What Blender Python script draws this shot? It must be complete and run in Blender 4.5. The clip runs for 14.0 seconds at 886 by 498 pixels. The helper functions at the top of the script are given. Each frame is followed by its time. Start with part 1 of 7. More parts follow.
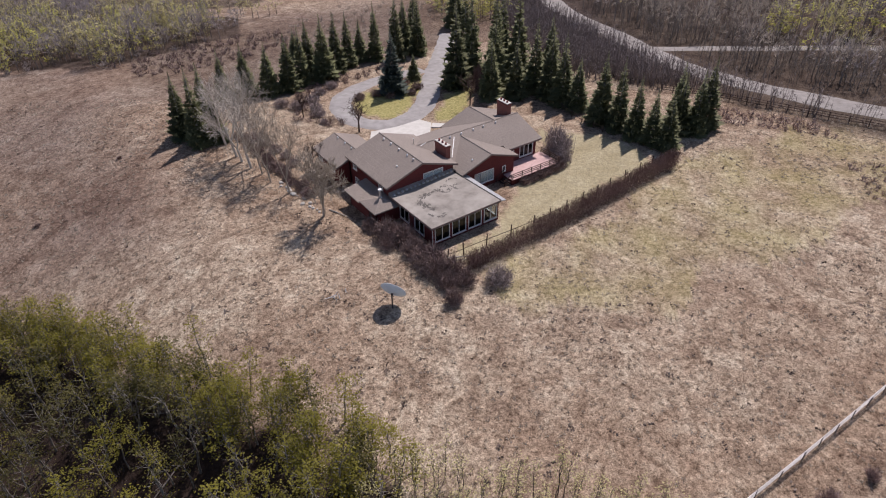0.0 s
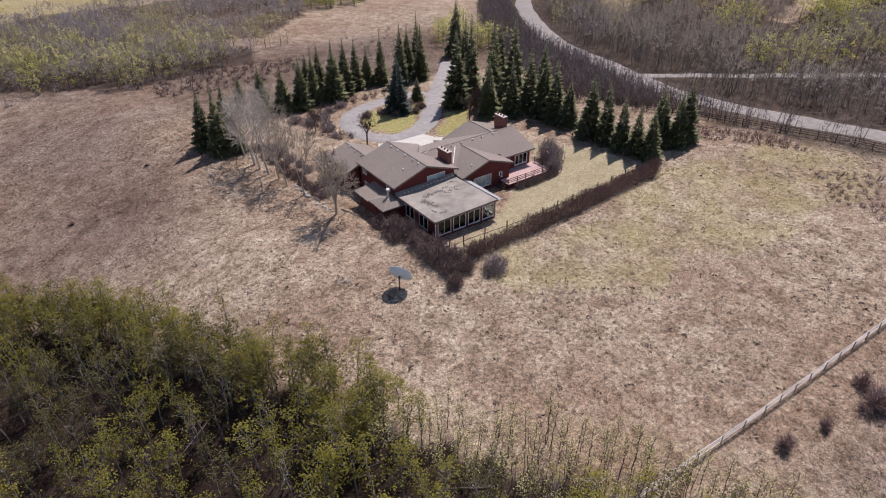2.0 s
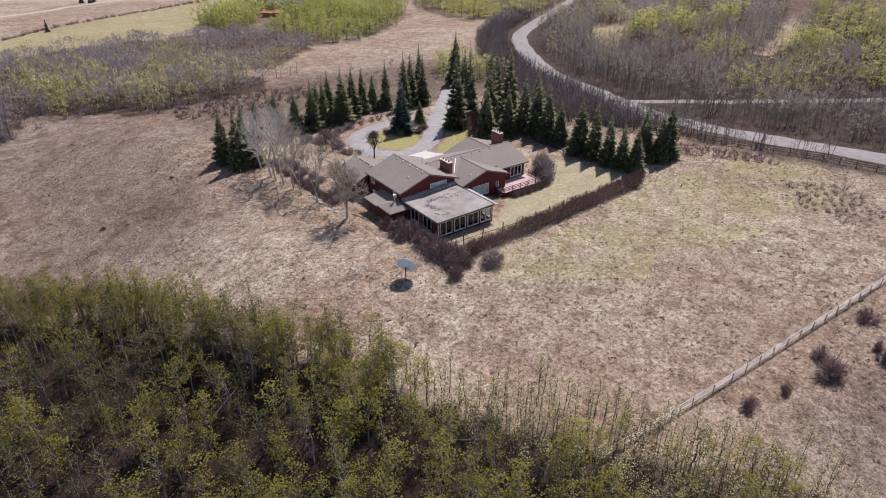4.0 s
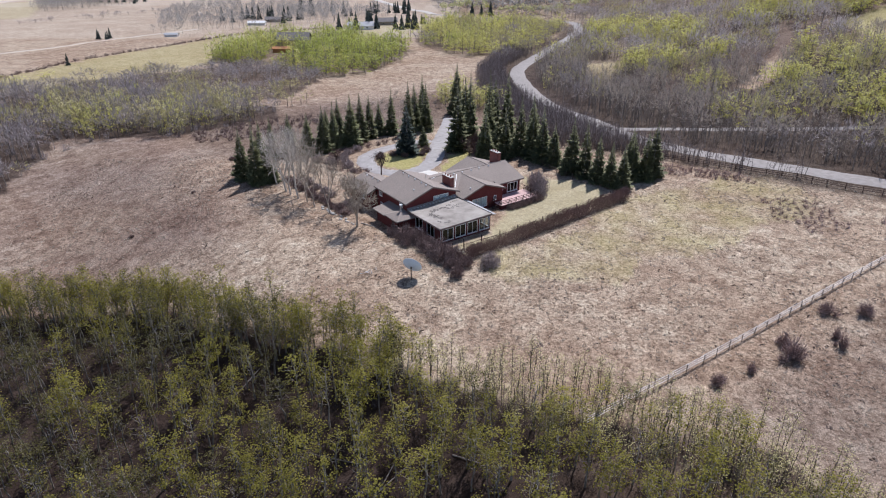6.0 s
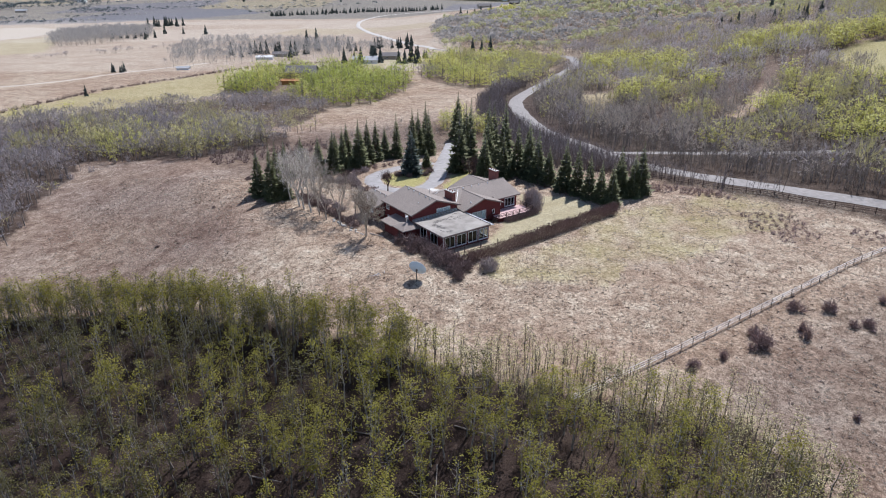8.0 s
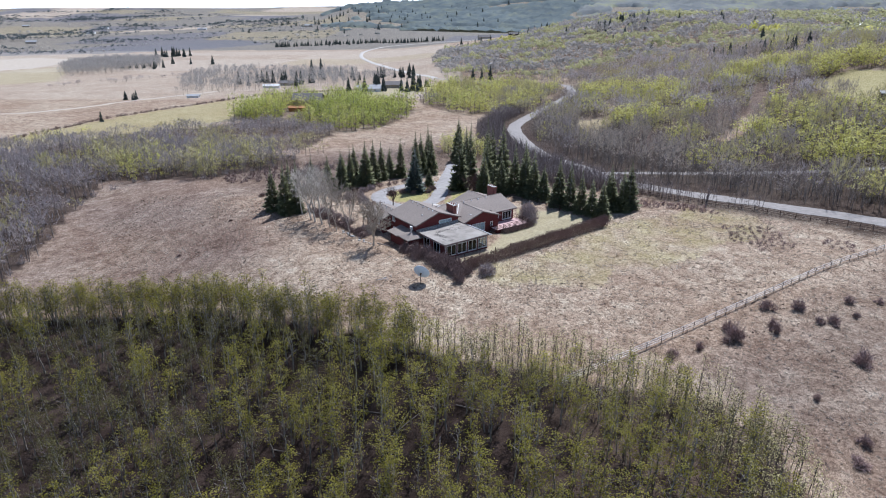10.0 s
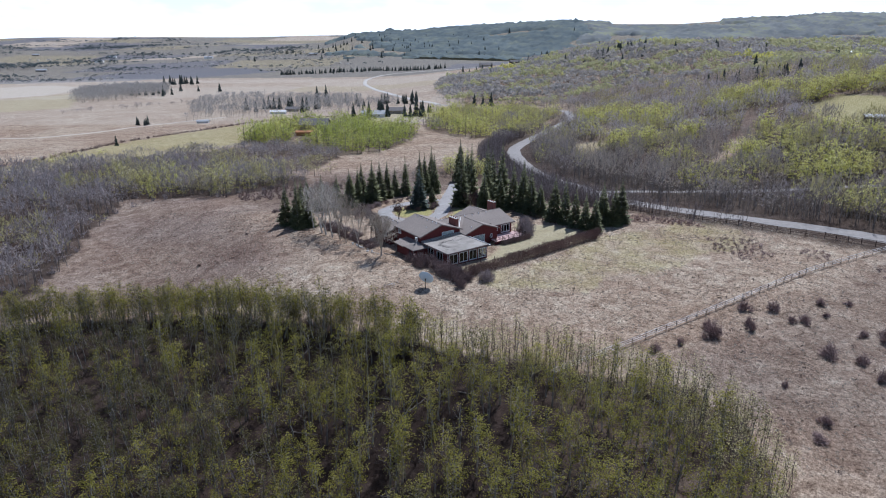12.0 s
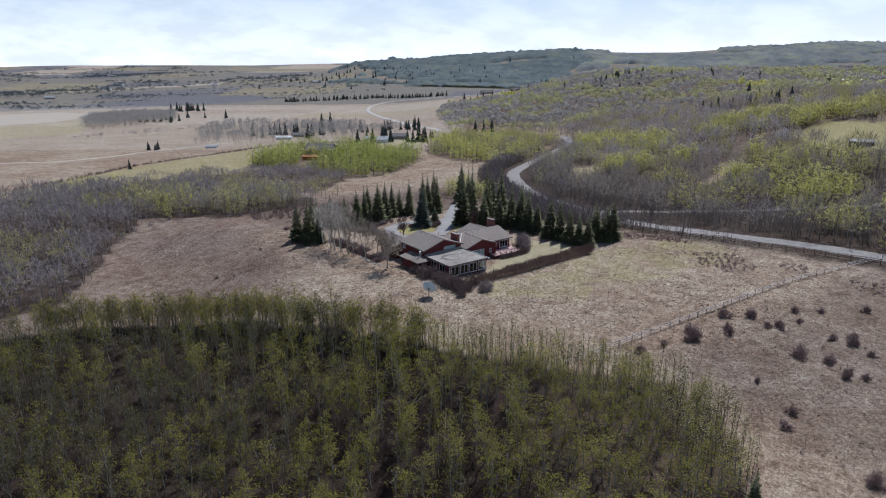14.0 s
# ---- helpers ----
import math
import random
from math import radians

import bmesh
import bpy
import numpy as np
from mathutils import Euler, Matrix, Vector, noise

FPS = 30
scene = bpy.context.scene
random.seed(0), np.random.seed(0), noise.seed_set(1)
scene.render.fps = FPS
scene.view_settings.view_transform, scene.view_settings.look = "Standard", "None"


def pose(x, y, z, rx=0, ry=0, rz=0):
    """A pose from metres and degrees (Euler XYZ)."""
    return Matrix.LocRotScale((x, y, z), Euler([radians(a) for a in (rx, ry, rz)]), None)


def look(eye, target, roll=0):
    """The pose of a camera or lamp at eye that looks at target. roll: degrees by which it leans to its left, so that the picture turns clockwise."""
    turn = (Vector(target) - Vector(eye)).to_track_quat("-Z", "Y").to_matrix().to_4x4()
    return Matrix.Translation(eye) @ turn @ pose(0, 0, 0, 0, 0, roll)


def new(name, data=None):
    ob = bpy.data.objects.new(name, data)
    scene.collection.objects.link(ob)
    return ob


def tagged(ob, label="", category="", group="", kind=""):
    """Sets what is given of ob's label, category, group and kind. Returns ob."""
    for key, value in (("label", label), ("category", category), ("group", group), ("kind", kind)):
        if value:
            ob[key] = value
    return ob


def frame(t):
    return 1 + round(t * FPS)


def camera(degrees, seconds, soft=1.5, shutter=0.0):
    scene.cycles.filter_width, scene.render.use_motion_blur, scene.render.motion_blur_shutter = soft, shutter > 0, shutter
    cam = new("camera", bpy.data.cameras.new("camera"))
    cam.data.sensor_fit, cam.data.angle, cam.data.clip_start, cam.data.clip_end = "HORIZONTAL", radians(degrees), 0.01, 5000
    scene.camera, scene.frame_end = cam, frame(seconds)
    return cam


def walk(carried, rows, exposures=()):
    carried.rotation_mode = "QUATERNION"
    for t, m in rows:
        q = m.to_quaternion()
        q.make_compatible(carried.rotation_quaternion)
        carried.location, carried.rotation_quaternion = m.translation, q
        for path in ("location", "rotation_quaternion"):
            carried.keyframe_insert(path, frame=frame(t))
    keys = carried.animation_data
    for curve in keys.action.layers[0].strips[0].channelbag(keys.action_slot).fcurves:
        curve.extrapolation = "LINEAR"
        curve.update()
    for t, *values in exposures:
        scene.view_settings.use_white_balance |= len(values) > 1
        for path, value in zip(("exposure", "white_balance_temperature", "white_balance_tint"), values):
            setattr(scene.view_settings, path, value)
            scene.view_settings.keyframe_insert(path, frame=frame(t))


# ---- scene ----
cam = camera(68.9, 14.0, soft=1.1)

PATH = [
    (0, (-36.212, -54.469, 47.044), (-35.292, -53.14, 45.867), -0.9),
    (0.5, (-37.738, -56.399, 46.978), (-36.806, -55.056, 45.825), -0.8),
    (1, (-39.274, -58.354, 46.913), (-38.331, -57.0, 45.784), -0.7),
    (1.5, (-40.819, -60.333, 46.851), (-39.866, -58.966, 45.745), -0.6),
    (2, (-42.37, -62.333, 46.791), (-41.407, -60.954, 45.709), -0.5),
    (2.5, (-43.927, -64.351, 46.733), (-42.954, -62.96, 45.675), -0.4),
    (3, (-45.487, -66.384, 46.678), (-44.505, -64.982, 45.644), -0.4),
    (5.5, (-53.297, -76.715, 46.462), (-52.274, -75.257, 45.553), -0.2),
    (6, (-54.853, -78.801, 46.433), (-53.823, -77.333, 45.548), -0.1),
    (6.5, (-56.406, -80.891, 46.41), (-55.37, -79.413, 45.548), -0.1),
    (7, (-57.954, -82.983, 46.392), (-56.913, -81.496, 45.554), -0.1),
    (7.5, (-59.498, -85.076, 46.38), (-58.451, -83.58, 45.565), -0.1),
    (8, (-61.037, -87.17, 46.375), (-59.985, -85.665, 45.582), -0.1),
    (10.5, (-68.652, -97.627, 46.462), (-67.581, -96.087, 45.769), -0.1),
    (11, (-70.16, -99.715, 46.504), (-69.087, -98.168, 45.83), -0.1),
    (11.5, (-71.664, -101.802, 46.555), (-70.588, -100.25, 45.899), -0.1),
    (12, (-73.165, -103.889, 46.616), (-72.086, -102.33, 45.978), -0.2),
    (12.5, (-74.664, -105.976, 46.687), (-73.582, -104.411, 46.067), -0.2),
    (13, (-76.16, -108.063, 46.768), (-75.076, -106.494, 46.167), -0.2),
    (13.5, (-77.655, -110.153, 46.859), (-76.569, -108.577, 46.278), -0.2),
    (14, (-79.151, -112.245, 46.962), (-78.062, -110.664, 46.4), -0.2),
]
EXPOSURES = [
    (0.0, -0.2, 6420, 22), (2.5, -0.07, 6380, 22), (6.5, 0.11, 5830, 16), (8.0, 0.18, 5780, 14),
    (11.0, 0.07, 5480, 13), (11.6, -0.12, 5460, 13), (12.5, -0.2, 5430, 12), (14.0, -0.47, 5640, 12)]
walk(cam, [(t, look(eye, target, roll)) for t, eye, target, roll in PATH], EXPOSURES)

# ---------------------------------------------------------------- world, sun
SUN_AZ = math.atan2(0.453, 0.894)
SUN_EL = radians(55)
world = bpy.data.worlds.new("sky")
scene.world = world
world.use_nodes = True
wn, wl = world.node_tree.nodes, world.node_tree.links
wn.clear()
w_out = wn.new("ShaderNodeOutputWorld")
w_bg = wn.new("ShaderNodeBackground")
w_sky = wn.new("ShaderNodeTexSky")
w_sky.sky_type = "NISHITA"
w_sky.sun_disc = False
w_sky.sun_elevation = SUN_EL
w_sky.sun_rotation = math.pi / 2 - SUN_AZ
w_sky.air_density, w_sky.dust_density, w_sky.altitude = 1.0, 1.5, 1100
w_tc = wn.new("ShaderNodeTexCoord")
w_sep = wn.new("ShaderNodeSeparateXYZ")
w_add = wn.new("ShaderNodeMath")
w_add.operation = "ADD"
w_add.inputs[1].default_value = 0.34
w_div = wn.new("ShaderNodeVectorMath")
w_div.operation = "DIVIDE"
w_com = wn.new("ShaderNodeCombineXYZ")
w_noise = wn.new("ShaderNodeTexNoise")
w_noise.inputs["Scale"].default_value = 4.2
w_noise.inputs["Detail"].default_value = 7
w_noise.inputs["Roughness"].default_value = 0.58
w_ramp = wn.new("ShaderNodeValToRGB")
w_ramp.color_ramp.elements[0].position = 0.40
w_ramp.color_ramp.elements[1].position = 0.58
w_mix = wn.new("ShaderNodeMixRGB")
w_mix.inputs[2].default_value = (15.6, 16.2, 16.9, 1)
w_scale = wn.new("ShaderNodeMath")
w_scale.operation = "MULTIPLY_ADD"
w_scale.inputs[1].default_value = 0.30
w_scale.inputs[2].default_value = 0.72
wl.new(w_tc.outputs["Generated"], w_sep.inputs[0])
wl.new(w_sep.outputs["Z"], w_add.inputs[0])
for k in "XYZ":
    wl.new(w_add.outputs[0], w_com.inputs[k])
wl.new(w_tc.outputs["Generated"], w_div.inputs[0])
wl.new(w_com.outputs[0], w_div.inputs[1])
wl.new(w_div.outputs[0], w_noise.inputs["Vector"])
wl.new(w_noise.outputs["Fac"], w_ramp.inputs[0])
wl.new(w_ramp.outputs["Color"], w_scale.inputs[0])
w_flat = wn.new("ShaderNodeMath")
w_flat.operation = "SUBTRACT"
w_flat.inputs[0].default_value = 1.0
w_flat.use_clamp = True
w_pow = wn.new("ShaderNodeMath")
w_pow.operation = "POWER"
w_pow.inputs[1].default_value = 8.0
w_fill = wn.new("ShaderNodeMath")
w_fill.operation = "MULTIPLY"
w_fill.use_clamp = True
wl.new(w_sep.outputs["Z"], w_flat.inputs[1])
wl.new(w_flat.outputs[0], w_pow.inputs[0])
wl.new(w_pow.outputs[0], w_fill.inputs[1])
wl.new(w_scale.outputs[0], w_fill.inputs[0])
wl.new(w_fill.outputs[0], w_mix.inputs[0])
wl.new(w_sky.outputs[0], w_mix.inputs[1])
wl.new(w_mix.outputs[0], w_bg.inputs["Color"])
w_bg.inputs["Strength"].default_value = 0.1
wl.new(w_bg.outputs[0], w_out.inputs[0])

sun_data = bpy.data.lights.new("sun", "SUN")
sun_data.energy = 4.85
sun_data.angle = radians(0.8)
sun_data.color = (1.0, 0.95, 0.88)
sun = new("sun", sun_data)
sun.matrix_world = look((0, 0, 0), (-math.cos(SUN_EL) * math.cos(SUN_AZ), -math.cos(SUN_EL) * math.sin(SUN_AZ), -math.sin(SUN_EL)))


# ---------------------------------------------------------------- materials
def ramp_mat(name, stops, scale=4.0, rough=0.85, bump=0.2, bump_scale=None, metal=0.0, detail=6, island=0.0, obj_random=0.0,
             big=None, stretch=(1, 1, 1), spec=0.3, back=0.0):
    """A surface whose colour runs through the stops by noise; big: (scale, amount) of slow stains; island: brightness by mesh island."""
    m = bpy.data.materials.new(name)
    m.use_nodes = True
    n, l = m.node_tree.nodes, m.node_tree.links
    b = n["Principled BSDF"]
    b.inputs["Roughness"].default_value = rough
    b.inputs["Metallic"].default_value = metal
    b.inputs["Specular IOR Level"].default_value = spec
    tc = n.new("ShaderNodeTexCoord")
    mp = n.new("ShaderNodeMapping")
    mp.inputs["Scale"].default_value = stretch
    l.new(tc.outputs["Object"], mp.inputs[0])
    no = n.new("ShaderNodeTexNoise")
    no.inputs["Scale"].default_value = scale
    no.inputs["Detail"].default_value = detail
    no.inputs["Roughness"].default_value = 0.62
    l.new(mp.outputs[0], no.inputs["Vector"])
    cr = n.new("ShaderNodeValToRGB")
    e = cr.color_ramp.elements
    k = len(stops)
    for i, c in enumerate(stops):
        p = 0.3 + 0.4 * i / max(k - 1, 1)
        if i < 2:
            e[i].position = p
        else:
            e.new(p)
    for i, c in enumerate(stops):
        e[i].position = 0.3 + 0.4 * i / max(k - 1, 1)
        e[i].color = (*c, 1)
    l.new(no.outputs["Fac"], cr.inputs[0])
    col = cr.outputs["Color"]

    def value_by(source, amount, col):
        mr = n.new("ShaderNodeMapRange")
        mr.inputs["To Min"].default_value = 1 - amount
        mr.inputs["To Max"].default_value = 1 + amount
        l.new(source, mr.inputs["Value"])
        hs = n.new("ShaderNodeHueSaturation")
        l.new(mr.outputs[0], hs.inputs["Value"])
        l.new(col, hs.inputs["Color"])
        return hs.outputs["Color"]

    if big:
        nb = n.new("ShaderNodeTexNoise")
        nb.inputs["Scale"].default_value = big[0]
        nb.inputs["Detail"].default_value = 3
        l.new(tc.outputs["Object"], nb.inputs["Vector"])
        col = value_by(nb.outputs["Fac"], big[1], col)
    if island:
        g = n.new("ShaderNodeNewGeometry")
        col = value_by(g.outputs["Random Per Island"], island, col)
    if obj_random:
        oi = n.new("ShaderNodeObjectInfo")
        col = value_by(oi.outputs["Random"], obj_random, col)
    l.new(col, b.inputs["Base Color"])
    if back:
        tr = n.new("ShaderNodeBsdfTranslucent")
        l.new(col, tr.inputs["Color"])
        mx = n.new("ShaderNodeMixShader")
        mx.inputs[0].default_value = back
        l.new(b.outputs[0], mx.inputs[1])
        l.new(tr.outputs[0], mx.inputs[2])
        l.new(mx.outputs[0], n["Material Output"].inputs["Surface"])
    if bump:
        nb2 = n.new("ShaderNodeTexNoise")
        nb2.inputs["Scale"].default_value = bump_scale or scale * 3
        nb2.inputs["Detail"].default_value = 5
        l.new(mp.outputs[0], nb2.inputs["Vector"])
        bp = n.new("ShaderNodeBump")
        bp.inputs["Strength"].default_value = bump
        bp.inputs["Distance"].default_value = 0.05
        l.new(nb2.outputs["Fac"], bp.inputs["Height"])
        l.new(bp.outputs[0], b.inputs["Normal"])
    return m


def lap_mat(name, a, c, pitch, axis="Z", rough=0.8, depth=0.03, grain=1.7):
    """Painted boards or shingle courses: a saw-tooth relief along one axis over a mottled colour."""
    m = ramp_mat(name, (a, c), scale=grain, rough=rough, bump=0.0, big=(0.25, 0.16), stretch=(1, 1, 3))
    n, l = m.node_tree.nodes, m.node_tree.links
    wv = n.new("ShaderNodeTexWave")
    wv.wave_type, wv.bands_direction, wv.wave_profile = "BANDS", axis, "SAW"
    wv.inputs["Scale"].default_value = 0.314 / pitch
    wv.inputs["Distortion"].default_value = 0.25
    wv.inputs["Detail"].default_value = 2
    tc = n.new("ShaderNodeTexCoord")
    l.new(tc.outputs["Object"], wv.inputs["Vector"])
    bp = n.new("ShaderNodeBump")
    bp.inputs["Strength"].default_value = 0.7
    bp.inputs["Distance"].default_value = depth
    l.new(wv.outputs["Fac"], bp.inputs["Height"])
    l.new(bp.outputs[0], n["Principled BSDF"].inputs["Normal"])
    return m


def glass_mat(name, tint=(0.75, 0.8, 0.82)):
    m = bpy.data.materials.new(name)
    m.use_nodes = True
    n, l = m.node_tree.nodes, m.node_tree.links
    n.remove(n["Principled BSDF"])
    t = n.new("ShaderNodeBsdfTransparent")
    t.inputs[0].default_value = (*tint, 1)
    g = n.new("ShaderNodeBsdfGlossy")
    g.inputs["Roughness"].default_value = 0.02
    lw = n.new("ShaderNodeLayerWeight")
    lw.inputs[0].default_value = 0.5
    cube = n.new("ShaderNodeMath")
    cube.operation = "POWER"
    cube.inputs[1].default_value = 3.0
    l.new(lw.outputs["Facing"], cube.inputs[0])
    f = n.new("ShaderNodeMath")
    f.operation = "MULTIPLY_ADD"
    f.inputs[1].default_value = 0.6
    f.inputs[2].default_value = 0.03
    l.new(cube.outputs[0], f.inputs[0])
    mx = n.new("ShaderNodeMixShader")
    l.new(f.outputs[0], mx.inputs[0])
    l.new(t.outputs[0], mx.inputs[1])
    l.new(g.outputs[0], mx.inputs[2])
    l.new(mx.outputs[0], n["Material Output"].inputs["Surface"])
    return m


def ground_mat():
    """Dry spring grass, with lawns, fallen leaves darkened by the woods' shade, ploughland blued as distance haze and
    pale stubble laid out by the sheet's cover attribute.
    """
    m = bpy.data.materials.new("dry_grass")
    m.use_nodes = True
    n, l = m.node_tree.nodes, m.node_tree.links
    b = n["Principled BSDF"]
    b.inputs["Roughness"].default_value = 0.95
    b.inputs["Specular IOR Level"].default_value = 0.1
    tc = n.new("ShaderNodeTexCoord")

    def noise_at(scale, detail=5, rough=0.6, vec=None, dist=0.0):
        k = n.new("ShaderNodeTexNoise")
        k.inputs["Scale"].default_value = scale
        k.inputs["Detail"].default_value = detail
        k.inputs["Roughness"].default_value = rough
        k.inputs["Distortion"].default_value = dist
        l.new(vec or tc.outputs["Object"], k.inputs["Vector"])
        return k.outputs["Fac"]

    def ramp(fac, stops):
        r = n.new("ShaderNodeValToRGB")
        e = r.color_ramp.elements
        for p, c in stops[2:]:
            e.new(p)
        for i, (p, c) in enumerate(stops):
            e[i].position = p
            e[i].color = (*c, 1)
        l.new(fac, r.inputs[0])
        return r.outputs["Color"]

    def mix(fac, a, c, kind="MIX"):
        k = n.new("ShaderNodeMixRGB")
        k.blend_type = kind
        if isinstance(fac, float):
            k.inputs[0].default_value = fac
        else:
            l.new(fac, k.inputs[0])
        l.new(a, k.inputs[1])
        if isinstance(c, tuple):
            k.inputs[2].default_value = (*c, 1)
        else:
            l.new(c, k.inputs[2])
        return k.outputs["Color"]

    slow = noise_at(0.035, 4, 0.6)
    mid = noise_at(0.32, 6, 0.7, dist=0.6)
    fine = noise_at(2.2, 6, 0.7)
    tuft = noise_at(1.1, 3, 0.5, dist=0.3)
    base = ramp(mid, [(0.30, (0.226, 0.167, 0.125)), (0.44, (0.346, 0.273, 0.203)), (0.55, (0.442, 0.366, 0.278)), (0.68, (0.53, 0.467, 0.366))])
    red = ramp(slow, [(0.40, (0.80, 0.73, 0.69)), (0.60, (1.0, 0.99, 0.97))])
    base = mix(1.0, base, red, "MULTIPLY")
    grain = ramp(fine, [(0.34, (0.42, 0.385, 0.365)), (0.46, (0.86, 0.85, 0.84)), (0.56, (1.03, 1.03, 1.03)), (0.66, (1.36, 1.35, 1.33))])
    base = mix(1.0, base, grain, "MULTIPLY")
    grit = ramp(noise_at(0.85, 5, 0.75, dist=1.2), [(0.36, (0.62, 0.58, 0.56)), (0.5, (1.0, 1.0, 1.0)), (0.66, (1.2, 1.2, 1.2))])
    base = mix(1.0, base, grit, "MULTIPLY")
    blades = ramp(noise_at(6.5, 4, 0.7, dist=0.8), [(0.36, (0.45, 0.42, 0.4)), (0.48, (0.97, 0.97, 0.97)), (0.64, (1.38, 1.38, 1.37))])
    base = mix(1.0, base, blades, "MULTIPLY")
    spots = ramp(tuft, [(0.64, (0, 0, 0)), (0.71, (0.7, 0.7, 0.7))])
    base = mix(spots, base, (0.12, 0.09, 0.07))
    at = n.new("ShaderNodeAttribute")
    at.attribute_name = "cover"
    sep = n.new("ShaderNodeSeparateColor")
    l.new(at.outputs["Color"], sep.inputs[0])
    green = ramp(fine, [(0.3, (0.17, 0.165, 0.055)), (0.55, (0.37, 0.335, 0.135)), (0.75, (0.5, 0.44, 0.215))])
    # Near-black brown: fallen leaves with the woods' shade mixed into the colour.
    litter_dark = ramp(mid, [(0.3, (0.014, 0.009, 0.008)), (0.5, (0.03, 0.02, 0.017)), (0.7, (0.062, 0.043, 0.036))])
    # Ploughland colour turned blue-grey, so distance haze sits in it.
    plough_haze = ramp(mid, [(0.35, (0.105, 0.113, 0.13)), (0.65, (0.155, 0.162, 0.178))])
    pale = ramp(mid, [(0.35, (0.43, 0.375, 0.30)), (0.65, (0.53, 0.47, 0.385))])
    old = n.new("ShaderNodeAttribute")
    old.attribute_name = "weathered"
    base = mix(1.0, base, ramp(old.outputs["Fac"], [(0.0, (1.0, 1.0, 1.0)), (1.0, (0.735, 0.71, 0.77))]), "MULTIPLY")
    base = mix(sep.outputs[0], base, green)
    base = mix(sep.outputs[1], base, litter_dark)
    base = mix(sep.outputs[2], base, plough_haze)
    base = mix(at.outputs["Alpha"], base, pale)
    l.new(base, b.inputs["Base Color"])
    bp = n.new("ShaderNodeBump")
    bp.inputs["Strength"].default_value = 0.9
    bp.inputs["Distance"].default_value = 0.22
    l.new(fine, bp.inputs["Height"])
    l.new(bp.outputs[0], b.inputs["Normal"])
    return m


M_GROUND = ground_mat()
M_ROAD = ramp_mat("gravel_road", ((0.215, 0.196, 0.178), (0.275, 0.253, 0.232), (0.33, 0.305, 0.28)), scale=0.9, bump=0.4, bump_scale=14, big=(0.12, 0.12))
M_DRIVE = ramp_mat("worn_asphalt", ((0.265, 0.25, 0.236), (0.32, 0.303, 0.288), (0.365, 0.347, 0.33)), scale=0.8, bump=0.3, bump_scale=25, big=(0.2, 0.15))
M_CONCRETE = ramp_mat("pale_concrete", ((0.52, 0.50, 0.45), (0.62, 0.60, 0.55)), scale=1.5, bump=0.15, big=(0.3, 0.1))
M_SIDING = lap_mat("red_siding", (0.145, 0.03, 0.028), (0.10, 0.022, 0.021), 0.2)
M_SHINGLE = lap_mat("asphalt_shingle", (0.33, 0.282, 0.243), (0.19, 0.162, 0.14), 0.16, rough=0.92, depth=0.02, grain=5.5)
M_TRIM = ramp_mat("dark_trim", ((0.05, 0.045, 0.042), (0.085, 0.08, 0.075)), scale=3, bump=0.1, rough=0.6)
M_FASCIA = ramp_mat("brown_fascia", ((0.16, 0.12, 0.105), (0.21, 0.165, 0.145)), scale=3, bump=0.1, rough=0.7)
M_WHITE = ramp_mat("white_paint", ((0.70, 0.70, 0.68), (0.80, 0.80, 0.78)), scale=4, bump=0.05, rough=0.5)
M_FLAT = ramp_mat("weathered_membrane", ((0.205, 0.183, 0.158), (0.315, 0.288, 0.252), (0.385, 0.355, 0.312)), scale=0.55, bump=0.15, bump_scale=8, big=(0.18, 0.16), detail=8)
M_STAIN = ramp_mat("dirt_stain", ((0.10, 0.09, 0.08), (0.18, 0.165, 0.148)), scale=2.5, bump=0.1)
M_CANOPY = ramp_mat("grey_canopy", ((0.34, 0.35, 0.355), (0.42, 0.43, 0.435)), scale=1.4, bump=0.08, rough=0.6)
M_BRICK = ramp_mat("painted_brick", ((0.17, 0.06, 0.05), (0.25, 0.095, 0.078)), scale=6, bump=0.4, bump_scale=9)
M_DECK = lap_mat("red_deck_boards", (0.66, 0.47, 0.44), (0.54, 0.36, 0.33), 0.14, axis="Y", depth=0.012)
M_DARKWOOD = ramp_mat("dark_stained_wood", ((0.05, 0.032, 0.027), (0.09, 0.058, 0.048)), scale=5, bump=0.25, stretch=(1, 1, 6))
M_GREYWOOD = ramp_mat("weathered_rail", ((0.29, 0.27, 0.245), (0.40, 0.375, 0.34)), scale=5, bump=0.3, obj_random=0.18)
M_RAIL = ramp_mat("pale_weathered_pole", ((0.58, 0.55, 0.515), (0.72, 0.69, 0.65)), scale=4, bump=0.3, obj_random=0.15)
M_POSTWOOD = ramp_mat("grey_post", ((0.13, 0.115, 0.10), (0.20, 0.18, 0.16)), scale=5, bump=0.3, obj_random=0.2)
M_METAL = ramp_mat("galvanised_metal", ((0.5, 0.5, 0.5), (0.62, 0.62, 0.62)), scale=5, rough=0.4, metal=0.9, bump=0.05)
M_DISH = ramp_mat("dish_mesh_grey", ((0.55, 0.68, 0.78), (0.62, 0.74, 0.83)), scale=2, rough=0.45, bump=0.03, big=(0.8, 0.08))
M_GLASS = glass_mat("window_glass", (0.06, 0.065, 0.075))
M_CLEAR = glass_mat("clear_glass", (0.82, 0.86, 0.87))
M_FLOOR = ramp_mat("interior_floor", ((0.035, 0.028, 0.024), (0.055, 0.045, 0.038)), scale=2, bump=0.05)
M_CURTAIN = ramp_mat("pale_blind", ((0.70, 0.75, 0.76), (0.8, 0.84, 0.84)), scale=3, bump=0.1, stretch=(6, 6, 0.4))
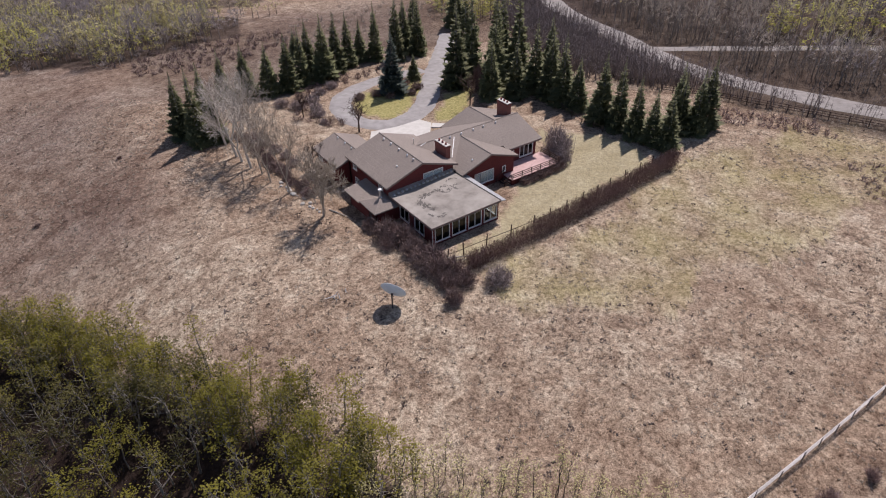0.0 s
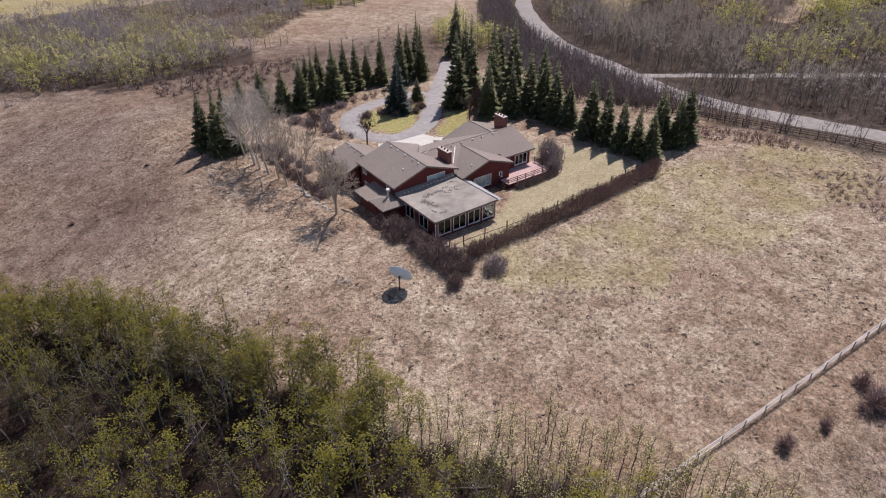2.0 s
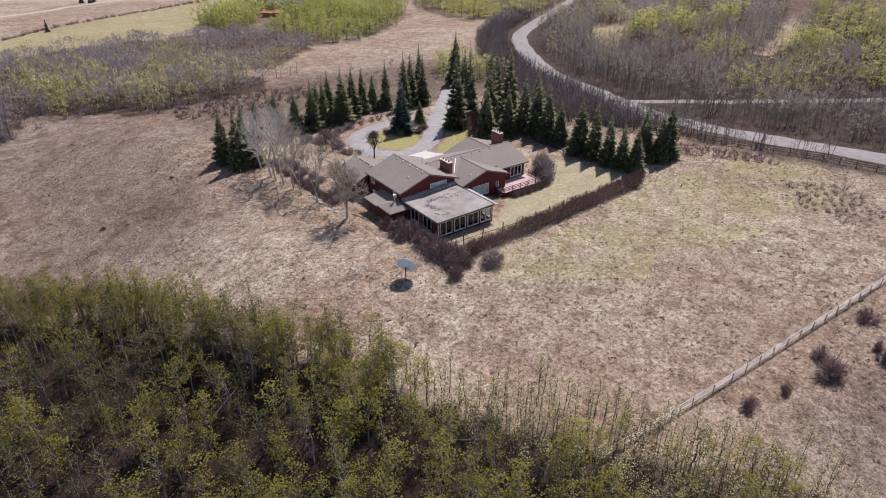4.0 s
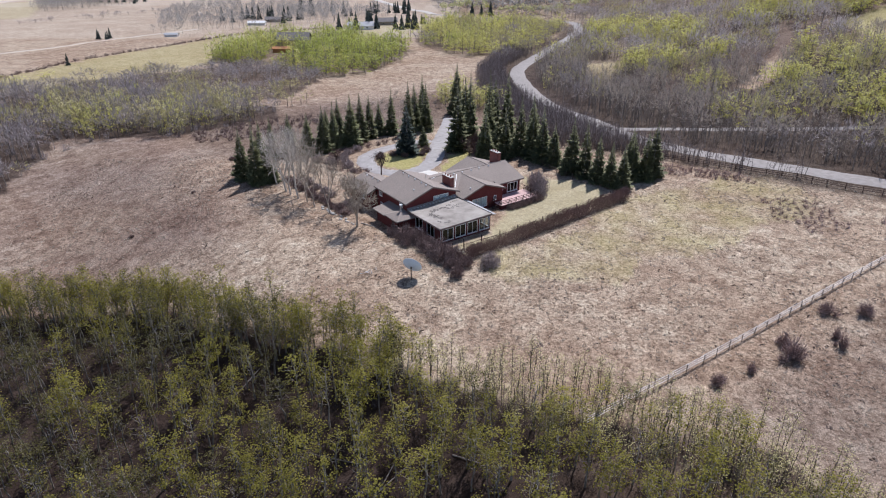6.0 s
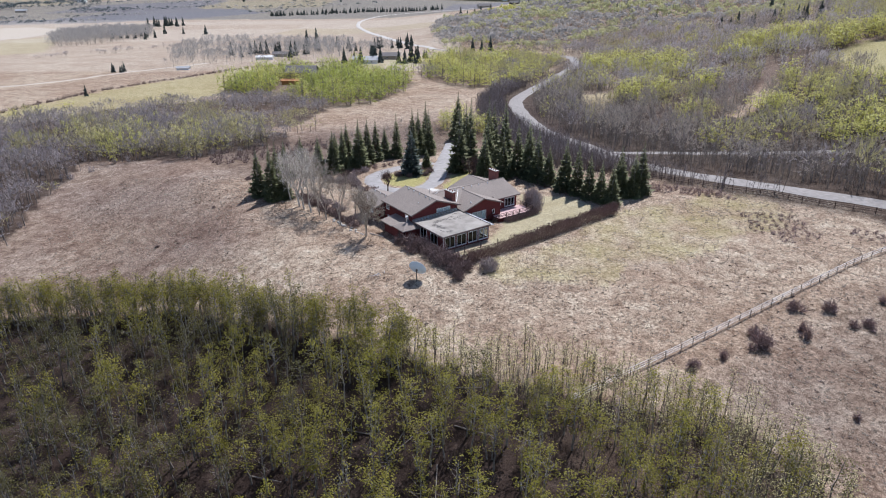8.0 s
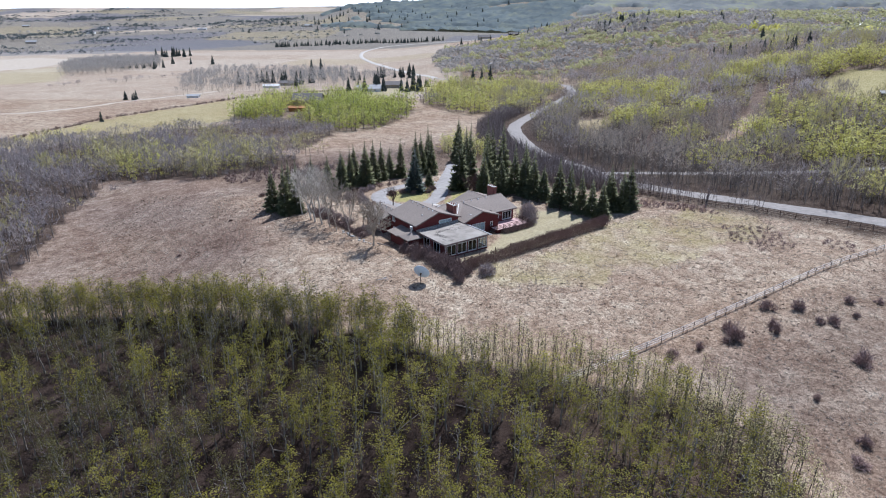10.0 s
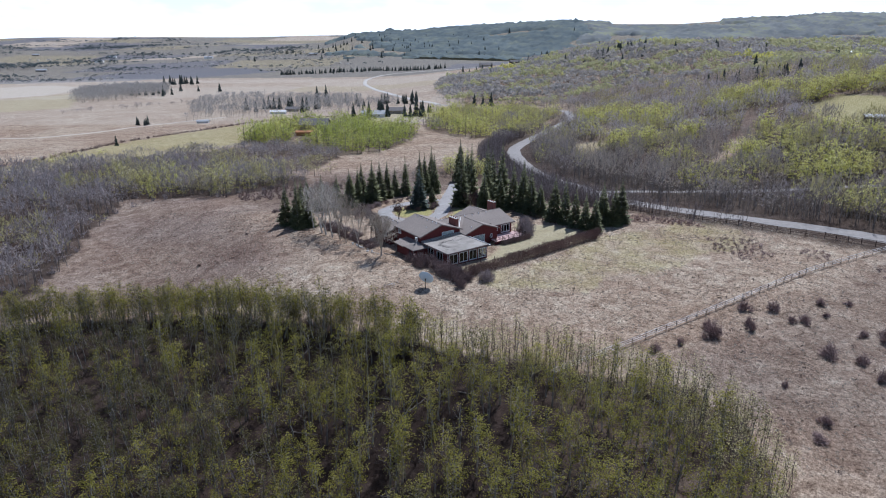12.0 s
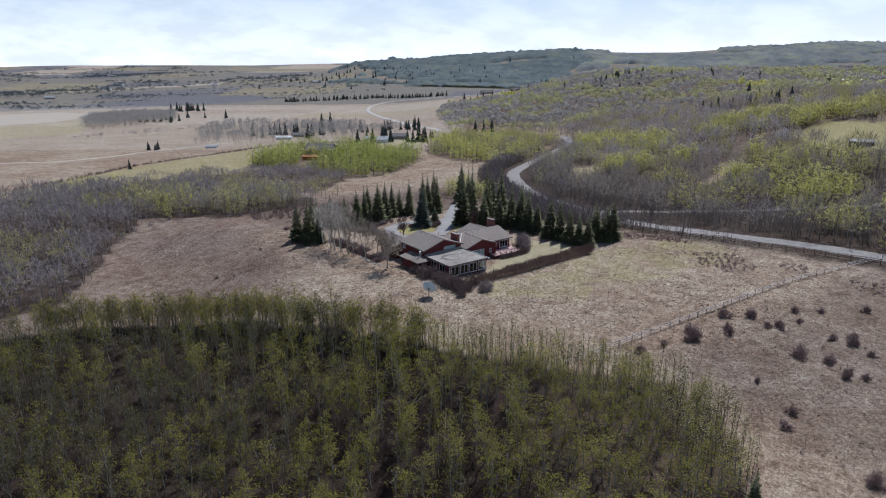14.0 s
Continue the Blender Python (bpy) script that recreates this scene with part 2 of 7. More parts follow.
M_ROCK = ramp_mat("pale_fieldstone", ((0.32, 0.30, 0.27), (0.52, 0.50, 0.46)), scale=3, bump=0.5, obj_random=0.2)
M_BARK = ramp_mat("aspen_bark", ((0.14, 0.125, 0.11), (0.25, 0.228, 0.2), (0.42, 0.39, 0.35)), scale=2.2, bump=0.3, obj_random=0.35)
M_PALEBARK = ramp_mat("poplar_bark", ((0.44, 0.395, 0.335), (0.60, 0.55, 0.48)), scale=2.5, bump=0.3, island=0.15)
M_TWIG = ramp_mat("bare_twigs", ((0.30, 0.26, 0.252), (0.41, 0.365, 0.355)), scale=0.25, bump=0, island=0.2, back=0.3)
# Paler copy of the twigs, with the lightening of haze in its colour.
M_TWIGHAZE = ramp_mat("hazed_bare_twigs", ((0.42, 0.375, 0.36), (0.55, 0.50, 0.48)), scale=0.25, bump=0, island=0.2, back=0.3)
M_TWIGTAN = ramp_mat("tan_bark", ((0.40, 0.34, 0.27), (0.55, 0.48, 0.395)), scale=0.8, bump=0, island=0.2, back=0.15)
M_WOODSTEM = ramp_mat("grey_brown_stems", ((0.16, 0.138, 0.124), (0.26, 0.232, 0.208)), scale=0.5, bump=0, island=0.2)
M_TWIGWARM = ramp_mat("warm_bare_twigs", ((0.33, 0.282, 0.232), (0.45, 0.39, 0.325)), scale=0.2, bump=0, island=0.25, back=0.3)
M_SHRUB = ramp_mat("shrub_twigs", ((0.175, 0.122, 0.108), (0.30, 0.218, 0.195)), scale=0.5, bump=0, island=0.35)
M_SHRUBGREY = ramp_mat("grey_shrub_twigs", ((0.29, 0.235, 0.22), (0.42, 0.355, 0.33)), scale=0.5, bump=0, island=0.3)
M_HEDGE = ramp_mat("russet_hedge_twigs", ((0.15, 0.09, 0.078), (0.255, 0.165, 0.142)), scale=0.6, bump=0, island=0.35)
M_LEAF = ramp_mat("budding_leaf", ((0.222, 0.205, 0.034), (0.297, 0.271, 0.045), (0.372, 0.336, 0.06)), scale=0.11, bump=0, island=0.08, obj_random=0.2, back=0.6, rough=0.6)
M_LEAFDARK = ramp_mat("dark_olive_leaf", ((0.105, 0.094, 0.028), (0.15, 0.134, 0.04)), scale=0.2, bump=0, island=0.16, obj_random=0.2, back=0.5, rough=0.6)
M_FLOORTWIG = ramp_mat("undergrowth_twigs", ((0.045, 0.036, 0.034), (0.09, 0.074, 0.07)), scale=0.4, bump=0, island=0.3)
M_STRAW = ramp_mat("straw_tufts", ((0.36, 0.30, 0.235), (0.52, 0.465, 0.385)), scale=0.12, bump=0, island=0.25, back=0.5)
M_CLOD = ramp_mat("dark_dead_tufts", ((0.075, 0.054, 0.043), (0.125, 0.09, 0.072)), scale=0.12, bump=0, island=0.3)
M_STRAWDARK = ramp_mat("weathered_tufts", ((0.21, 0.162, 0.132), (0.30, 0.245, 0.2)), scale=0.12, bump=0, island=0.3, back=0.3)
M_LEAFDULL = ramp_mat("olive_leaf", ((0.41, 0.368, 0.168), (0.52, 0.468, 0.22)), scale=0.12, bump=0, island=0.08, back=0.3, rough=0.6)
M_LEAFYELLOW = ramp_mat("yellow_green_leaf", ((0.49, 0.47, 0.135), (0.62, 0.595, 0.175)), scale=0.1, bump=0, island=0.06, back=0.5, rough=0.6)
M_LEAFBRIGHT = ramp_mat("fresh_green_leaf", ((0.33, 0.365, 0.075), (0.45, 0.48, 0.11)), scale=0.1, bump=0, island=0.06, back=0.5, rough=0.6)
M_NEEDLE = ramp_mat("spruce_needles", ((0.11, 0.12, 0.06), (0.16, 0.17, 0.082), (0.225, 0.228, 0.108)), scale=1.2, bump=0, island=0.2, obj_random=0.2, rough=0.7, back=0.3)
# A slight haze blue is put into the far needles' colour.
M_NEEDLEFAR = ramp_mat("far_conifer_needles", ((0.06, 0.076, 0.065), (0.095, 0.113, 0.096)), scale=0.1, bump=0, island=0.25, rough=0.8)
M_NEEDLEBLUE = ramp_mat("blue_spruce_needles", ((0.07, 0.09, 0.072), (0.115, 0.14, 0.115)), scale=1.2, bump=0, island=0.2, rough=0.7, back=0.3)
M_FARLEAF = ramp_mat("ridge_leaf", ((0.38, 0.375, 0.2), (0.48, 0.47, 0.24)), scale=0.02, bump=0, island=0.06, back=0.5, rough=0.8)
M_FARGREY = ramp_mat("ridge_twigs", ((0.33, 0.312, 0.288), (0.41, 0.39, 0.362)), scale=0.02, bump=0, island=0.15, back=0.5, rough=0.9)
M_BUSH = ramp_mat("pasture_bush_twigs", ((0.24, 0.168, 0.152), (0.40, 0.295, 0.27)), scale=0.5, bump=0, island=0.35)
M_ROADTWIG = ramp_mat("roadside_twigs", ((0.15, 0.125, 0.118), (0.245, 0.205, 0.195)), scale=0.3, bump=0, island=0.3, back=0.15)
M_GREYTHICKET = ramp_mat("grey_thicket_twigs", ((0.17, 0.145, 0.125), (0.25, 0.215, 0.188)), scale=0.3, bump=0, island=0.25, back=0.2)
# Sapling bark darkened: the shade of backlit stems is in the colour.
M_SAPSTEM = ramp_mat("backlit_sapling_bark", ((0.085, 0.072, 0.062), (0.15, 0.128, 0.11)), scale=0.6, bump=0, island=0.2)
M_SAPLING = ramp_mat("pale_sapling_bark", ((0.34, 0.29, 0.22), (0.48, 0.42, 0.33)), scale=0.6, bump=0, island=0.2, back=0.35)
M_TRACK = ramp_mat("beaten_earth", ((0.40, 0.345, 0.275), (0.49, 0.43, 0.35)), scale=0.3, bump=0.1)
M_FARROAD = ramp_mat("far_gravel", ((0.42, 0.388, 0.345), (0.52, 0.485, 0.43)), scale=0.2, bump=0.1)
# The next three wood colours carry distance haze as a blue cast.
M_RIDGEHAZE = ramp_mat("hazed_conifer_wood", ((0.15, 0.19, 0.205), (0.215, 0.255, 0.255), (0.30, 0.33, 0.265)), scale=0.02, bump=0, rough=0.95, big=(0.004, 0.3), spec=0.05, back=0.4)
M_RIDGEMIXHAZE = ramp_mat("hazed_mixed_wood", ((0.22, 0.245, 0.25), (0.315, 0.33, 0.32), (0.43, 0.445, 0.29)), scale=0.014, bump=0, rough=0.95, big=(0.005, 0.3), spec=0.05, back=0.4)
M_HAZEWOOD = ramp_mat("far_wood", ((0.06, 0.08, 0.087), (0.09, 0.11, 0.115), (0.13, 0.145, 0.14)), scale=0.012, bump=0, island=0.15, back=0.4, rough=0.9)
M_CARWHITE = ramp_mat("white_car_paint", ((0.75, 0.75, 0.75), (0.8, 0.8, 0.8)), scale=2, bump=0, rough=0.25, spec=0.5)
M_CARDARK = ramp_mat("dark_car_paint", ((0.02, 0.021, 0.024), (0.03, 0.031, 0.034)), scale=2, bump=0, rough=0.25, spec=0.5)
M_TYRE = ramp_mat("tyre_rubber", ((0.02, 0.02, 0.02), (0.035, 0.035, 0.035)), scale=8, bump=0.1)
M_ROOFGREY = ramp_mat("far_roof", ((0.14, 0.13, 0.125), (0.2, 0.185, 0.175)), scale=1, bump=0.1)
M_ORANGE = ramp_mat("cedar_siding", ((0.36, 0.17, 0.07), (0.44, 0.22, 0.10)), scale=2, bump=0.1)
M_TANWALL = ramp_mat("tan_wall", ((0.33, 0.29, 0.24), (0.40, 0.36, 0.30)), scale=2, bump=0.1)
M_PINKROOF = ramp_mat("pale_red_roof", ((0.45, 0.30, 0.26), (0.52, 0.36, 0.32)), scale=2, bump=0.1)


# ---------------------------------------------------------------- land form
FX, FY = 0.567, 0.8236


def sm(a, b, x):
    t = np.clip((x - a) / (b - a), 0, 1)
    return t * t * (3 - 2 * t)


BASE_U = (-400, -200, -137, -60, -20, 0, 30, 50, 100, 150, 300, 500, 800, 1200, 2200, 3500, 4800, 6500)
BASE_Z = (-8, -7, -6, -3, -1, -0.1, -0.2, -1.2, -5, -7.5, -13, -22, -33, -42, -48, -25, 20, 60)


def land(x, y):
    """Height of the ground."""
    x, y = np.asarray(x, float), np.asarray(y, float)
    u, v = x * FX + y * FY, x * FY - y * FX
    d = np.hypot(u + 137, v) - 137
    z = np.interp(u + (d - u) * sm(1500, 3000, d), BASE_U, BASE_Z)
    r = v / np.maximum(u + 137, 60)
    east = np.minimum(0.2 * np.log1p(np.exp(np.clip((v - 105) / 15, -30, 30))) * 15, 36) * sm(-100, 150, u)
    mid = 24 * sm(400, 750, u) * sm(-150, 150, v)
    crest = np.interp(r, (-0.40, -0.26, -0.17, -0.126, -0.02, 0.08, 0.19, 0.276, 0.35, 0.43, 0.52, 0.58, 0.69, 0.9), (0, 15, 45, 78, 92, 104, 116, 108, 108, 122, 132, 143, 131, 120))
    far = crest * np.exp(-(((u - 2700) / 650) ** 2))
    roll = sm(900, 1800, u) * (7 * np.sin(u / 210 + 2 * np.sin(v / 420)) + 6 * np.sin(v / 260 + u / 500)) * (1 - 0.7 * sm(-0.3, 0.0, r) * sm(2000, 2600, u))
    west = -6 * sm(-18, -55, x) * sm(140, 60, y)
    small = 0.12 * np.sin(x / 5.1 + np.sin(y / 6.3)) * np.sin(y / 4.7) * sm(12, 30, np.hypot(x - 12, y - 12))
    fade = sm(1900, 1000, u)
    return z + (east + mid) * fade + far + roll + west + small


def inside(x, y, poly):
    """Which of the points lie in a polygon."""
    x, y = np.asarray(x, float), np.asarray(y, float)
    c = np.zeros(x.shape, bool)
    n = len(poly)
    for i in range(n):
        (x0, y0), (x1, y1) = poly[i], poly[(i + 1) % n]
        if y0 == y1:
            continue
        c ^= ((y0 > y) != (y1 > y)) & (x < (x1 - x0) * (y - y0) / (y1 - y0) + x0)
    return c


def wobble(x, y, s):
    return np.sin(x / s + 1.3 * np.sin(y / s * 0.7)) * np.sin(y / s * 1.1 + 0.8 * np.sin(x / s * 1.7))


# outlines of the woods, clearings and fields
WOOD_FRONT = [(-92, 40), (-77, 36), (-64, 31), (-49, 21.5), (-40.5, 12.5), (-35.5, 3), (-30.5, -6), (-26, -15), (-21.5, -25), (-15, -35), (-8, -45), (-1.5, -51), (2.5, -57), (2.5, -64), (-3, -71), (-9, -77.5), (-18, -86), (-45, -70), (-92, -52), (-104, 2)]
WOOD_WEST = [(-92, 46), (-72, 51), (-65, 70), (-56, 89), (-43, 118), (-27, 108), (-14, 102), (2, 104), (16, 112), (22, 128), (4, 150), (-10, 178), (-50, 190), (-110, 190), (-130, 90)]
WOOD_GREY = [(-62, 192), (-16, 182), (8, 152), (30, 136), (60, 172), (66, 205), (40, 228), (-20, 222), (-60, 205)]
WOOD_BRIGHT = [(56, 172), (84, 172), (118, 202), (140, 228), (150, 272), (128, 312), (92, 318), (44, 268), (34, 246), (46, 226), (62, 208)]
WOOD_YELLOW = [(146, 205), (160, 172), (206, 198), (250, 232), (290, 264), (298, 304), (280, 345), (238, 350), (190, 300), (160, 256)]
WOOD_ROAD = [(62, 24), (70, 12), (76, 20), (84, 50), (96, 82), (130, 134), (180, 176), (170, 186), (146, 170), (122, 144), (94, 108), (74, 76), (62, 46)]
CLEAR_A = [(132, 86), (140, 98), (160, 120), (177, 135), (191, 132), (188, 122), (160, 99)]
CLEAR_B = [(163, 44), (167, 52), (182, 56), (201, 62), (234, 79), (268, 97), (271, 90), (236, 71), (201, 53), (182, 48)]
CLEAR_C = [(232, -10), (300, 30), (320, 74), (282, 78), (236, 30)]
FIELD_GREEN = [(-110, 196), (-69, 204), (-32, 208), (-12, 221), (26, 235), (44, 241), (90, 306), (150, 302), (300, 330), (290, 385), (178, 372), (131, 370), (86, 360), (49, 332), (-9, 292), (-36, 264), (-68, 229), (-110, 206)]
FIELD_DARK = [(-700, 1380), (120, 1300), (540, 1440), (470, 1640), (60, 1560), (-300, 1640), (-900, 1600)]
FIELD_PALE = [(-300, 842), (-70, 842), (-14, 891), (69, 1093), (17, 1199), (-65, 1158), (-420, 1150)]
FIELD_OLIVE = [(-260, 594), (-75, 594), (-8, 630), (19, 801), (46, 948), (-71, 813), (-280, 813)]
YARD = [(-2, -4), (12, -4.5), (38, -3), (42, 4), (34, 18), (30, 12), (20, 5), (12, 0), (6, -1)]
ISLAND = [(18, 36.5), (23, 39), (28, 45), (34, 53), (30, 54), (22, 50), (15, 46), (12.5, 41), (14, 37)]
YARD_RIM = [(4, -9), (20, -7), (44, -5), (78, -12), (70, -26), (40, -28), (14, -24), (2, -14)]
LAWN_EAST = [(20, 33), (24, 29.5), (32, 34), (37, 42), (34, 44), (28, 38)]


def build_ground():
    cx, cy = -60.0, -90.0
    mid = math.atan2(FY, FX)
    ang = np.concatenate([np.linspace(mid - radians(46), mid + radians(46), 290, endpoint=False),
                          np.linspace(mid + radians(46), mid + 2 * math.pi - radians(46), 110, endpoint=False)])
    rad = np.concatenate([np.arange(2.0, 270, 1.7), 270 * 1.017 ** np.arange(0, 180)])
    rad = np.append(rad[rad < 4880], 4900.0)
    A, R = np.meshgrid(ang, rad)
    X, Y = cx + R * np.cos(A), cy + R * np.sin(A)
    nr, na = X.shape
    x, y = np.append(X.ravel(), cx), np.append(Y.ravel(), cy)
    z = land(x, y)
    V = np.stack([x, y, z], 1)
    i, j = np.meshgrid(np.arange(nr - 1), np.arange(na), indexing="ij")
    j2 = (j + 1) % na
    Q = np.stack([i * na + j, (i + 1) * na + j, (i + 1) * na + j2, i * na + j2], -1).reshape(-1, 4)
    hub = np.array([[len(V) - 1, k, (k + 1) % na, (k + 1) % na] for k in range(na)])
    me = bpy.data.meshes.new("ground")
    me.from_pydata(V.tolist(), [], Q.tolist() + [h[:3] for h in hub.tolist()])
    me.shade_smooth()
    u = x * FX + y * FY
    v = x * FY - y * FX
    wob = wobble(x, y, 3.1) * 1.6
    xw, yw = x + wob, y + wobble(y, x, 3.7) * 1.6
    green, litter_dark, plough_haze, pale = (np.zeros(len(x)) for _ in range(4))
    for poly, g in ((YARD, 0.66), (ISLAND, 0.95), (LAWN_EAST, 0.9), (FIELD_GREEN, 0.5), (CLEAR_A, 0.35), (CLEAR_C, 0.7), (FIELD_OLIVE, 0.45)):
        green[inside(xw, yw, poly)] = g
    # Three stretches of open meadow are darkened with the same brown.
    litter_dark[:] = np.maximum(0.14 * sm(-14, -38, x) * sm(14, 36, y) * sm(150, 90, y), 0.42 * sm(62, 76, y) * sm(128, 106, y) * sm(-30, 0, x)) * (u > -80) + 0.22 * sm(-46, -60, y) * sm(-2, 12, x) * (v < 130)
    # Woods: fallen leaves made near black, so shade between stems is in the colour.
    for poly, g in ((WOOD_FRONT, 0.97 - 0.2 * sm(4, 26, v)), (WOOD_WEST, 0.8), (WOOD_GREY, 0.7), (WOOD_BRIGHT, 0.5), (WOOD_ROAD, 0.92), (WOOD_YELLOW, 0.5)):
        litter_dark = np.where(inside(xw, yw, poly), g, litter_dark)
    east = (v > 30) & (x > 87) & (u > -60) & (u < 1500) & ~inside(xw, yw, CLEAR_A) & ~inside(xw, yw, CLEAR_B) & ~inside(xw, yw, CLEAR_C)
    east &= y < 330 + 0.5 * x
    litter_dark[east] = np.interp(u, (120, 200, 420), (0.86, 0.5, 0.22))[east]
    # Ground along the road is darkened likewise, for the shade of its thickets.
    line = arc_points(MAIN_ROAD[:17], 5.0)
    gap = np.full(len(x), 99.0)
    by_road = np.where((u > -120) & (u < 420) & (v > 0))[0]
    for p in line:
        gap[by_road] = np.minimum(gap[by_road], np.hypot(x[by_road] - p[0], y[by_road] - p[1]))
    litter_dark = np.maximum(litter_dark, 0.8 * sm(14, 8, gap + 2 * wobble(x, y, 3.0)))
    # Ridge ground gets the blue ploughland colour as painted distance haze.
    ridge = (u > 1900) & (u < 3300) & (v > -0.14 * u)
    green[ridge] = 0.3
    plough_haze[ridge] = 0.45
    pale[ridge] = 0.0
    plough_haze[inside(x + 30 * wobble(x, y, 90), y, FIELD_DARK)] = 0.85
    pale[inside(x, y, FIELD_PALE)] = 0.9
    # far farmland: fields of one crop each, in crooked rows, haze painted in as blue
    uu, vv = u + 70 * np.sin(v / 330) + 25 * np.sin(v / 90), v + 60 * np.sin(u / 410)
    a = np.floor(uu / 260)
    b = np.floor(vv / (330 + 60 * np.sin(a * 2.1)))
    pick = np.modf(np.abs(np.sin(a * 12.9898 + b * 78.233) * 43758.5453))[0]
    far = (u > 1250) & (litter_dark < 0.1) & (plough_haze < 0.1) & ~ridge
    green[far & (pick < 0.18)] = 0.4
    plough_haze[far & (pick < 0.18)] = 0.3
    plough_haze[far & (pick > 0.18) & (pick < 0.40)] = 0.55
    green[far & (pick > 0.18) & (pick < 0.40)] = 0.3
    plough_haze[far & (pick > 0.40) & (pick < 0.60)] = 0.8
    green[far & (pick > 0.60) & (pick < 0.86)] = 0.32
    plough_haze[far & (pick > 0.60) & (pick < 0.86)] = 0.6
    pale[far & (pick > 0.86)] = 0.5
    near = (u > 330) & (u < 1250) & (v < 20) & (litter_dark < 0.1)
    a, b = np.floor((u + 30 * np.sin(v / 150)) / 130), np.floor((v + 40 * np.sin(u / 200)) / 260)
    pick = np.modf(np.abs(np.sin(a * 12.9898 + b * 78.233) * 43758.5453))[0]
    pale[near] = np.maximum(pale, np.where(pick < 0.45, 0.5, 0.28))[near]
    green[near & (pick > 0.85)] = np.maximum(green, 0.25)[near & (pick > 0.85)]
    pale = np.maximum(pale, np.where(inside(xw, yw, YARD), 0.34, 0.0))
    green = np.maximum(green, np.where(inside(xw + 2 * wobble(x, y, 6.0), yw + 2 * wobble(y, x, 5.0), YARD_RIM), 0.26 + 0.2 * wobble(x, y, 2.3), 0.0))
    at = me.color_attributes.new("cover", "FLOAT_COLOR", "POINT")
    at.data.foreach_set("color", np.stack([green, litter_dark, plough_haze, pale], 1).ravel())
    weathered = np.maximum(sm(-8, -34, x) * sm(6, 36, y) * sm(150, 90, y), sm(60, 76, y) * sm(150, 112, y)) * (u < 330) + 0.6 * sm(-44, -56, y) * sm(-4, 8, x)
    weathered = np.clip(weathered * (0.8 + 0.3 * wobble(x, y, 11.0)), 0, 1)
    me.attributes.new("weathered", "FLOAT", "POINT").data.foreach_set("value", weathered)
    me.materials.append(M_GROUND)
    ob = new("ground", me)
    return tagged(ob, "dry tan spring grassland rolling to distant farmland", "ground", kind="structure")



def arc_points(pts, step):
    """A smooth line through the points, cut into even steps."""
    p = np.array(pts, float)
    out = []
    for i in range(len(p) - 1):
        a, b, c, d = p[max(i - 1, 0)], p[i], p[i + 1], p[min(i + 2, len(p) - 1)]
        n = max(int(np.linalg.norm(c - b) / step), 2)
        for k in range(n):
            t = k / n
            out.append(0.5 * (2 * b + (c - a) * t + (2 * a - 5 * b + 4 * c - d) * t * t + (3 * b - a - 3 * c + d) * t ** 3))
    out.append(p[-1])
    return np.array(out)


def ribbon(name, pts, width, material, label, category, lift=0.08, step=2.0, cross=6, closed=False, crown=0.05):
    line = arc_points(pts, step)
    d = np.gradient(line, axis=0)
    d /= np.linalg.norm(d, axis=1)[:, None] + 1e-9
    side = np.stack([-d[:, 1], d[:, 0]], 1)
    verts, faces = [], []
    for i, (p, s) in enumerate(zip(line, side)):
        w = width * (1 + 0.05 * math.sin(i * 0.9) + 0.04 * math.sin(i * 2.3))
        for k in range(cross + 1):
            f = k / cross - 0.5
            q = p + s * f * w
            edge = lift + crown * (1 - 4 * f * f) - (0.25 if k in (0, cross) else 0)
            verts.append((q[0], q[1], float(land(q[0], q[1])) + edge))
    n = cross + 1
    for i in range(len(line) - 1):
        for k in range(cross):
            faces.append((i * n + k, i * n + k + 1, (i + 1) * n + k + 1, (i + 1) * n + k))
    me = bpy.data.meshes.new(name)
    me.from_pydata(verts, [], faces)
    me.shade_smooth()
    me.materials.append(material)
    ob = new(name, me)
    return tagged(ob, label, category, kind="structure")


MAIN_ROAD = [(108, -130), (98, -75), (91, -38), (86, -18), (82, -3), (80, 10), (80, 22), (84, 36), (91, 55), (97, 76), (112, 103), (132, 132), (150, 149), (186, 174), (232, 205), (275, 236), (302, 262), (318, 282), (322, 300), (312, 330), (296, 372), (282, 415)]
FAR_ROAD = [(282, 415), (288, 440), (290, 469), (319, 565), (396, 753), (460, 897), (545, 1045), (612, 1120), (660, 1148), (700, 1136), (740, 1080), (769, 1018), (783, 960)]
ribbon("road", MAIN_ROAD, 7.6, M_ROAD, "pale grey gravel country road winding through woods", "road", lift=0.1, step=2.5)
ribbon("road", FAR_ROAD, 6.5, M_FARROAD, "pale gravel road crossing distant fields", "road", lift=0.5, step=8)
ribbon("road", [(615, 766), (690, 830), (757, 875), (810, 930)], 9.0, M_FARROAD, "pale gravel road on the far ridge", "road", lift=0.6, step=8)
ribbon("track", [(-120, 350), (-78, 348), (-50, 340), (-17, 354), (7, 374), (45, 398), (80, 420)], 4.0, M_TRACK, "pale farm track across tan fields", "track", lift=0.15, step=4)
ribbon("road", [(84, 40), (89, 36), (100, 27), (115, 13.5), (127, 0), (142, -18), (165, -50)], 4.5, M_ROAD, "narrow gravel side road among bare trees", "road", lift=0.1)
ribbon("driveway", [(58, 78), (48, 66), (41, 58), (34, 50), (29, 43.5), (24, 38), (19, 34.6), (14, 34.2), (10.6, 38), (10.6, 43), (13, 49), (19, 53.6), (27, 56), (36, 56.5)], 5.2, M_DRIVE, "worn grey asphalt loop driveway", "driveway", lift=0.08, step=0.8)

build_ground()


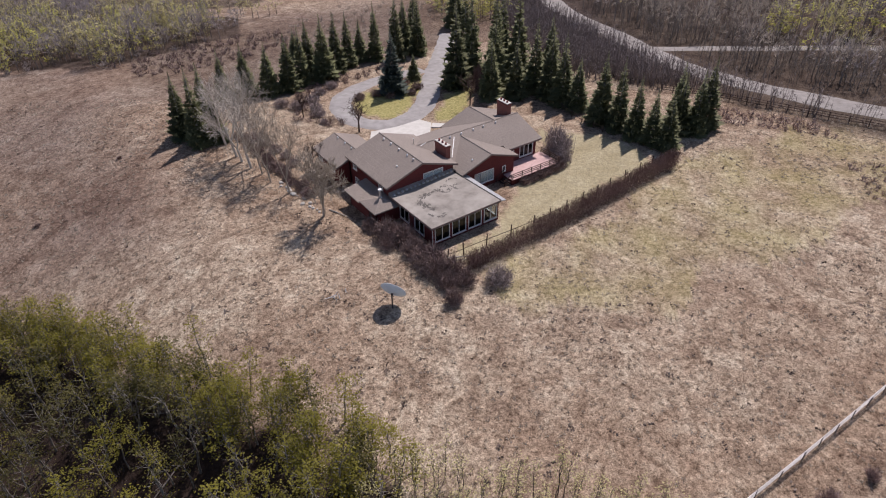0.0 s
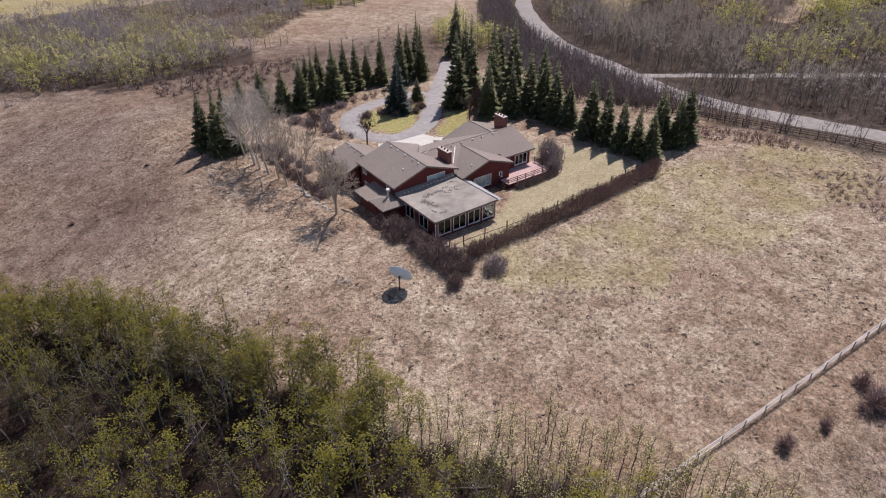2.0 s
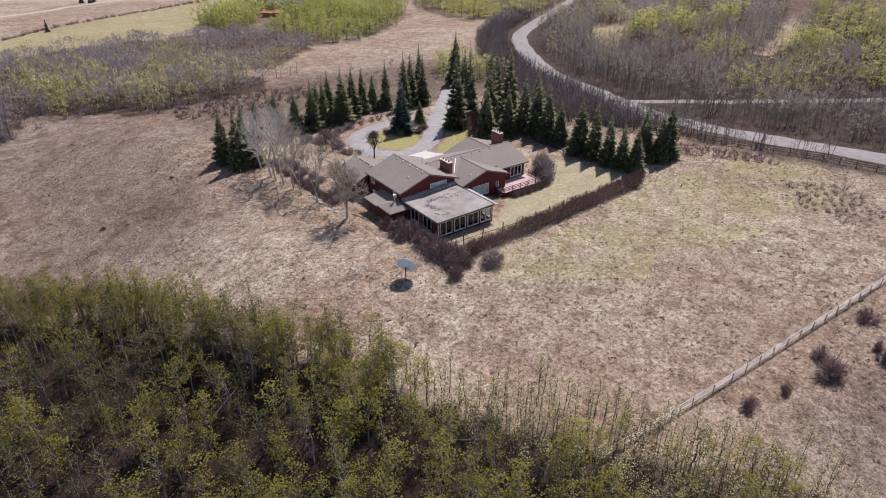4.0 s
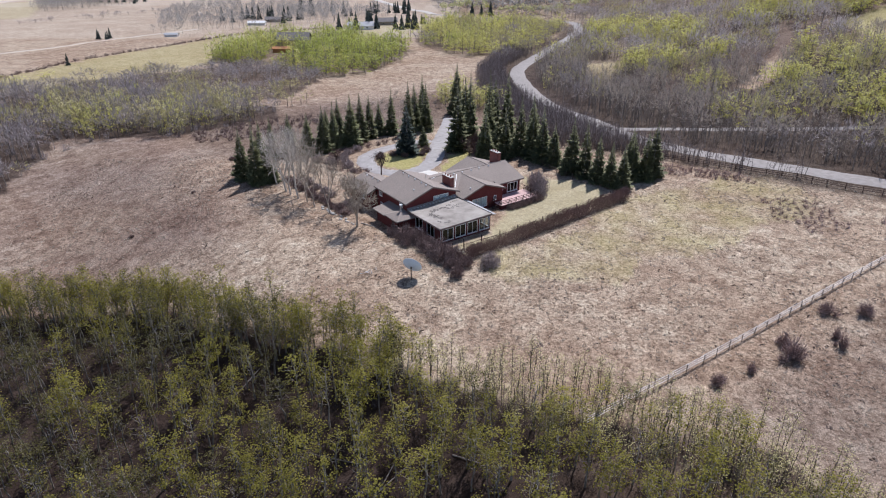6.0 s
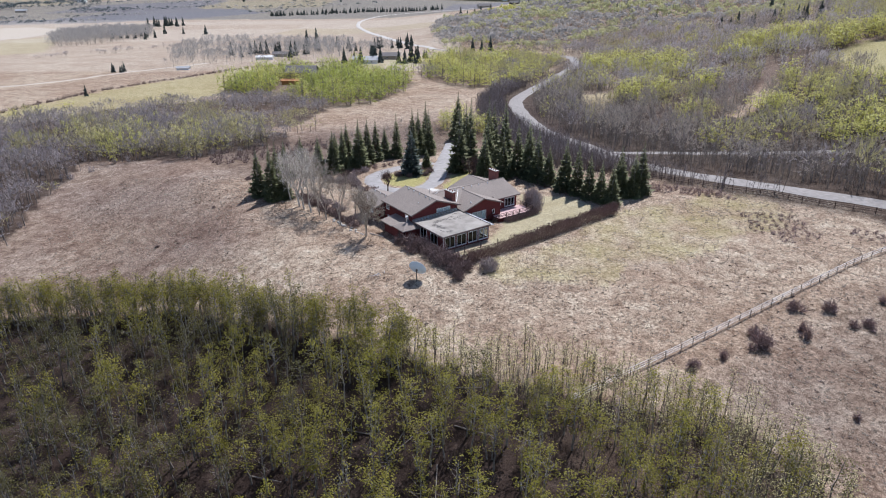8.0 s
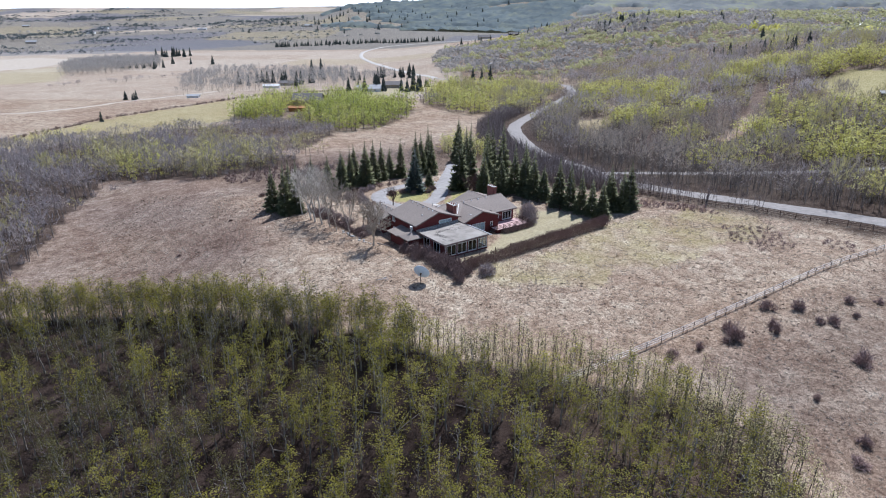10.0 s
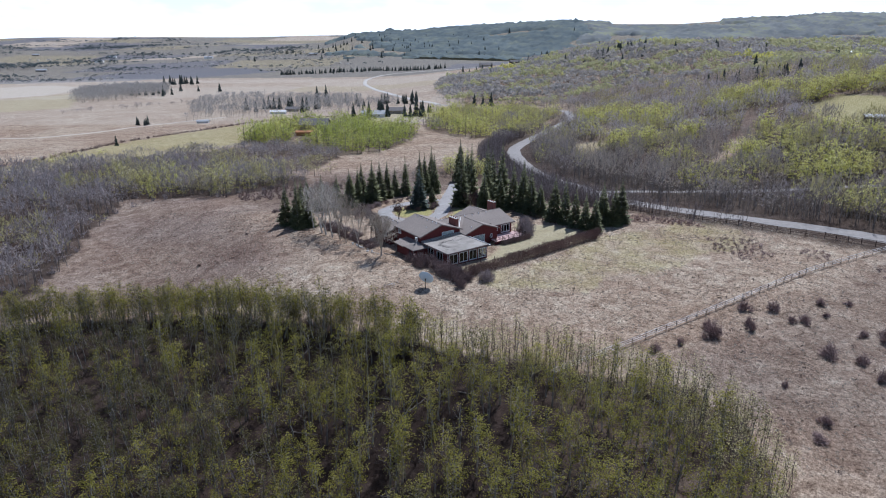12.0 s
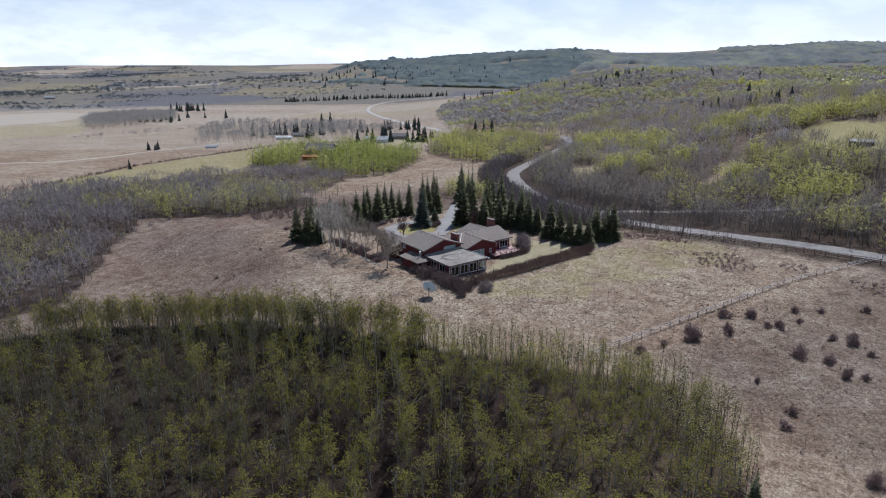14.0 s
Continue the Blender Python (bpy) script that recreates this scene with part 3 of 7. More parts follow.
# ---------------------------------------------------------------- mesh helpers
def part(name, bm, material, parent, label=""):
    """Links a bmesh as one mesh object under a thing or a part."""
    me = bpy.data.meshes.new(name)
    bm.to_mesh(me)
    bm.free()
    me.materials.append(material)
    ob = new(name, me)
    ob.parent = parent
    return tagged(ob, label)


def thing(name, x, y, z, label, category, group="", rz=0.0):
    ob = new(name)
    ob.empty_display_size = 0.3
    ob.matrix_basis = pose(x, y, z, 0, 0, rz)
    return tagged(ob, label, category, group)


def box(bm, x0, y0, z0, x1, y1, z1):
    v = [bm.verts.new(p) for p in ((x0, y0, z0), (x1, y0, z0), (x1, y1, z0), (x0, y1, z0), (x0, y0, z1), (x1, y0, z1), (x1, y1, z1), (x0, y1, z1))]
    for f in ((0, 3, 2, 1), (4, 5, 6, 7), (0, 1, 5, 4), (1, 2, 6, 5), (2, 3, 7, 6), (3, 0, 4, 7)):
        bm.faces.new([v[i] for i in f])
    return bm


def soft_box(x0, y0, z0, x1, y1, z1, r=0.02):
    bm = box(bmesh.new(), x0, y0, z0, x1, y1, z1)
    bmesh.ops.bevel(bm, geom=bm.edges[:], offset=r, segments=1, affect="EDGES")
    return bm


def slab(corners, thick):
    """A plate of that thickness below the given corners."""
    bm = bmesh.new()
    top = [bm.verts.new(p) for p in corners]
    low = [bm.verts.new((p[0], p[1], p[2] - thick)) for p in corners]
    bm.faces.new(top)
    bm.faces.new(low[::-1])
    n = len(top)
    for i in range(n):
        bm.faces.new((top[i], low[i], low[(i + 1) % n], top[(i + 1) % n]))
    bmesh.ops.recalc_face_normals(bm, faces=bm.faces[:])
    return bm


def tube(bm, a, b, ra, rb, sides=6):
    a, b = Vector(a), Vector(b)
    d = (b - a).normalized()
    s = d.orthogonal().normalized()
    t = d.cross(s)
    ra_, rb_ = [], []
    for k in range(sides):
        w = 2 * math.pi * k / sides
        o = s * math.cos(w) + t * math.sin(w)
        ra_.append(bm.verts.new(a + o * ra))
        rb_.append(bm.verts.new(b + o * rb))
    for k in range(sides):
        bm.faces.new((ra_[k], ra_[(k + 1) % sides], rb_[(k + 1) % sides], rb_[k]))
    bm.faces.new(ra_[::-1])
    bm.faces.new(rb_)
    return bm


def cells(bm, put, cuts_s, cuts_z, filled, t0, t1):
    """One connected plate of cells between the cuts, t0 to t1 deep; filled tells which cells are solid."""
    ns, nz = len(cuts_s) - 1, len(cuts_z) - 1
    on = [[filled((cuts_s[i] + cuts_s[i + 1]) / 2, (cuts_z[k] + cuts_z[k + 1]) / 2) for k in range(nz)] for i in range(ns)]
    made = {}

    def vert(i, k, t):
        if (i, k, t) not in made:
            made[i, k, t] = bm.verts.new(put(cuts_s[i], t1 if t else t0, cuts_z[k]))
        return made[i, k, t]

    def solid(i, k):
        return 0 <= i < ns and 0 <= k < nz and on[i][k]

    for i in range(ns):
        for k in range(nz):
            if not on[i][k]:
                continue
            bm.faces.new((vert(i, k, 0), vert(i + 1, k, 0), vert(i + 1, k + 1, 0), vert(i, k + 1, 0)))
            bm.faces.new((vert(i, k, 1), vert(i, k + 1, 1), vert(i + 1, k + 1, 1), vert(i + 1, k, 1)))
            for di, dk, a, b in ((-1, 0, (i, k), (i, k + 1)), (1, 0, (i + 1, k), (i + 1, k + 1)), (0, -1, (i, k), (i + 1, k)), (0, 1, (i, k + 1), (i + 1, k + 1))):
                if not solid(i + di, k + dk):
                    bm.faces.new((vert(*a, 0), vert(*b, 0), vert(*b, 1), vert(*a, 1)))
    return made


def wall(p0, p1, z0, z1, thick, openings, material, parent, name="wall", label="", gable=None):
    """An upright wall from p0 to p1 with openings (from, to, sill, head) along it, thick to its left; gable: (place of the top, height)."""
    a, b = Vector((*p0, 0)), Vector((*p1, 0))
    d = (b - a)
    length = d.length
    d.normalize()
    nrm = Vector((-d.y, d.x, 0))

    def put(s, t, z):
        q = a + d * s + nrm * t
        return q.x, q.y, z

    cuts = sorted({0.0, length, *(o[0] for o in openings), *(o[1] for o in openings)})
    cuts_z = sorted({z0, z1, *(o[2] for o in openings), *(o[3] for o in openings)})
    bm = bmesh.new()
    cells(bm, put, cuts, cuts_z, lambda s, z: not any(o[0] < s < o[1] and o[2] < z < o[3] for o in openings), 0, thick)
    if gable:
        s, top = gable
        tri = [bm.verts.new(put(q, t, z)) for t in (0, thick) for q, z in ((0, z1), (length, z1), (s, top))]
        for f in ((0, 1, 2), (3, 5, 4), (0, 2, 5, 3), (1, 4, 5, 2)):
            bm.faces.new([tri[i] for i in f])
        bmesh.ops.remove_doubles(bm, verts=bm.verts[:], dist=1e-4)
    bmesh.ops.recalc_face_normals(bm, faces=bm.faces[:])
    ob = part(name, bm, material, parent, label)
    return ob, a, d, nrm


def window(w, o, parent, lights=2, frame_w=0.09, blind=0.0, clear=False):
    """A framed window set in the opening o of a wall, with its panes of glass."""
    _, a, d, nrm = w
    s0, s1, z0, z1 = o

    def put(s, t, z):
        q = a + d * s + nrm * t
        return q.x, q.y, z

    f = frame_w
    inner = [s0 + (s1 - s0) * k / lights for k in range(1, lights)]
    cuts = [s0 - 0.02, s0 + f] + [c for m in inner for c in (m - f * 0.4, m + f * 0.4)] + [s1 - f, s1 + 0.02]
    bars = [(cuts[2 * k], cuts[2 * k + 1]) for k in range(len(cuts) // 2)]
    bm = bmesh.new()
    cells(bm, put, cuts, [z0 - 0.02, z0 + f, z1 - f, z1 + 0.02], lambda s, z: z < z0 + f or z > z1 - f or any(p < s < q for p, q in bars), -0.045, 0.1)
    bmesh.ops.recalc_face_normals(bm, faces=bm.faces[:])
    win = part("window", bm, M_WHITE, parent, "white-framed window")

    def plate(name, sa, sb, za, zb, t0, t1, material, label=""):
        bm = bmesh.new()
        cells(bm, put, [sa, sb], [za, zb], lambda s, z: True, t0, t1)
        bmesh.ops.recalc_face_normals(bm, faces=bm.faces[:])
        return part(name, bm, material, win, label)

    plate("sill", s0 - 0.05, s1 + 0.05, z0 - 0.07, z0 - 0.022, -0.1, -0.003, M_WHITE)
    for k in range(lights):
        sa, sb = s0 + (s1 - s0) * k / lights + 0.02, s0 + (s1 - s0) * (k + 1) / lights - 0.02
        pane = plate("pane", sa, sb, z0 + 0.02, z1 - 0.02, 0.05, 0.06, M_CLEAR if clear or blind else M_GLASS)
        pane.visible_shadow = False
    if blind:
        plate("blind", s0 + 0.02, s1 - 0.02, z1 - (z1 - z0) * blind, z1 - 0.02, 0.13, 0.15, M_CURTAIN, "pale pleated blind")
    return win


# ---------------------------------------------------------------- the house
def build_house():
    house = thing("house", 5, 12, 0, "sprawling dark red wooden ranch house with brown shingle roofs", "house")
    house.matrix_basis = pose(0, 0, 0)
    low = -1.6

    def gable_roof(x0, x1, y0, y1, ze, zr, thick=0.22):
        """Two slopes with the ridge along y."""
        xm = (x0 + x1) / 2
        part("roof", slab([(x0, y0, ze), (xm, y0, zr), (xm, y1, zr), (x0, y1, ze)], thick), M_SHINGLE, house, "brown asphalt shingle roof slope")
        part("roof", slab([(xm, y0, zr), (x1, y0, ze), (x1, y1, ze), (xm, y1, zr)], thick), M_SHINGLE, house, "brown asphalt shingle roof slope")
        for xa, xb, za, zb in ((x0, xm, ze, zr), (xm, x1, zr, ze)):
            part("fascia", slab([(xa, y0 - 0.04, za + 0.015), (xb, y0 - 0.04, zb + 0.015), (xb, y0 - 0.003, zb + 0.015), (xa, y0 - 0.003, za + 0.015)], 0.26), M_FASCIA, house)
        bm = bmesh.new()
        tube(bm, (xm, y0 - 0.02, zr - 0.02), (xm, y1, zr - 0.02), 0.1, 0.1, 6)
        part("ridge_cap", bm, M_SHINGLE, house)

    # wing with the two-storey gable
    A0, A1, AY0, AY1 = -1.05, 10.45, 9.0, 19.8
    AE, AR = 4.22, 6.18
    oA = [(5.6, 8.8, 3.32, 4.2)]
    w = wall((-0.55, 9.5), (9.95, 9.5), low, AE + 0.0, 0.2, oA, M_SIDING, house, gable=(5.25, AR - 0.3))
    window(w, oA[0], house, lights=2, blind=0.95)
    w = wall((-0.55, 19.6), (-0.55, 9.7), low, AE - 0.12, 0.2, [(10.1 - b - 0.4, 10.1 - a - 0.4, c, d) for a, b, c, d in [(0.9, 2.0, 2.95, 3.6)]] + [(0.6, 1.7, 2.75, 3.75), (1.0, 2.0, 0.7, 1.5)], M_SIDING, house)
    for o in [(7.7, 8.8, 2.95, 3.6), (0.6, 1.7, 2.75, 3.75), (1.0, 2.0, 0.7, 1.5)]:
        window(w, o, house, lights=2)
    wall((9.95, 9.7), (9.95, 19.6), low, AE - 0.12, 0.2, [], M_SIDING, house)
    wall((9.95, 19.8), (-0.55, 19.8), low, AE, 0.2, [], M_SIDING, house, gable=(5.25, AR - 0.3))
    gable_roof(A0, A1, AY0, AY1 + 0.4, AE, AR)
    part("floor", slab([(-0.3, 9.75, 0.0), (9.7, 9.75, 0.0), (9.7, 19.4, 0.0), (-0.3, 19.4, 0.0)], 0.2), M_FLOOR, house)

    # lower bedroom wing behind it
    B0, B1, BY0, BY1, BE, BR = -2.75, 4.9, 19.9, 27.6, 2.95, 4.35
    oB = [(0.7, 2.0, 1.5, 2.5), (4.6, 5.8, 1.5, 2.5)]
    w = wall((-2.3, 27.2), (-2.3, 20.0), low, BE - 0.1, 0.2, oB, M_SIDING, house)
    for o in oB:
        window(w, o, house, lights=2)
    wall((4.4, 20.0), (4.4, 27.2), low, BE - 0.1, 0.2, [], M_SIDING, house)
    wall((4.4, 27.2), (-2.3, 27.2), low, BE, 0.2, [], M_SIDING, house, gable=(3.35, BR - 0.28))
    w = wall((-2.1, 20.1), (-0.6, 20.1), low, BE + 0.2, 0.2, [], M_SIDING, house)
    gable_roof(B0, B1, BY0, BY1, BE, BR)
    part("floor", slab([(-2.0, 20.1, 0.0), (4.2, 20.1, 0.0), (4.2, 27.0, 0.0), (-2.0, 27.0, 0.0)], 0.2), M_FLOOR, house)

    # middle gable with the picture window
    oC = [(2.0, 5.4, 0.55, 2.35)]
    w = wall((10.4, 7.7), (19.5, 7.7), low, 3.14, 0.2, oC + [(7.0, 7.6, 1.2, 2.1)], M_SIDING, house, gable=(4.5, 4.75))
    window(w, oC[0], house, lights=3, frame_w=0.07, blind=0.95)
    window(w, (7.0, 7.6, 1.2, 2.1), house, lights=1)
    wall((10.4, 9.4), (10.4, 7.9), low, 3.14, 0.2, [], M_SIDING, house)
    wall((19.5, 7.9), (19.5, 9.9), low, 3.14, 0.2, [], M_SIDING, house)
    gable_roof(9.9, 20.0, 7.24, 14.4, 3.28, 4.98)
    part("floor", slab([(10.7, 7.95, 0.0), (19.2, 7.95, 0.0), (19.2, 20.0, 0.0), (10.7, 20.0, 0.0)], 0.2), M_FLOOR, house)

    # long wing with its ridge along x
    DX0, DX1, DY0, DYM, DY1, DE, DR = 7.0, 26.35, 9.35, 15.2, 21.05, 3.28, 5.24
    oD = [(0.7, 1.9, 1.6, 2.5), (3.0, 5.6, 0.95, 2.75)]
    w = wall((19.5, 9.9), (25.7, 9.9), low, 3.16, 0.2, oD, M_SIDING, house)
    window(w, oD[0], house, lights=2)
    window(w, oD[1], house, lights=3, frame_w=0.1)
    wall((25.7, 10.1), (25.7, 20.5), low, 3.16, 0.2, [], M_SIDING, house, gable=(5.1, DR - 0.35))
    wall((25.9, 20.5), (10.2, 20.5), low, 3.16, 0.2, [], M_SIDING, house)
    part("roof", slab([(19.6, DY0, DE), (DX1, DY0, DE), (DX1, DYM, DR), (19.6, DYM, DR)], 0.22), M_SHINGLE, house, "brown asphalt shingle roof slope")
    part("roof", slab([(DX0, 13.0, 4.503), (19.597, 13.0, 4.503), (19.597, DYM, DR), (DX0, DYM, DR)], 0.22), M_SHINGLE, house, "brown asphalt shingle roof slope")
    part("roof", slab([(9.98, DY0 + 1.0, DE + 0.335), (19.597, DY0 + 1.0, DE + 0.335), (19.597, 12.997, 4.502), (9.98, 12.997, 4.502)], 0.22), M_SHINGLE, house, "brown asphalt shingle roof slope")
    part("roof", slab([(DX0, DYM, DR), (DX1, DYM, DR), (DX1, DY1, DE), (DX0, DY1, DE)], 0.22), M_SHINGLE, house, "brown asphalt shingle roof slope")
    part("fascia", box(bmesh.new(), 19.9, DY0 - 0.04, DE - 0.24, DX1, DY0 - 0.003, DE + 0.01), M_FASCIA, house)
    bm = bmesh.new()
    tube(bm, (8.0, DYM, DR - 0.02), (DX1 + 0.02, DYM, DR - 0.02), 0.1, 0.1, 6)
    part("ridge_cap", bm, M_SHINGLE, house)
    # cross gable to the back
    wall((26.9, 21.1), (16.8, 21.1), low, 3.16, 0.2, [], M_SIDING, house, gable=(5.05, 4.95))
    gable_roof(16.3, 27.4, 15.25, 21.6, 3.26, 5.22)

    # white flashing strips in the valleys
    for a, b in (((11.15, 11.35, 3.92), (13.8, 14.5, 5.0)), ((8.25, 14.85, 5.10), (9.3, 15.15, 5.23)), ((21.2, 17.4, 4.62), (21.85, 16.0, 5.1))):
        part("flashing", slab([(a[0] - 0.07, a[1], a[2] + 0.09), (a[0] + 0.07, a[1], a[2] + 0.09), (b[0] + 0.07, b[1], b[2] + 0.09), (b[0] - 0.07, b[1], b[2] + 0.09)], 0.08), M_WHITE, house, "white metal flashing")

    # roof vents below the ridges
    def roof_vent(x, y, z):
        bm = bmesh.new()
        bmesh.ops.create_cone(bm, cap_ends=True, segments=10, radius1=0.10, radius2=0.10, depth=0.22, matrix=Matrix.Translation((x, y, z + 0.08)))
        bmesh.ops.create_cone(bm, cap_ends=True, segments=10, radius1=0.15, radius2=0.09, depth=0.09, matrix=Matrix.Translation((x, y, z + 0.22)))
        part("roof_vent", bm, M_WHITE, house, "small white roof vent")

    for y in (10.6, 12.1, 14.2, 16.3, 18.2):
        roof_vent(4.25, y, AR - 0.14)
    for y in (21.6, 23.6, 25.8):
        roof_vent(0.75, y, BR - 0.10)
    for x in (11.2, 13.2, 15.2, 17.4, 19.3, 21.6):
        roof_vent(x, DYM - 0.55, DR - 0.18)
    roof_vent(12.6, 8.6, 4.15)
    roof_vent(2.2, 11.5, 5.25)

    # plumbing stack
    bm = bmesh.new()
    tube(bm, (7.8, 16.0, 4.9), (7.8, 16.0, 6.0), 0.07, 0.07, 8)
    part("stack_pipe", bm, M_METAL, house)

    # chimneys
    def chimney(x0, y0, x1, y1, z0, z1):
        ch = part("chimney", soft_box(x0, y0, z0, x1, y1, z1, 0.03), M_BRICK, house, "dark red painted brick chimney")
        part("corbel", soft_box(x0 - 0.07, y0 - 0.07, z1 - 0.32, x1 + 0.07, y1 + 0.07, z1 - 0.1, 0.02), M_BRICK, ch)
        part("cap", soft_box(x0 - 0.03, y0 - 0.03, z1 + 0.003, x1 + 0.03, y1 + 0.03, z1 + 0.09, 0.02), M_CONCRETE, ch, "pale concrete chimney cap")
        for f in (0.2, 0.5, 0.8):
            bm = bmesh.new()
            tube(bm, ((x0 + x1) / 2, y0 + (y1 - y0) * f, z1 + 0.09), ((x0 + x1) / 2, y0 + (y1 - y0) * f, z1 + 0.36), 0.16, 0.14, 8)
            part("flue_pot", bm, M_BRICK, ch)
        for k in range(int((z1 - z0) / 0.25)):
            z = z0 + 0.25 * k + 0.1
            if z < z1 - 0.4:
                part("mortar_joint", box(bmesh.new(), x0 - 0.004, y0 - 0.004, z, x1 + 0.004, y1 + 0.004, z + 0.02), M_TRIM, ch)

    chimney(9.75, 10.9, 10.55, 13.5, 3.5, 6.15)
    chimney(24.75, 15.8, 25.6, 18.2, 3.5, 6.75)

    # glazed sunroom with a flat roof
    H = 2.62
    front = [(0.32, 2.55, 0.3, 2.4), (2.95, 5.1, 0.3, 2.4), (5.5, 7.6, 0.3, 2.4), (8.0, 10.15, 0.3, 2.4)]
    w = wall((0, 0), (10.4, 0), low, H, 0.18, front, M_SIDING, house)
    for o in front:
        window(w, o, house, lights=2, frame_w=0.075, clear=o is front[-1])
    left = [(2.2 - 0.3, 4.1, 0.3, 2.35), (5.4, 7.6, 0.3, 2.35)]
    w = wall((0, 9.5), (0, 0.18), low, H, 0.18, left, M_SIDING, house)
    for o in left:
        window(w, o, house, lights=2, frame_w=0.075)
    right = [(0.2, 2.3, 0.3, 2.4), (2.8, 5.0, 0.3, 2.4), (5.4, 7.2, 0.05, 2.4)]
    w = wall((10.4, 0.18), (10.4, 9.4), low, H, 0.18, right, M_SIDING, house)
    for o in right:
        window(w, o, house, lights=2, frame_w=0.08, clear=True)
    part("floor", slab([(0.2, 0.2, 0.05), (10.2, 0.2, 0.05), (10.2, 9.4, 0.05), (0.2, 9.4, 0.05)], 0.2), M_FLOOR, house)

    def rz(x, y):
        return 2.88 + 0.013 * x + 0.011 * y

    part("flat_roof", slab([(-0.38, -0.42, rz(-0.38, -0.42)), (10.35, -0.42, rz(10.35, -0.42)), (9.75, 9.45, rz(9.75, 9.45)), (-0.62, 9.3, rz(-0.62, 9.3))], 0.26), M_FLAT, house, "weathered grey membrane flat roof with dark stains")
    part("roof_edge", slab([(-0.46, -0.5, 2.92), (10.42, -0.5, 3.06), (10.42, -0.425, 3.06), (-0.46, -0.425, 2.92)], 0.30), M_FASCIA, house)
    part("roof_edge", slab([(-0.46, -0.42, 2.92), (-0.385, -0.42, 2.92), (-0.63, 9.3, 3.02), (-0.70, 9.3, 3.02)], 0.30), M_FASCIA, house)
    part("roof_edge", slab([(10.36, -0.42, 3.07), (10.50, -0.42, 3.07), (9.9, 9.45, 3.17), (9.76, 9.45, 3.17)], 0.28), M_TRIM, house, "dark roof edging")
    part("canopy", slab([(10.52, -0.3, 2.82), (11.35, -0.35, 2.72), (11.15, 7.6, 2.75), (9.95, 7.9, 3.0)], 0.1), M_CANOPY, house, "pale grey side canopy")
    # row of small block vents along the foot of the gable
    part("upstand", slab([(-0.55, 8.85, 3.0), (9.75, 9.05, 3.30), (9.75, 9.47, 3.55), (-0.55, 9.47, 3.22)], 0.35), M_FLAT, house)
    for k in range(15):
        f = (k + 0.5) / 15
        x = -0.4 + 10.0 * f
        z = 3.02 + 0.3 * f
        part("roof_block", soft_box(x - 0.13, 8.62 + 0.2 * f, z - 0.05, x + 0.13, 8.92 + 0.2 * f, z + 0.22, 0.03), M_CANOPY, house)
    # dried ponding stains: dirt left in ragged flakes along the edges of old puddles
    rng = random.Random(5)
    for cx, cy, r, a0, a1, many, wide in ((4.4, 4.2, 2.7, 110, 215, 60, 0.45), (4.4, 4.6, 2.3, 60, 130, 34, 0.3), (2.4, 2.6, 1.5, 190, 290, 26, 0.3),
                                          (6.3, 6.2, 0.9, 0, 330, 30, 0.35), (8.4, 5.4, 1.0, 60, 200, 18, 0.2), (8.1, 7.2, 0.8, 20, 150, 14, 0.2)):
        bm = bmesh.new()
        for k in range(many):
            w_ = radians(a0 + (a1 - a0) * rng.random())
            q = r * (1 + 0.10 * math.sin(3.1 * w_)) + rng.gauss(0, wide * 0.5)
            x, y = cx + q * math.cos(w_), cy + q * math.sin(w_) * 0.9
            size = rng.uniform(0.05, 0.2) * (0.6 + wide)
            n = rng.randint(5, 7)
            turn = w_ + math.pi / 2
            ring = []
            for i in range(n):
                a = 2 * math.pi * i / n
                px, py = size * 1.9 * math.cos(a) * rng.uniform(0.6, 1.2), size * 0.7 * math.sin(a) * rng.uniform(0.6, 1.2)
                qx, qy = x + px * math.cos(turn) - py * math.sin(turn), y + px * math.sin(turn) + py * math.cos(turn)
                ring.append(bm.verts.new((qx, qy, rz(qx, qy) + 0.008 + 0.0006 * k)))
            bm.faces.new(ring)
        part("stain", bm, M_STAIN, house)
    bm = bmesh.new()
    tube(bm, (-0.12, -0.12, -0.2), (-0.12, -0.12, 2.65), 0.06, 0.06, 8)
    part("downspout", bm, M_WHITE, house, "white downspout")

    # low entry building beside the gable
    w = wall((-3.4, 15.0), (-3.4, 7.9), low, 2.0, 0.18, [(5.0, 5.9, -0.2, 1.8)], M_SIDING, house)
    part("door", box(bmesh.new(), -3.34, 9.12, -0.2, -3.28, 9.98, 1.78), M_DARKWOOD, house, "dark wooden side door")
    wall((-3.4, 7.9), (0.0, 7.9), low, 2.0, 0.18, [], M_SIDING, house)
    wall((-0.6, 15.0), (-3.4, 15.0), low, 2.0, 0.18, [], M_SIDING, house)
    part("roof", slab([(-4.1, 11.3, 2.15), (-0.57, 11.3, 2.75), (-0.57, 15.4, 2.75), (-4.1, 15.4, 2.15)], 0.16), M_SHINGLE, house, "brown lean-to roof")
    ap = (-1.9, 9.4, 3.05)
    c = [(-3.95, 7.35, 2.2), (-0.05, 7.35, 2.2), (-0.05, 11.4, 2.75), (-3.95, 11.4, 2.25)]
    for k in range(4):
        part("roof", slab([c[k], c[(k + 1) % 4], ap], 0.15), M_SHINGLE, house, "brown hipped porch roof")
    bm = bmesh.new()
    tube(bm, (-1.75, 9.5, 2.8), (-1.75, 9.5, 4.0), 0.15, 0.15, 12)
    fl = part("flue_pipe", bm, M_METAL, house, "galvanised flue pipe")
    bm = bmesh.new()
    tube(bm, (-1.75, 9.5, 4.02), (-1.75, 9.5, 4.2), 0.26, 0.26, 12)
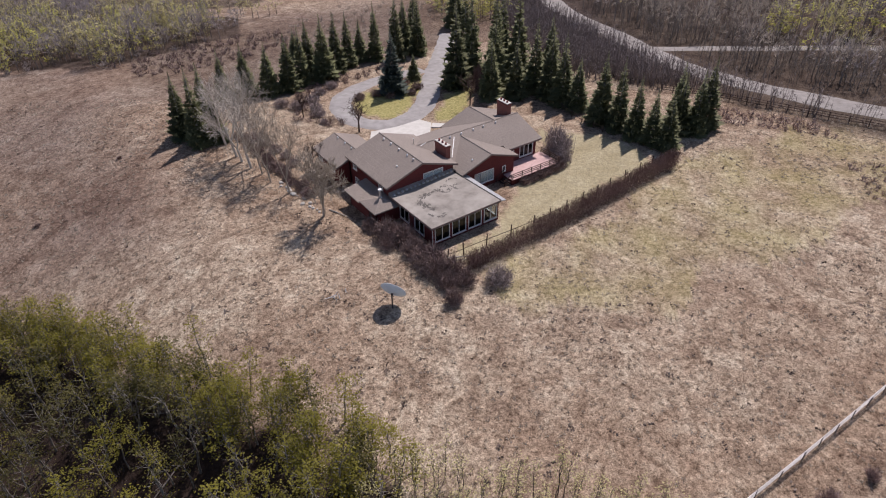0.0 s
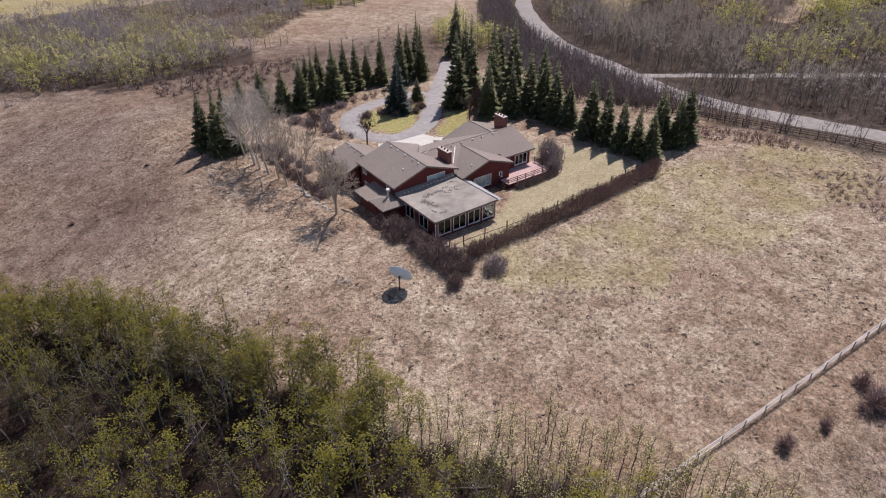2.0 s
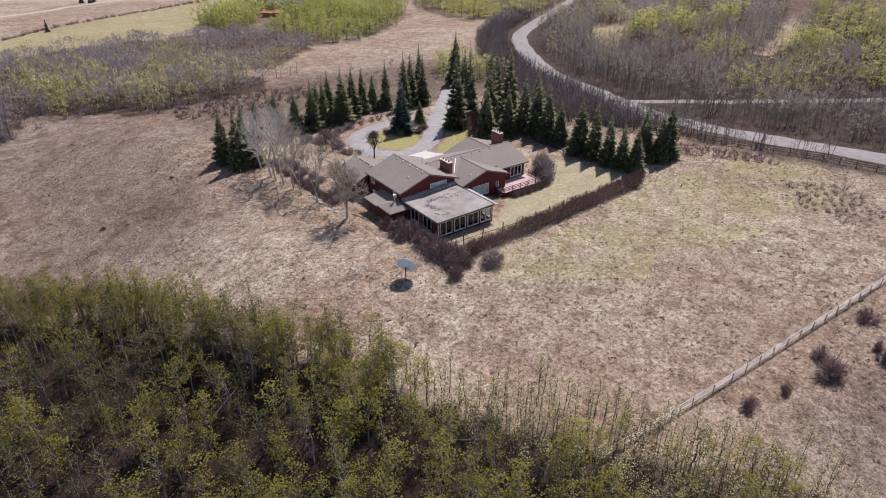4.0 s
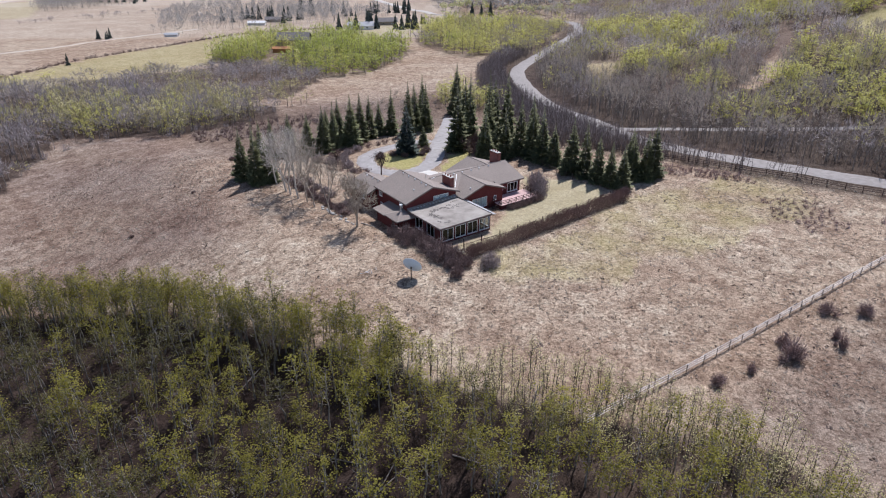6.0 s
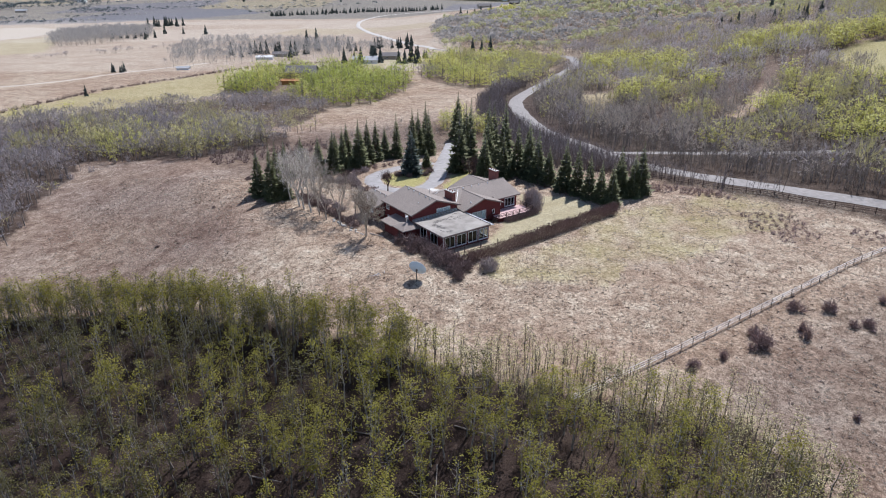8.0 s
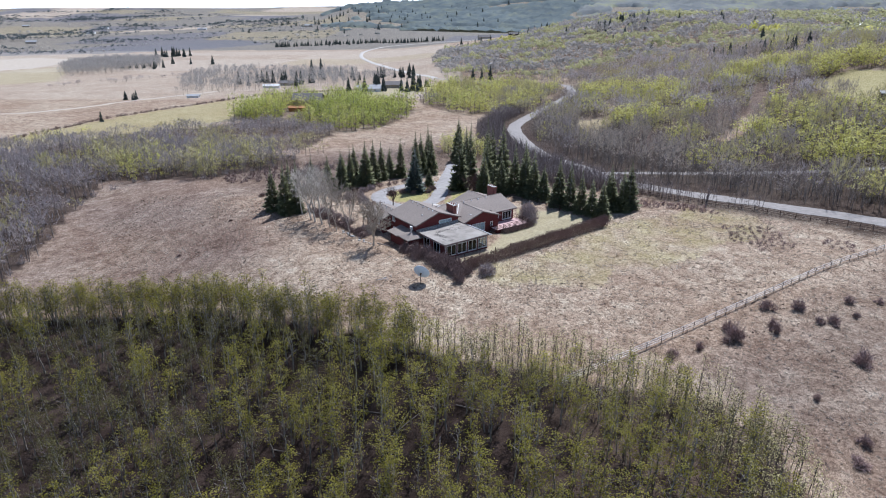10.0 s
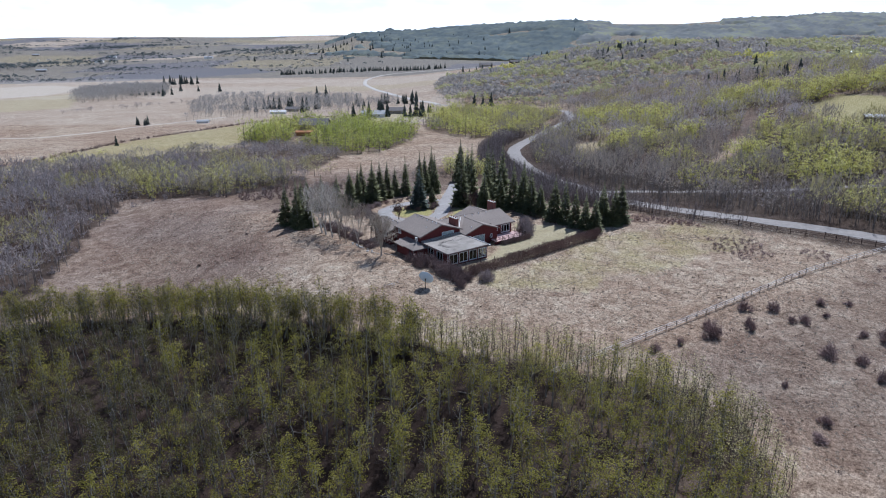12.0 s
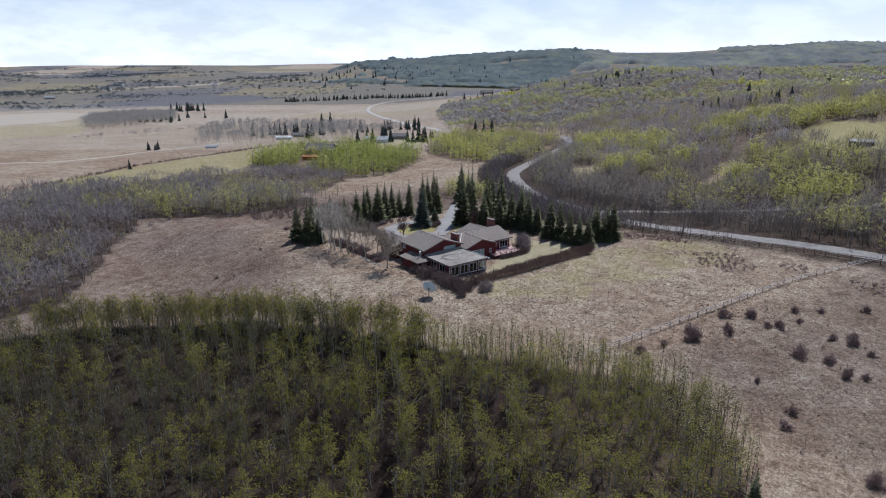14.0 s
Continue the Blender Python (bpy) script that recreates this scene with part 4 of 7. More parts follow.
    part("flue_cap", bm, M_WHITE, fl, "white flue cap")
    bm = bmesh.new()
    tube(bm, (-1.75, 9.5, 2.86), (-1.75, 9.5, 3.05), 0.32, 0.16, 12)
    part("flue_collar", bm, M_METAL, fl)
    return house


build_house()


def build_deck():
    dk = thing("deck", 22.6, 7.5, 0.0, "faded red timber deck with dark railings", "deck")
    dk.matrix_basis = pose(0, 0, 0)
    x0, x1, y0, y1, z = 17.6, 26.7, 5.6, 9.85, 0.62
    n = 30
    bw = (y1 - y0) / n
    for k in range(n):
        part("deck_board", box(bmesh.new(), x0, y0 + k * bw, z, x1, y0 + (k + 1) * bw - 0.012, z + 0.045), M_DECK, dk)
    part("skirt", box(bmesh.new(), x0 + 0.03, y0 + 0.03, -1.4, x1 - 0.03, y0 + 0.1, z - 0.003), M_SIDING, dk)
    part("skirt", box(bmesh.new(), x1 - 0.1, y0 + 0.103, -1.4, x1 - 0.03, y1, z - 0.003), M_SIDING, dk)
    part("skirt", box(bmesh.new(), x0 + 0.03, y0 + 0.103, -1.4, x0 + 0.1, 7.69, z - 0.003), M_SIDING, dk)

    def rail(a, b):
        ln = math.hypot(b[0] - a[0], b[1] - a[1])
        k = max(int(ln / 1.5), 1)
        for i in range(k + 1):
            x, y = a[0] + (b[0] - a[0]) * i / k, a[1] + (b[1] - a[1]) * i / k
            part("post", soft_box(x - 0.05, y - 0.05, z + 0.05, x + 0.05, y + 0.05, z + 1.0, 0.01), M_DARKWOOD, dk)
        for zz in (0.35, 0.62, 0.92):
            bm = bmesh.new()
            tube(bm, (a[0], a[1], z + zz), (b[0], b[1], z + zz), 0.055, 0.055, 4)
            part("rail", bm, M_DARKWOOD, dk)

    rail((26.6, 5.7), (26.6, 9.6))
    rail((17.7, 5.68), (26.5, 5.68))
    for k in range(4):
        part("step", soft_box(16.3 + 0.32 * k, 5.9, z - 0.82 + 0.17 * k, 16.6 + 0.32 * k, 7.5, z - 0.77 + 0.17 * k, 0.01), M_DARKWOOD, dk)
    for y in (5.85, 7.55):
        bm = bmesh.new()
        tube(bm, (16.3, y, z + 0.1), (17.6, y, z + 0.9), 0.05, 0.05, 4)
        part("handrail", bm, M_DARKWOOD, dk)
        for x, zz in ((16.35, -0.85), (17.55, -0.05)):
            part("post", soft_box(x - 0.05, y - 0.05, z + zz, x + 0.05, y + 0.05, z + 0.15 + 0.6 * (x - 16.3), 0.01), M_DARKWOOD, dk)
    return dk


build_deck()


def build_apron():
    bm = bmesh.new()
    pts = [(8.6, 30.6), (10.2, 33.0), (14.5, 32.2), (19.6, 32.6), (20.4, 30.2), (17.6, 26.5), (12.0, 22.0), (6.0, 23.5), (5.6, 28.0)]
    corners = [(x, y, float(land(x, y)) + 0.13) for x, y in pts]
    me = bpy.data.meshes.new("driveway_apron")
    b = slab(corners, 0.3)
    b.to_mesh(me)
    b.free()
    bm.free()
    me.materials.append(M_CONCRETE)
    tagged(new("driveway_apron", me), "pale concrete apron in front of the house", "driveway", kind="structure")
    # edging wall strip by the lawn
    me = bpy.data.meshes.new("path")
    b = slab([(x, y, float(land(x, y)) + 0.15) for x, y in ((20.5, 30.0), (22.5, 28.0), (21.6, 26.8), (19.2, 28.6))], 0.25)
    b.to_mesh(me)
    b.free()
    me.materials.append(M_CONCRETE)
    tagged(new("path", me), "pale concrete path beside the lawn", "path", kind="structure")


build_apron()


def build_dish():
    gx, gy = -10.0, -6.6
    gz = float(land(gx, gy))
    d = thing("satellite_dish", gx, gy, gz, "large grey satellite dish on a dark pole in dry grass", "satellite dish")
    bm = bmesh.new()
    tube(bm, (0, 0, -0.3), (0, 0, 1.85), 0.075, 0.075, 10)
    part("pole", bm, M_TRIM, d, "dark steel pole")
    aim = Vector((0.906 * 0.824, 0.906 * 0.562, 0.42))
    tilt = Matrix.Translation((0.12, 0.1, 2.08)) @ aim.to_track_quat("Z", "Y").to_matrix().to_4x4()
    R, depth, rings, segs = 1.48, 0.42, 7, 28
    bm = bmesh.new()
    rows = []
    for s in (0, 0.03):
        for i in range(rings + 1):
            r = R * i / rings
            if i == 0:
                rows.append([bm.verts.new(tilt @ Vector((0, 0, s)))])
            else:
                rows.append([bm.verts.new(tilt @ Vector((r * math.cos(2 * math.pi * k / segs), r * math.sin(2 * math.pi * k / segs), depth * (r / R) ** 2 + s))) for k in range(segs)])
    for o in (0, rings + 1):
        for k in range(segs):
            bm.faces.new((rows[o][0], rows[o + 1][k], rows[o + 1][(k + 1) % segs]))
            for i in range(1, rings):
                bm.faces.new((rows[o + i][k], rows[o + i + 1][k], rows[o + i + 1][(k + 1) % segs], rows[o + i][(k + 1) % segs]))
    for k in range(segs):
        bm.faces.new((rows[rings][k], rows[rings][(k + 1) % segs], rows[-1][(k + 1) % segs], rows[-1][k]))
    bmesh.ops.recalc_face_normals(bm, faces=bm.faces[:])
    refl = part("reflector", bm, M_DISH, d, "round blue-grey reflector")
    bm = bmesh.new()
    for k in range(segs):
        a, b = 2 * math.pi * k / segs, 2 * math.pi * (k + 1) / segs
        tube(bm, tilt @ Vector((R * math.cos(a), R * math.sin(a), depth)), tilt @ Vector((R * math.cos(b), R * math.sin(b), depth)), 0.035, 0.035, 5)
    part("rim", bm, M_WHITE, refl, "pale rim")
    for k in range(3):
        w_ = 2 * math.pi * k / 3 + 0.5
        bm = bmesh.new()
        tube(bm, tilt @ Vector((R * 0.55 * math.cos(w_), R * 0.55 * math.sin(w_), 0.15)), tilt @ Vector((0, 0, 1.15)), 0.02, 0.02, 5)
        part("feed_strut", bm, M_TRIM, refl)
    bm = bmesh.new()
    tube(bm, tilt @ Vector((0, 0, 1.05)), tilt @ Vector((0, 0, 1.35)), 0.09, 0.07, 8)
    part("feed_horn", bm, M_TRIM, refl)
    bm = bmesh.new()
    tube(bm, (0, 0, 1.8), tilt @ Vector((0, 0, 0.02)), 0.12, 0.16, 8)
    part("mount", bm, M_TRIM, d, "dark mounting bracket")
    bm = bmesh.new()
    tube(bm, (0.02, 0.02, 1.5), tilt @ Vector((0, -0.8, 0.1)), 0.03, 0.03, 6)
    part("brace", bm, M_TRIM, d)


build_dish()


# ---------------------------------------------------------------- fences
def run_fence(pts, spacing, rails, post_h, post_r, rail_r, mat_post, mat_rail, label, group, slope_post=0.0, round_rail=True):
    line = arc_points(pts, spacing) if len(pts) > 2 else None
    if line is None:
        (xa, ya), (xb, yb) = pts
        n = max(int(math.hypot(xb - xa, yb - ya) / spacing), 1)
        line = np.array([(xa + (xb - xa) * k / n, ya + (yb - ya) * k / n) for k in range(n + 1)])
    z = land(line[:, 0], line[:, 1])
    f = thing("fence", float(line[0, 0]), float(line[0, 1]), float(z[0]), label, "fence", group)
    o = Vector((float(line[0, 0]), float(line[0, 1]), float(z[0])))
    bm = bmesh.new()
    tube(bm, (0, 0, -0.3), (0, 0, post_h), post_r, post_r * 0.9, 6)
    first = part("post", bm, mat_post, f)
    rng = random.Random(int(abs(line[0, 0]) * 10))
    for k, p in enumerate(line):
        loc = Vector((float(p[0]), float(p[1]), float(z[k]))) - o
        ob = first if k == 0 else new("post", first.data)
        ob.parent = f
        ob.matrix_basis = Matrix.Translation(loc) @ pose(0, 0, 0, rng.uniform(-3, 3), rng.uniform(-3, 3), 0)
    for k in range(len(line) - 1):
        a = Vector((float(line[k, 0]), float(line[k, 1]), float(z[k]))) - o
        b = Vector((float(line[k + 1, 0]), float(line[k + 1, 1]), float(z[k + 1]))) - o
        for r in rails:
            bm = bmesh.new()
            ja, jb = rng.uniform(-0.04, 0.04), rng.uniform(-0.04, 0.04)
            e = (b - a).normalized() * 0.12
            side = Vector((-(b - a).y, (b - a).x, 0)).normalized() * (post_r + 0.01)
            tube(bm, a + Vector((0, 0, r + ja)) - e + side, b + Vector((0, 0, r + jb)) + e + side, rail_r * rng.uniform(0.85, 1.15), rail_r * rng.uniform(0.8, 1.1), 5)
            part("rail", bm, mat_rail, f)
    return f


run_fence([(-11, -43.0), (9, -43.8), (33, -44.4), (57, -45.1), (76, -47.6), (92, -50.0)], 2.6, (0.38, 0.74, 1.1), 1.15, 0.05, 0.045, M_POSTWOOD, M_RAIL, "weathered grey pole rail fence across the dry pasture", "pasture fences")
run_fence([(64, 17), (69, 6), (75, -9), (79, -23), (83, -36), (89, -58), (98, -90)], 2.8, (0.45, 0.85, 1.25), 1.4, 0.08, 0.055, M_DARKWOOD, M_DARKWOOD, "dark plank fence along the gravel road", "pasture fences")
run_fence([(-0.2, -3.4), (13, -4.1), (28, -3.3), (40, -2.2)], 3.0, (0.8,), 1.75, 0.09, 0.045, M_DARKWOOD, M_DARKWOOD, "dark rail fence half hidden in the hedge", "yard fences")
run_fence([(43.5, 24), (41.5, 18), (40.5, 10)], 2.6, (0.45, 0.95), 1.2, 0.09, 0.05, M_DARKWOOD, M_DARKWOOD, "dark rail fence beside the spruces", "yard fences")
run_fence([(-0.4, -3.9), (2.2, -5.2)], 2.6, (0.3, 0.75), 0.95, 0.08, 0.08, M_GREYWOOD, M_GREYWOOD, "pale log rail fence at the hedge corner", "yard fences")


# ---------------------------------------------------------------- plants
class Twigs:
    """Collects quads of stems and leaves as arrays, with a material number each."""

    def __init__(self, seed):
        self.rng = np.random.RandomState(seed)
        self.v, self.q, self.m = [], [], []

    def stem(self, a, b, ra, rb, mat=0, sides=3):
        a, b = np.asarray(a, float), np.asarray(b, float)
        d = b - a
        d = d / (np.linalg.norm(d) + 1e-9)
        s = np.cross(d, (0.31, 0.77, 0.55))
        s /= np.linalg.norm(s) + 1e-9
        t = np.cross(d, s)
        k = len(self.v)
        for p, r in ((a, ra), (b, rb)):
            for i in range(sides):
                w = 2 * math.pi * i / sides
                self.v.append(p + r * (s * math.cos(w) + t * math.sin(w)))
        for i in range(sides):
            j = (i + 1) % sides
            self.q.append((k + i, k + j, k + sides + j, k + sides + i))
            self.m.append(mat)

    def leaf(self, p, size, mat=1, flat=0.0, stretch=1.0, axis=None):
        n = self.rng.normal(size=3)
        n[2] = n[2] * (1 - flat) + flat * 2
        n /= np.linalg.norm(n)
        s = np.cross(n, self.rng.normal(size=3) if axis is None else axis)
        s /= np.linalg.norm(s) + 1e-9
        t = np.cross(n, s)
        k = len(self.v)
        a, b = size * 0.5, size * 0.5 * stretch
        p = np.asarray(p, float)
        self.v += [p - s * a, p - t * b, p + s * a * 0.9, p + t * b]
        self.q.append((k, k + 1, k + 2, k + 3))
        self.m.append(mat)

    def scale(self, p, n, size, mat=1):
        """A tilted quad that faces along n, like the outside of a crown."""
        n = np.asarray(n, float) + self.rng.normal(0, 0.35, 3)
        n /= np.linalg.norm(n) + 1e-9
        s = np.cross(n, self.rng.normal(size=3))
        s /= np.linalg.norm(s) + 1e-9
        t = np.cross(n, s)
        k = len(self.v)
        a = size * 0.5
        p = np.asarray(p, float)
        self.v += [p - s * a, p - t * a * 0.8, p + s * a, p + t * a * 0.8]
        self.q.append((k, k + 1, k + 2, k + 3))
        self.m.append(mat)

    def blade(self, a, b, w, mat=1):
        """A narrow flat strip from a to b."""
        a, b = np.asarray(a, float), np.asarray(b, float)
        d = b - a
        s = np.cross(d, self.rng.normal(size=3))
        s = s / (np.linalg.norm(s) + 1e-9) * w * 0.5
        k = len(self.v)
        self.v += [a - s, a + s, b + s * 0.35, b - s * 0.35]
        self.q.append((k, k + 1, k + 2, k + 3))
        self.m.append(mat)

    def arrays(self):
        return np.array(self.v), np.array(self.q, int), np.array(self.m, int)


def quad_mesh(name, V, Q, M, mats):
    me = bpy.data.meshes.new(name)
    me.vertices.add(len(V))
    me.vertices.foreach_set("co", np.asarray(V, np.float32).ravel())
    me.loops.add(len(Q) * 4)
    me.loops.foreach_set("vertex_index", np.asarray(Q, np.int32).ravel())
    me.polygons.add(len(Q))
    me.polygons.foreach_set("loop_start", np.arange(len(Q), dtype=np.int32) * 4)
    me.polygons.foreach_set("loop_total", np.full(len(Q), 4, np.int32))
    me.polygons.foreach_set("material_index", np.asarray(M, np.int32))
    for m in mats:
        me.materials.append(m)
    me.update(calc_edges=True)
    return me


def scatter(name, templates, places, mats, label, category, kind="stuff"):
    """One object of many plants: places are rows of template number, x, y, z, scale across, scale up, turn and material shift."""
    vs, qs, ms, k = [], [], [], 0
    for i, x, y, z, s, h, w, shift in places:
        V, Q, M = templates[int(i)]
        c, n = math.cos(w) * s, math.sin(w) * s
        P = np.empty_like(V)
        P[:, 0] = V[:, 0] * c - V[:, 1] * n + x
        P[:, 1] = V[:, 0] * n + V[:, 1] * c + y
        P[:, 2] = V[:, 2] * h + z
        vs.append(P)
        qs.append(Q + k)
        ms.append(np.where(M > 0, M + int(shift), 0))
        k += len(V)
    me = quad_mesh(name, np.concatenate(vs), np.concatenate(qs), np.concatenate(ms), mats)
    return tagged(new(name, me), label, category, kind=kind)


def aspen(seed, h=9.0, leaves=420, wide=1.25, girth=0.09):
    """A slim aspen: a leaning stem, rising limbs and an oval crown of many small feathery leaf sprays gathered in tufts."""
    t = Twigs(seed)
    g = t.rng
    pts = [np.array([0, 0, -0.3])]
    lean = g.normal(0, 0.06, 2)
    n = 6
    for i in range(1, n + 1):
        pts.append(np.array([lean[0] * i * 1.2 + g.normal(0, 0.08), lean[1] * i * 1.2 + g.normal(0, 0.08), h * 0.95 * i / n]))
    for i in range(n):
        t.stem(pts[i], pts[i + 1], girth * (1 - i / n) + 0.014, girth * (1 - (i + 1) / n) + 0.014, 0, 4)

    def on_stem(f):
        f = min(max(f, 0.0), 0.999)
        i = int(f * n)
        return pts[i] + (pts[i + 1] - pts[i]) * (f * n - i)

    nb = 16
    tufts = []
    for k in range(nb):
        f = 0.42 + 0.56 * (k + g.rand()) / nb
        r = wide * math.sin(math.pi * min(max((f - 0.22) / 0.86, 0.05), 0.98)) ** 0.8 * g.uniform(0.55, 1.15)
        w = k * 2.4 + g.normal(0, 0.4)
        p = on_stem(f - 0.10)
        e = on_stem(f) + np.array([math.cos(w) * r, math.sin(w) * r, g.normal(0, 0.12)])
        mid = p * 0.5 + e * 0.5 + np.array([0, 0, -0.1 * r])
        t.stem(p, mid, 0.022, 0.014, 0)
        t.stem(mid, e, 0.014, 0.006, 0)
        tufts.append((e, g.uniform(0.6, 1.25)))
        tufts.append((mid + g.normal(0, 0.15, 3), g.uniform(0.35, 0.8)))
        t.blade(mid, mid + g.normal(0, 0.4, 3) + (0, 0, 0.3), 0.02, 0)
    tufts.append((pts[-1], 1.3))
    tufts.append((pts[-1] - (0, 0, 0.45), 1.2))
    total = sum(s for _, s in tufts)
    for e, s in tufts:
        m = int(leaves * s / total)
        r = 0.27 * math.sqrt(s)
        for _ in range(m):
            p = e + g.normal(0, 1, 3) * (r, r, r * 0.75)
            t.scale(p, (p - e) * 0.8 + (p - on_stem(0.75)) * 0.12 + (0, 0, 0.5), g.uniform(0.12, 0.24), 1)
    return t.arrays()


def spruce(seed, h=10.0, r=2.1):
    """A spruce: uneven whorls of boughs, each a ragged fan of flat needle sprays that sags and turns up at its tip, narrowing to a point."""
    t = Twigs(seed)
    g = t.rng
    t.stem((0, 0, -0.3), (0, 0, h * 0.55), 0.17, 0.1, 0, 6)
    t.stem((0, 0, h * 0.55), (0, 0, h * 0.99), 0.1, 0.012, 0, 5)
    z = h * 0.035
    up = np.array([0.0, 0.0, 1.0])
    while z < h * 0.985:
        f = z / h
        reach = 1.12 * r * (1 - f) ** 1.12 * min(1.0, 0.8 + f * 4.0) + 0.04
        nb = int(6 + 7 * (1 - f))
        off = g.rand() * 6.28
        for b in range(nb):
            w = off + 6.283 * b / nb + g.normal(0, 0.2)
            l = reach * g.uniform(0.62, 1.14)
            rise = 0.30 * f - 0.34 * (1 - f) + g.normal(0, 0.07)
            root = up * (z + g.normal(0, 0.06))

            def along(ww, q, root=root, l=l, rise=rise):
                return root + np.array([math.cos(ww), math.sin(ww), 0.0]) * l * q + up * l * (rise * q + 0.20 * q * q)

            for turn, cut in ((-0.42, 0.72), (0.42, 0.72), (-0.2, 0.9), (0.2, 0.9), (0.0, 1.0)):
                ww = w + turn * g.uniform(0.7, 1.2)
                q1 = cut * g.uniform(0.88, 1.08)
                q0 = q1 * g.uniform(0.22, 0.40)
                mid = along(ww, (q0 + q1) * 0.52)
                side = np.array([-math.sin(ww), math.cos(ww), 0.0]) * (0.085 * l + 0.05)
                droop = up * (-0.05 * l - 0.02)
                k = len(t.v)
                t.v += [along(ww, q0), mid + side + droop * g.uniform(0.2, 1.6), along(ww, q1), mid - side + droop * g.uniform(0.2, 1.6)]
                t.q.append((k, k + 1, k + 2, k + 3))
                t.m.append(1)
            if l > 0.45:
                for q in (0.45, 0.75):
                    p = along(w + g.normal(0, 0.12), q)
                    t.blade(p, p + np.array([g.normal(0, 0.1), g.normal(0, 0.1), -0.20 * l - 0.06]), 0.10 + 0.12 * l, 1)
        z += g.uniform(0.26, 0.44) * (0.62 + 0.5 * (1 - f)) * h / 10
    for k in range(4):
        t.blade((0, 0, h * 0.93), (g.normal(0, 0.02), g.normal(0, 0.02), h * 1.015), 0.07, 1)
    return t.arrays()


def bare_tree(seed, h=12.0, spread=0.34, levels=4, trunk=0.16, buds=0, thick=0.008, bole=0.28, leaders=3, lean=(0, 0)):
    """A leafless tree that forks into ever finer twigs."""
    t = Twigs(seed)
    g = t.rng
    ends = []

    def grow(p, d, ln, r, lv):
        mid = p + d * ln * 0.5 + g.normal(0, 0.03, 3) * ln
        e = p + d * ln + g.normal(0, 0.05, 3) * ln
        r2 = r * 0.62
        sides = 5 if lv >= 3 else 3
        t.stem(p, mid, r, (r + r2) / 2, 0, sides)
        t.stem(mid, e, (r + r2) / 2, r2, 0, sides)
        if lv == 0:
            ends.append(e)
            return
        for k in range(4 if lv > 1 else 6):
            f = g.uniform(0.35, 1.0)
            q = p + (e - p) * f
            nd = d + g.normal(0, spread * 1.15, 3) + np.array([0, 0, 0.12])
            nd /= np.linalg.norm(nd)
            grow(q, nd, ln * g.uniform(0.5, 0.72), max(r2 * g.uniform(0.5, 0.8), thick), lv - 1)

    lean = np.array([lean[0] + g.normal(0, 0.06), lean[1] + g.normal(0, 0.06), 1.0])
    p0 = np.array([0, 0, -0.3])
    p1 = p0 + lean * h * bole
    t.stem(p0, p1, trunk, trunk * 0.8, 0, 6)
    for k in range(leaders):
        nd = lean + g.normal(0, spread * 0.7, 3)
        nd /= np.linalg.norm(nd)
        grow(p1, nd, h * g.uniform(0.26, 0.36), trunk * g.uniform(0.45, 0.7), levels)
    for k in range(buds):
        t.leaf(ends[g.randint(len(ends))] + g.normal(0, 0.12, 3), g.uniform(0.05, 0.1), 1)
    V, Q, M = t.arrays()
    V[:, 2] *= h / V[:, 2].max()
    return V, Q, M


def bush(seed, r=1.0, h=1.0, n=420, fuzz=260, width=0.03):
    """A leafless shrub of radius r: a sheaf of arching twigs with finer ones near the surface."""
    t = Twigs(seed)
    g = t.rng
    for k in range(n):
        w = g.rand() * 6.28
        a = math.sqrt(g.rand())
        el = math.acos(g.uniform(0.05, 1.0))
        s = g.uniform(0.62, 1.0) * (1 + 0.22 * math.sin(3 * w + seed) + 0.12 * math.sin(5 * w + 2 * seed))
        e = np.array([math.cos(w) * math.sin(el) * r * s, math.sin(w) * math.sin(el) * r * s, math.cos(el) * h * s + 0.12 * h])
        b = np.array([math.cos(w) * a * r * 0.35, math.sin(w) * a * r * 0.35, -0.05])
        mid = b * 0.45 + e * 0.55 + np.array([0, 0, 0.12 * h])
        t.blade(b, mid, width * 1.3, 1)
        t.blade(mid, e, width, 1)
    for k in range(fuzz):
        w = g.rand() * 6.28
        el = math.acos(g.uniform(0.0, 1.0))
        s = g.uniform(0.55, 1.02)
        p = np.array([math.cos(w) * math.sin(el) * r * s, math.sin(w) * math.sin(el) * r * s, math.cos(el) * h * s])
        t.blade(p, p + g.normal(0, 0.16, 3) * r + np.array([0, 0, 0.14 * h]), width * 1.1, 1)
    return t.arrays()


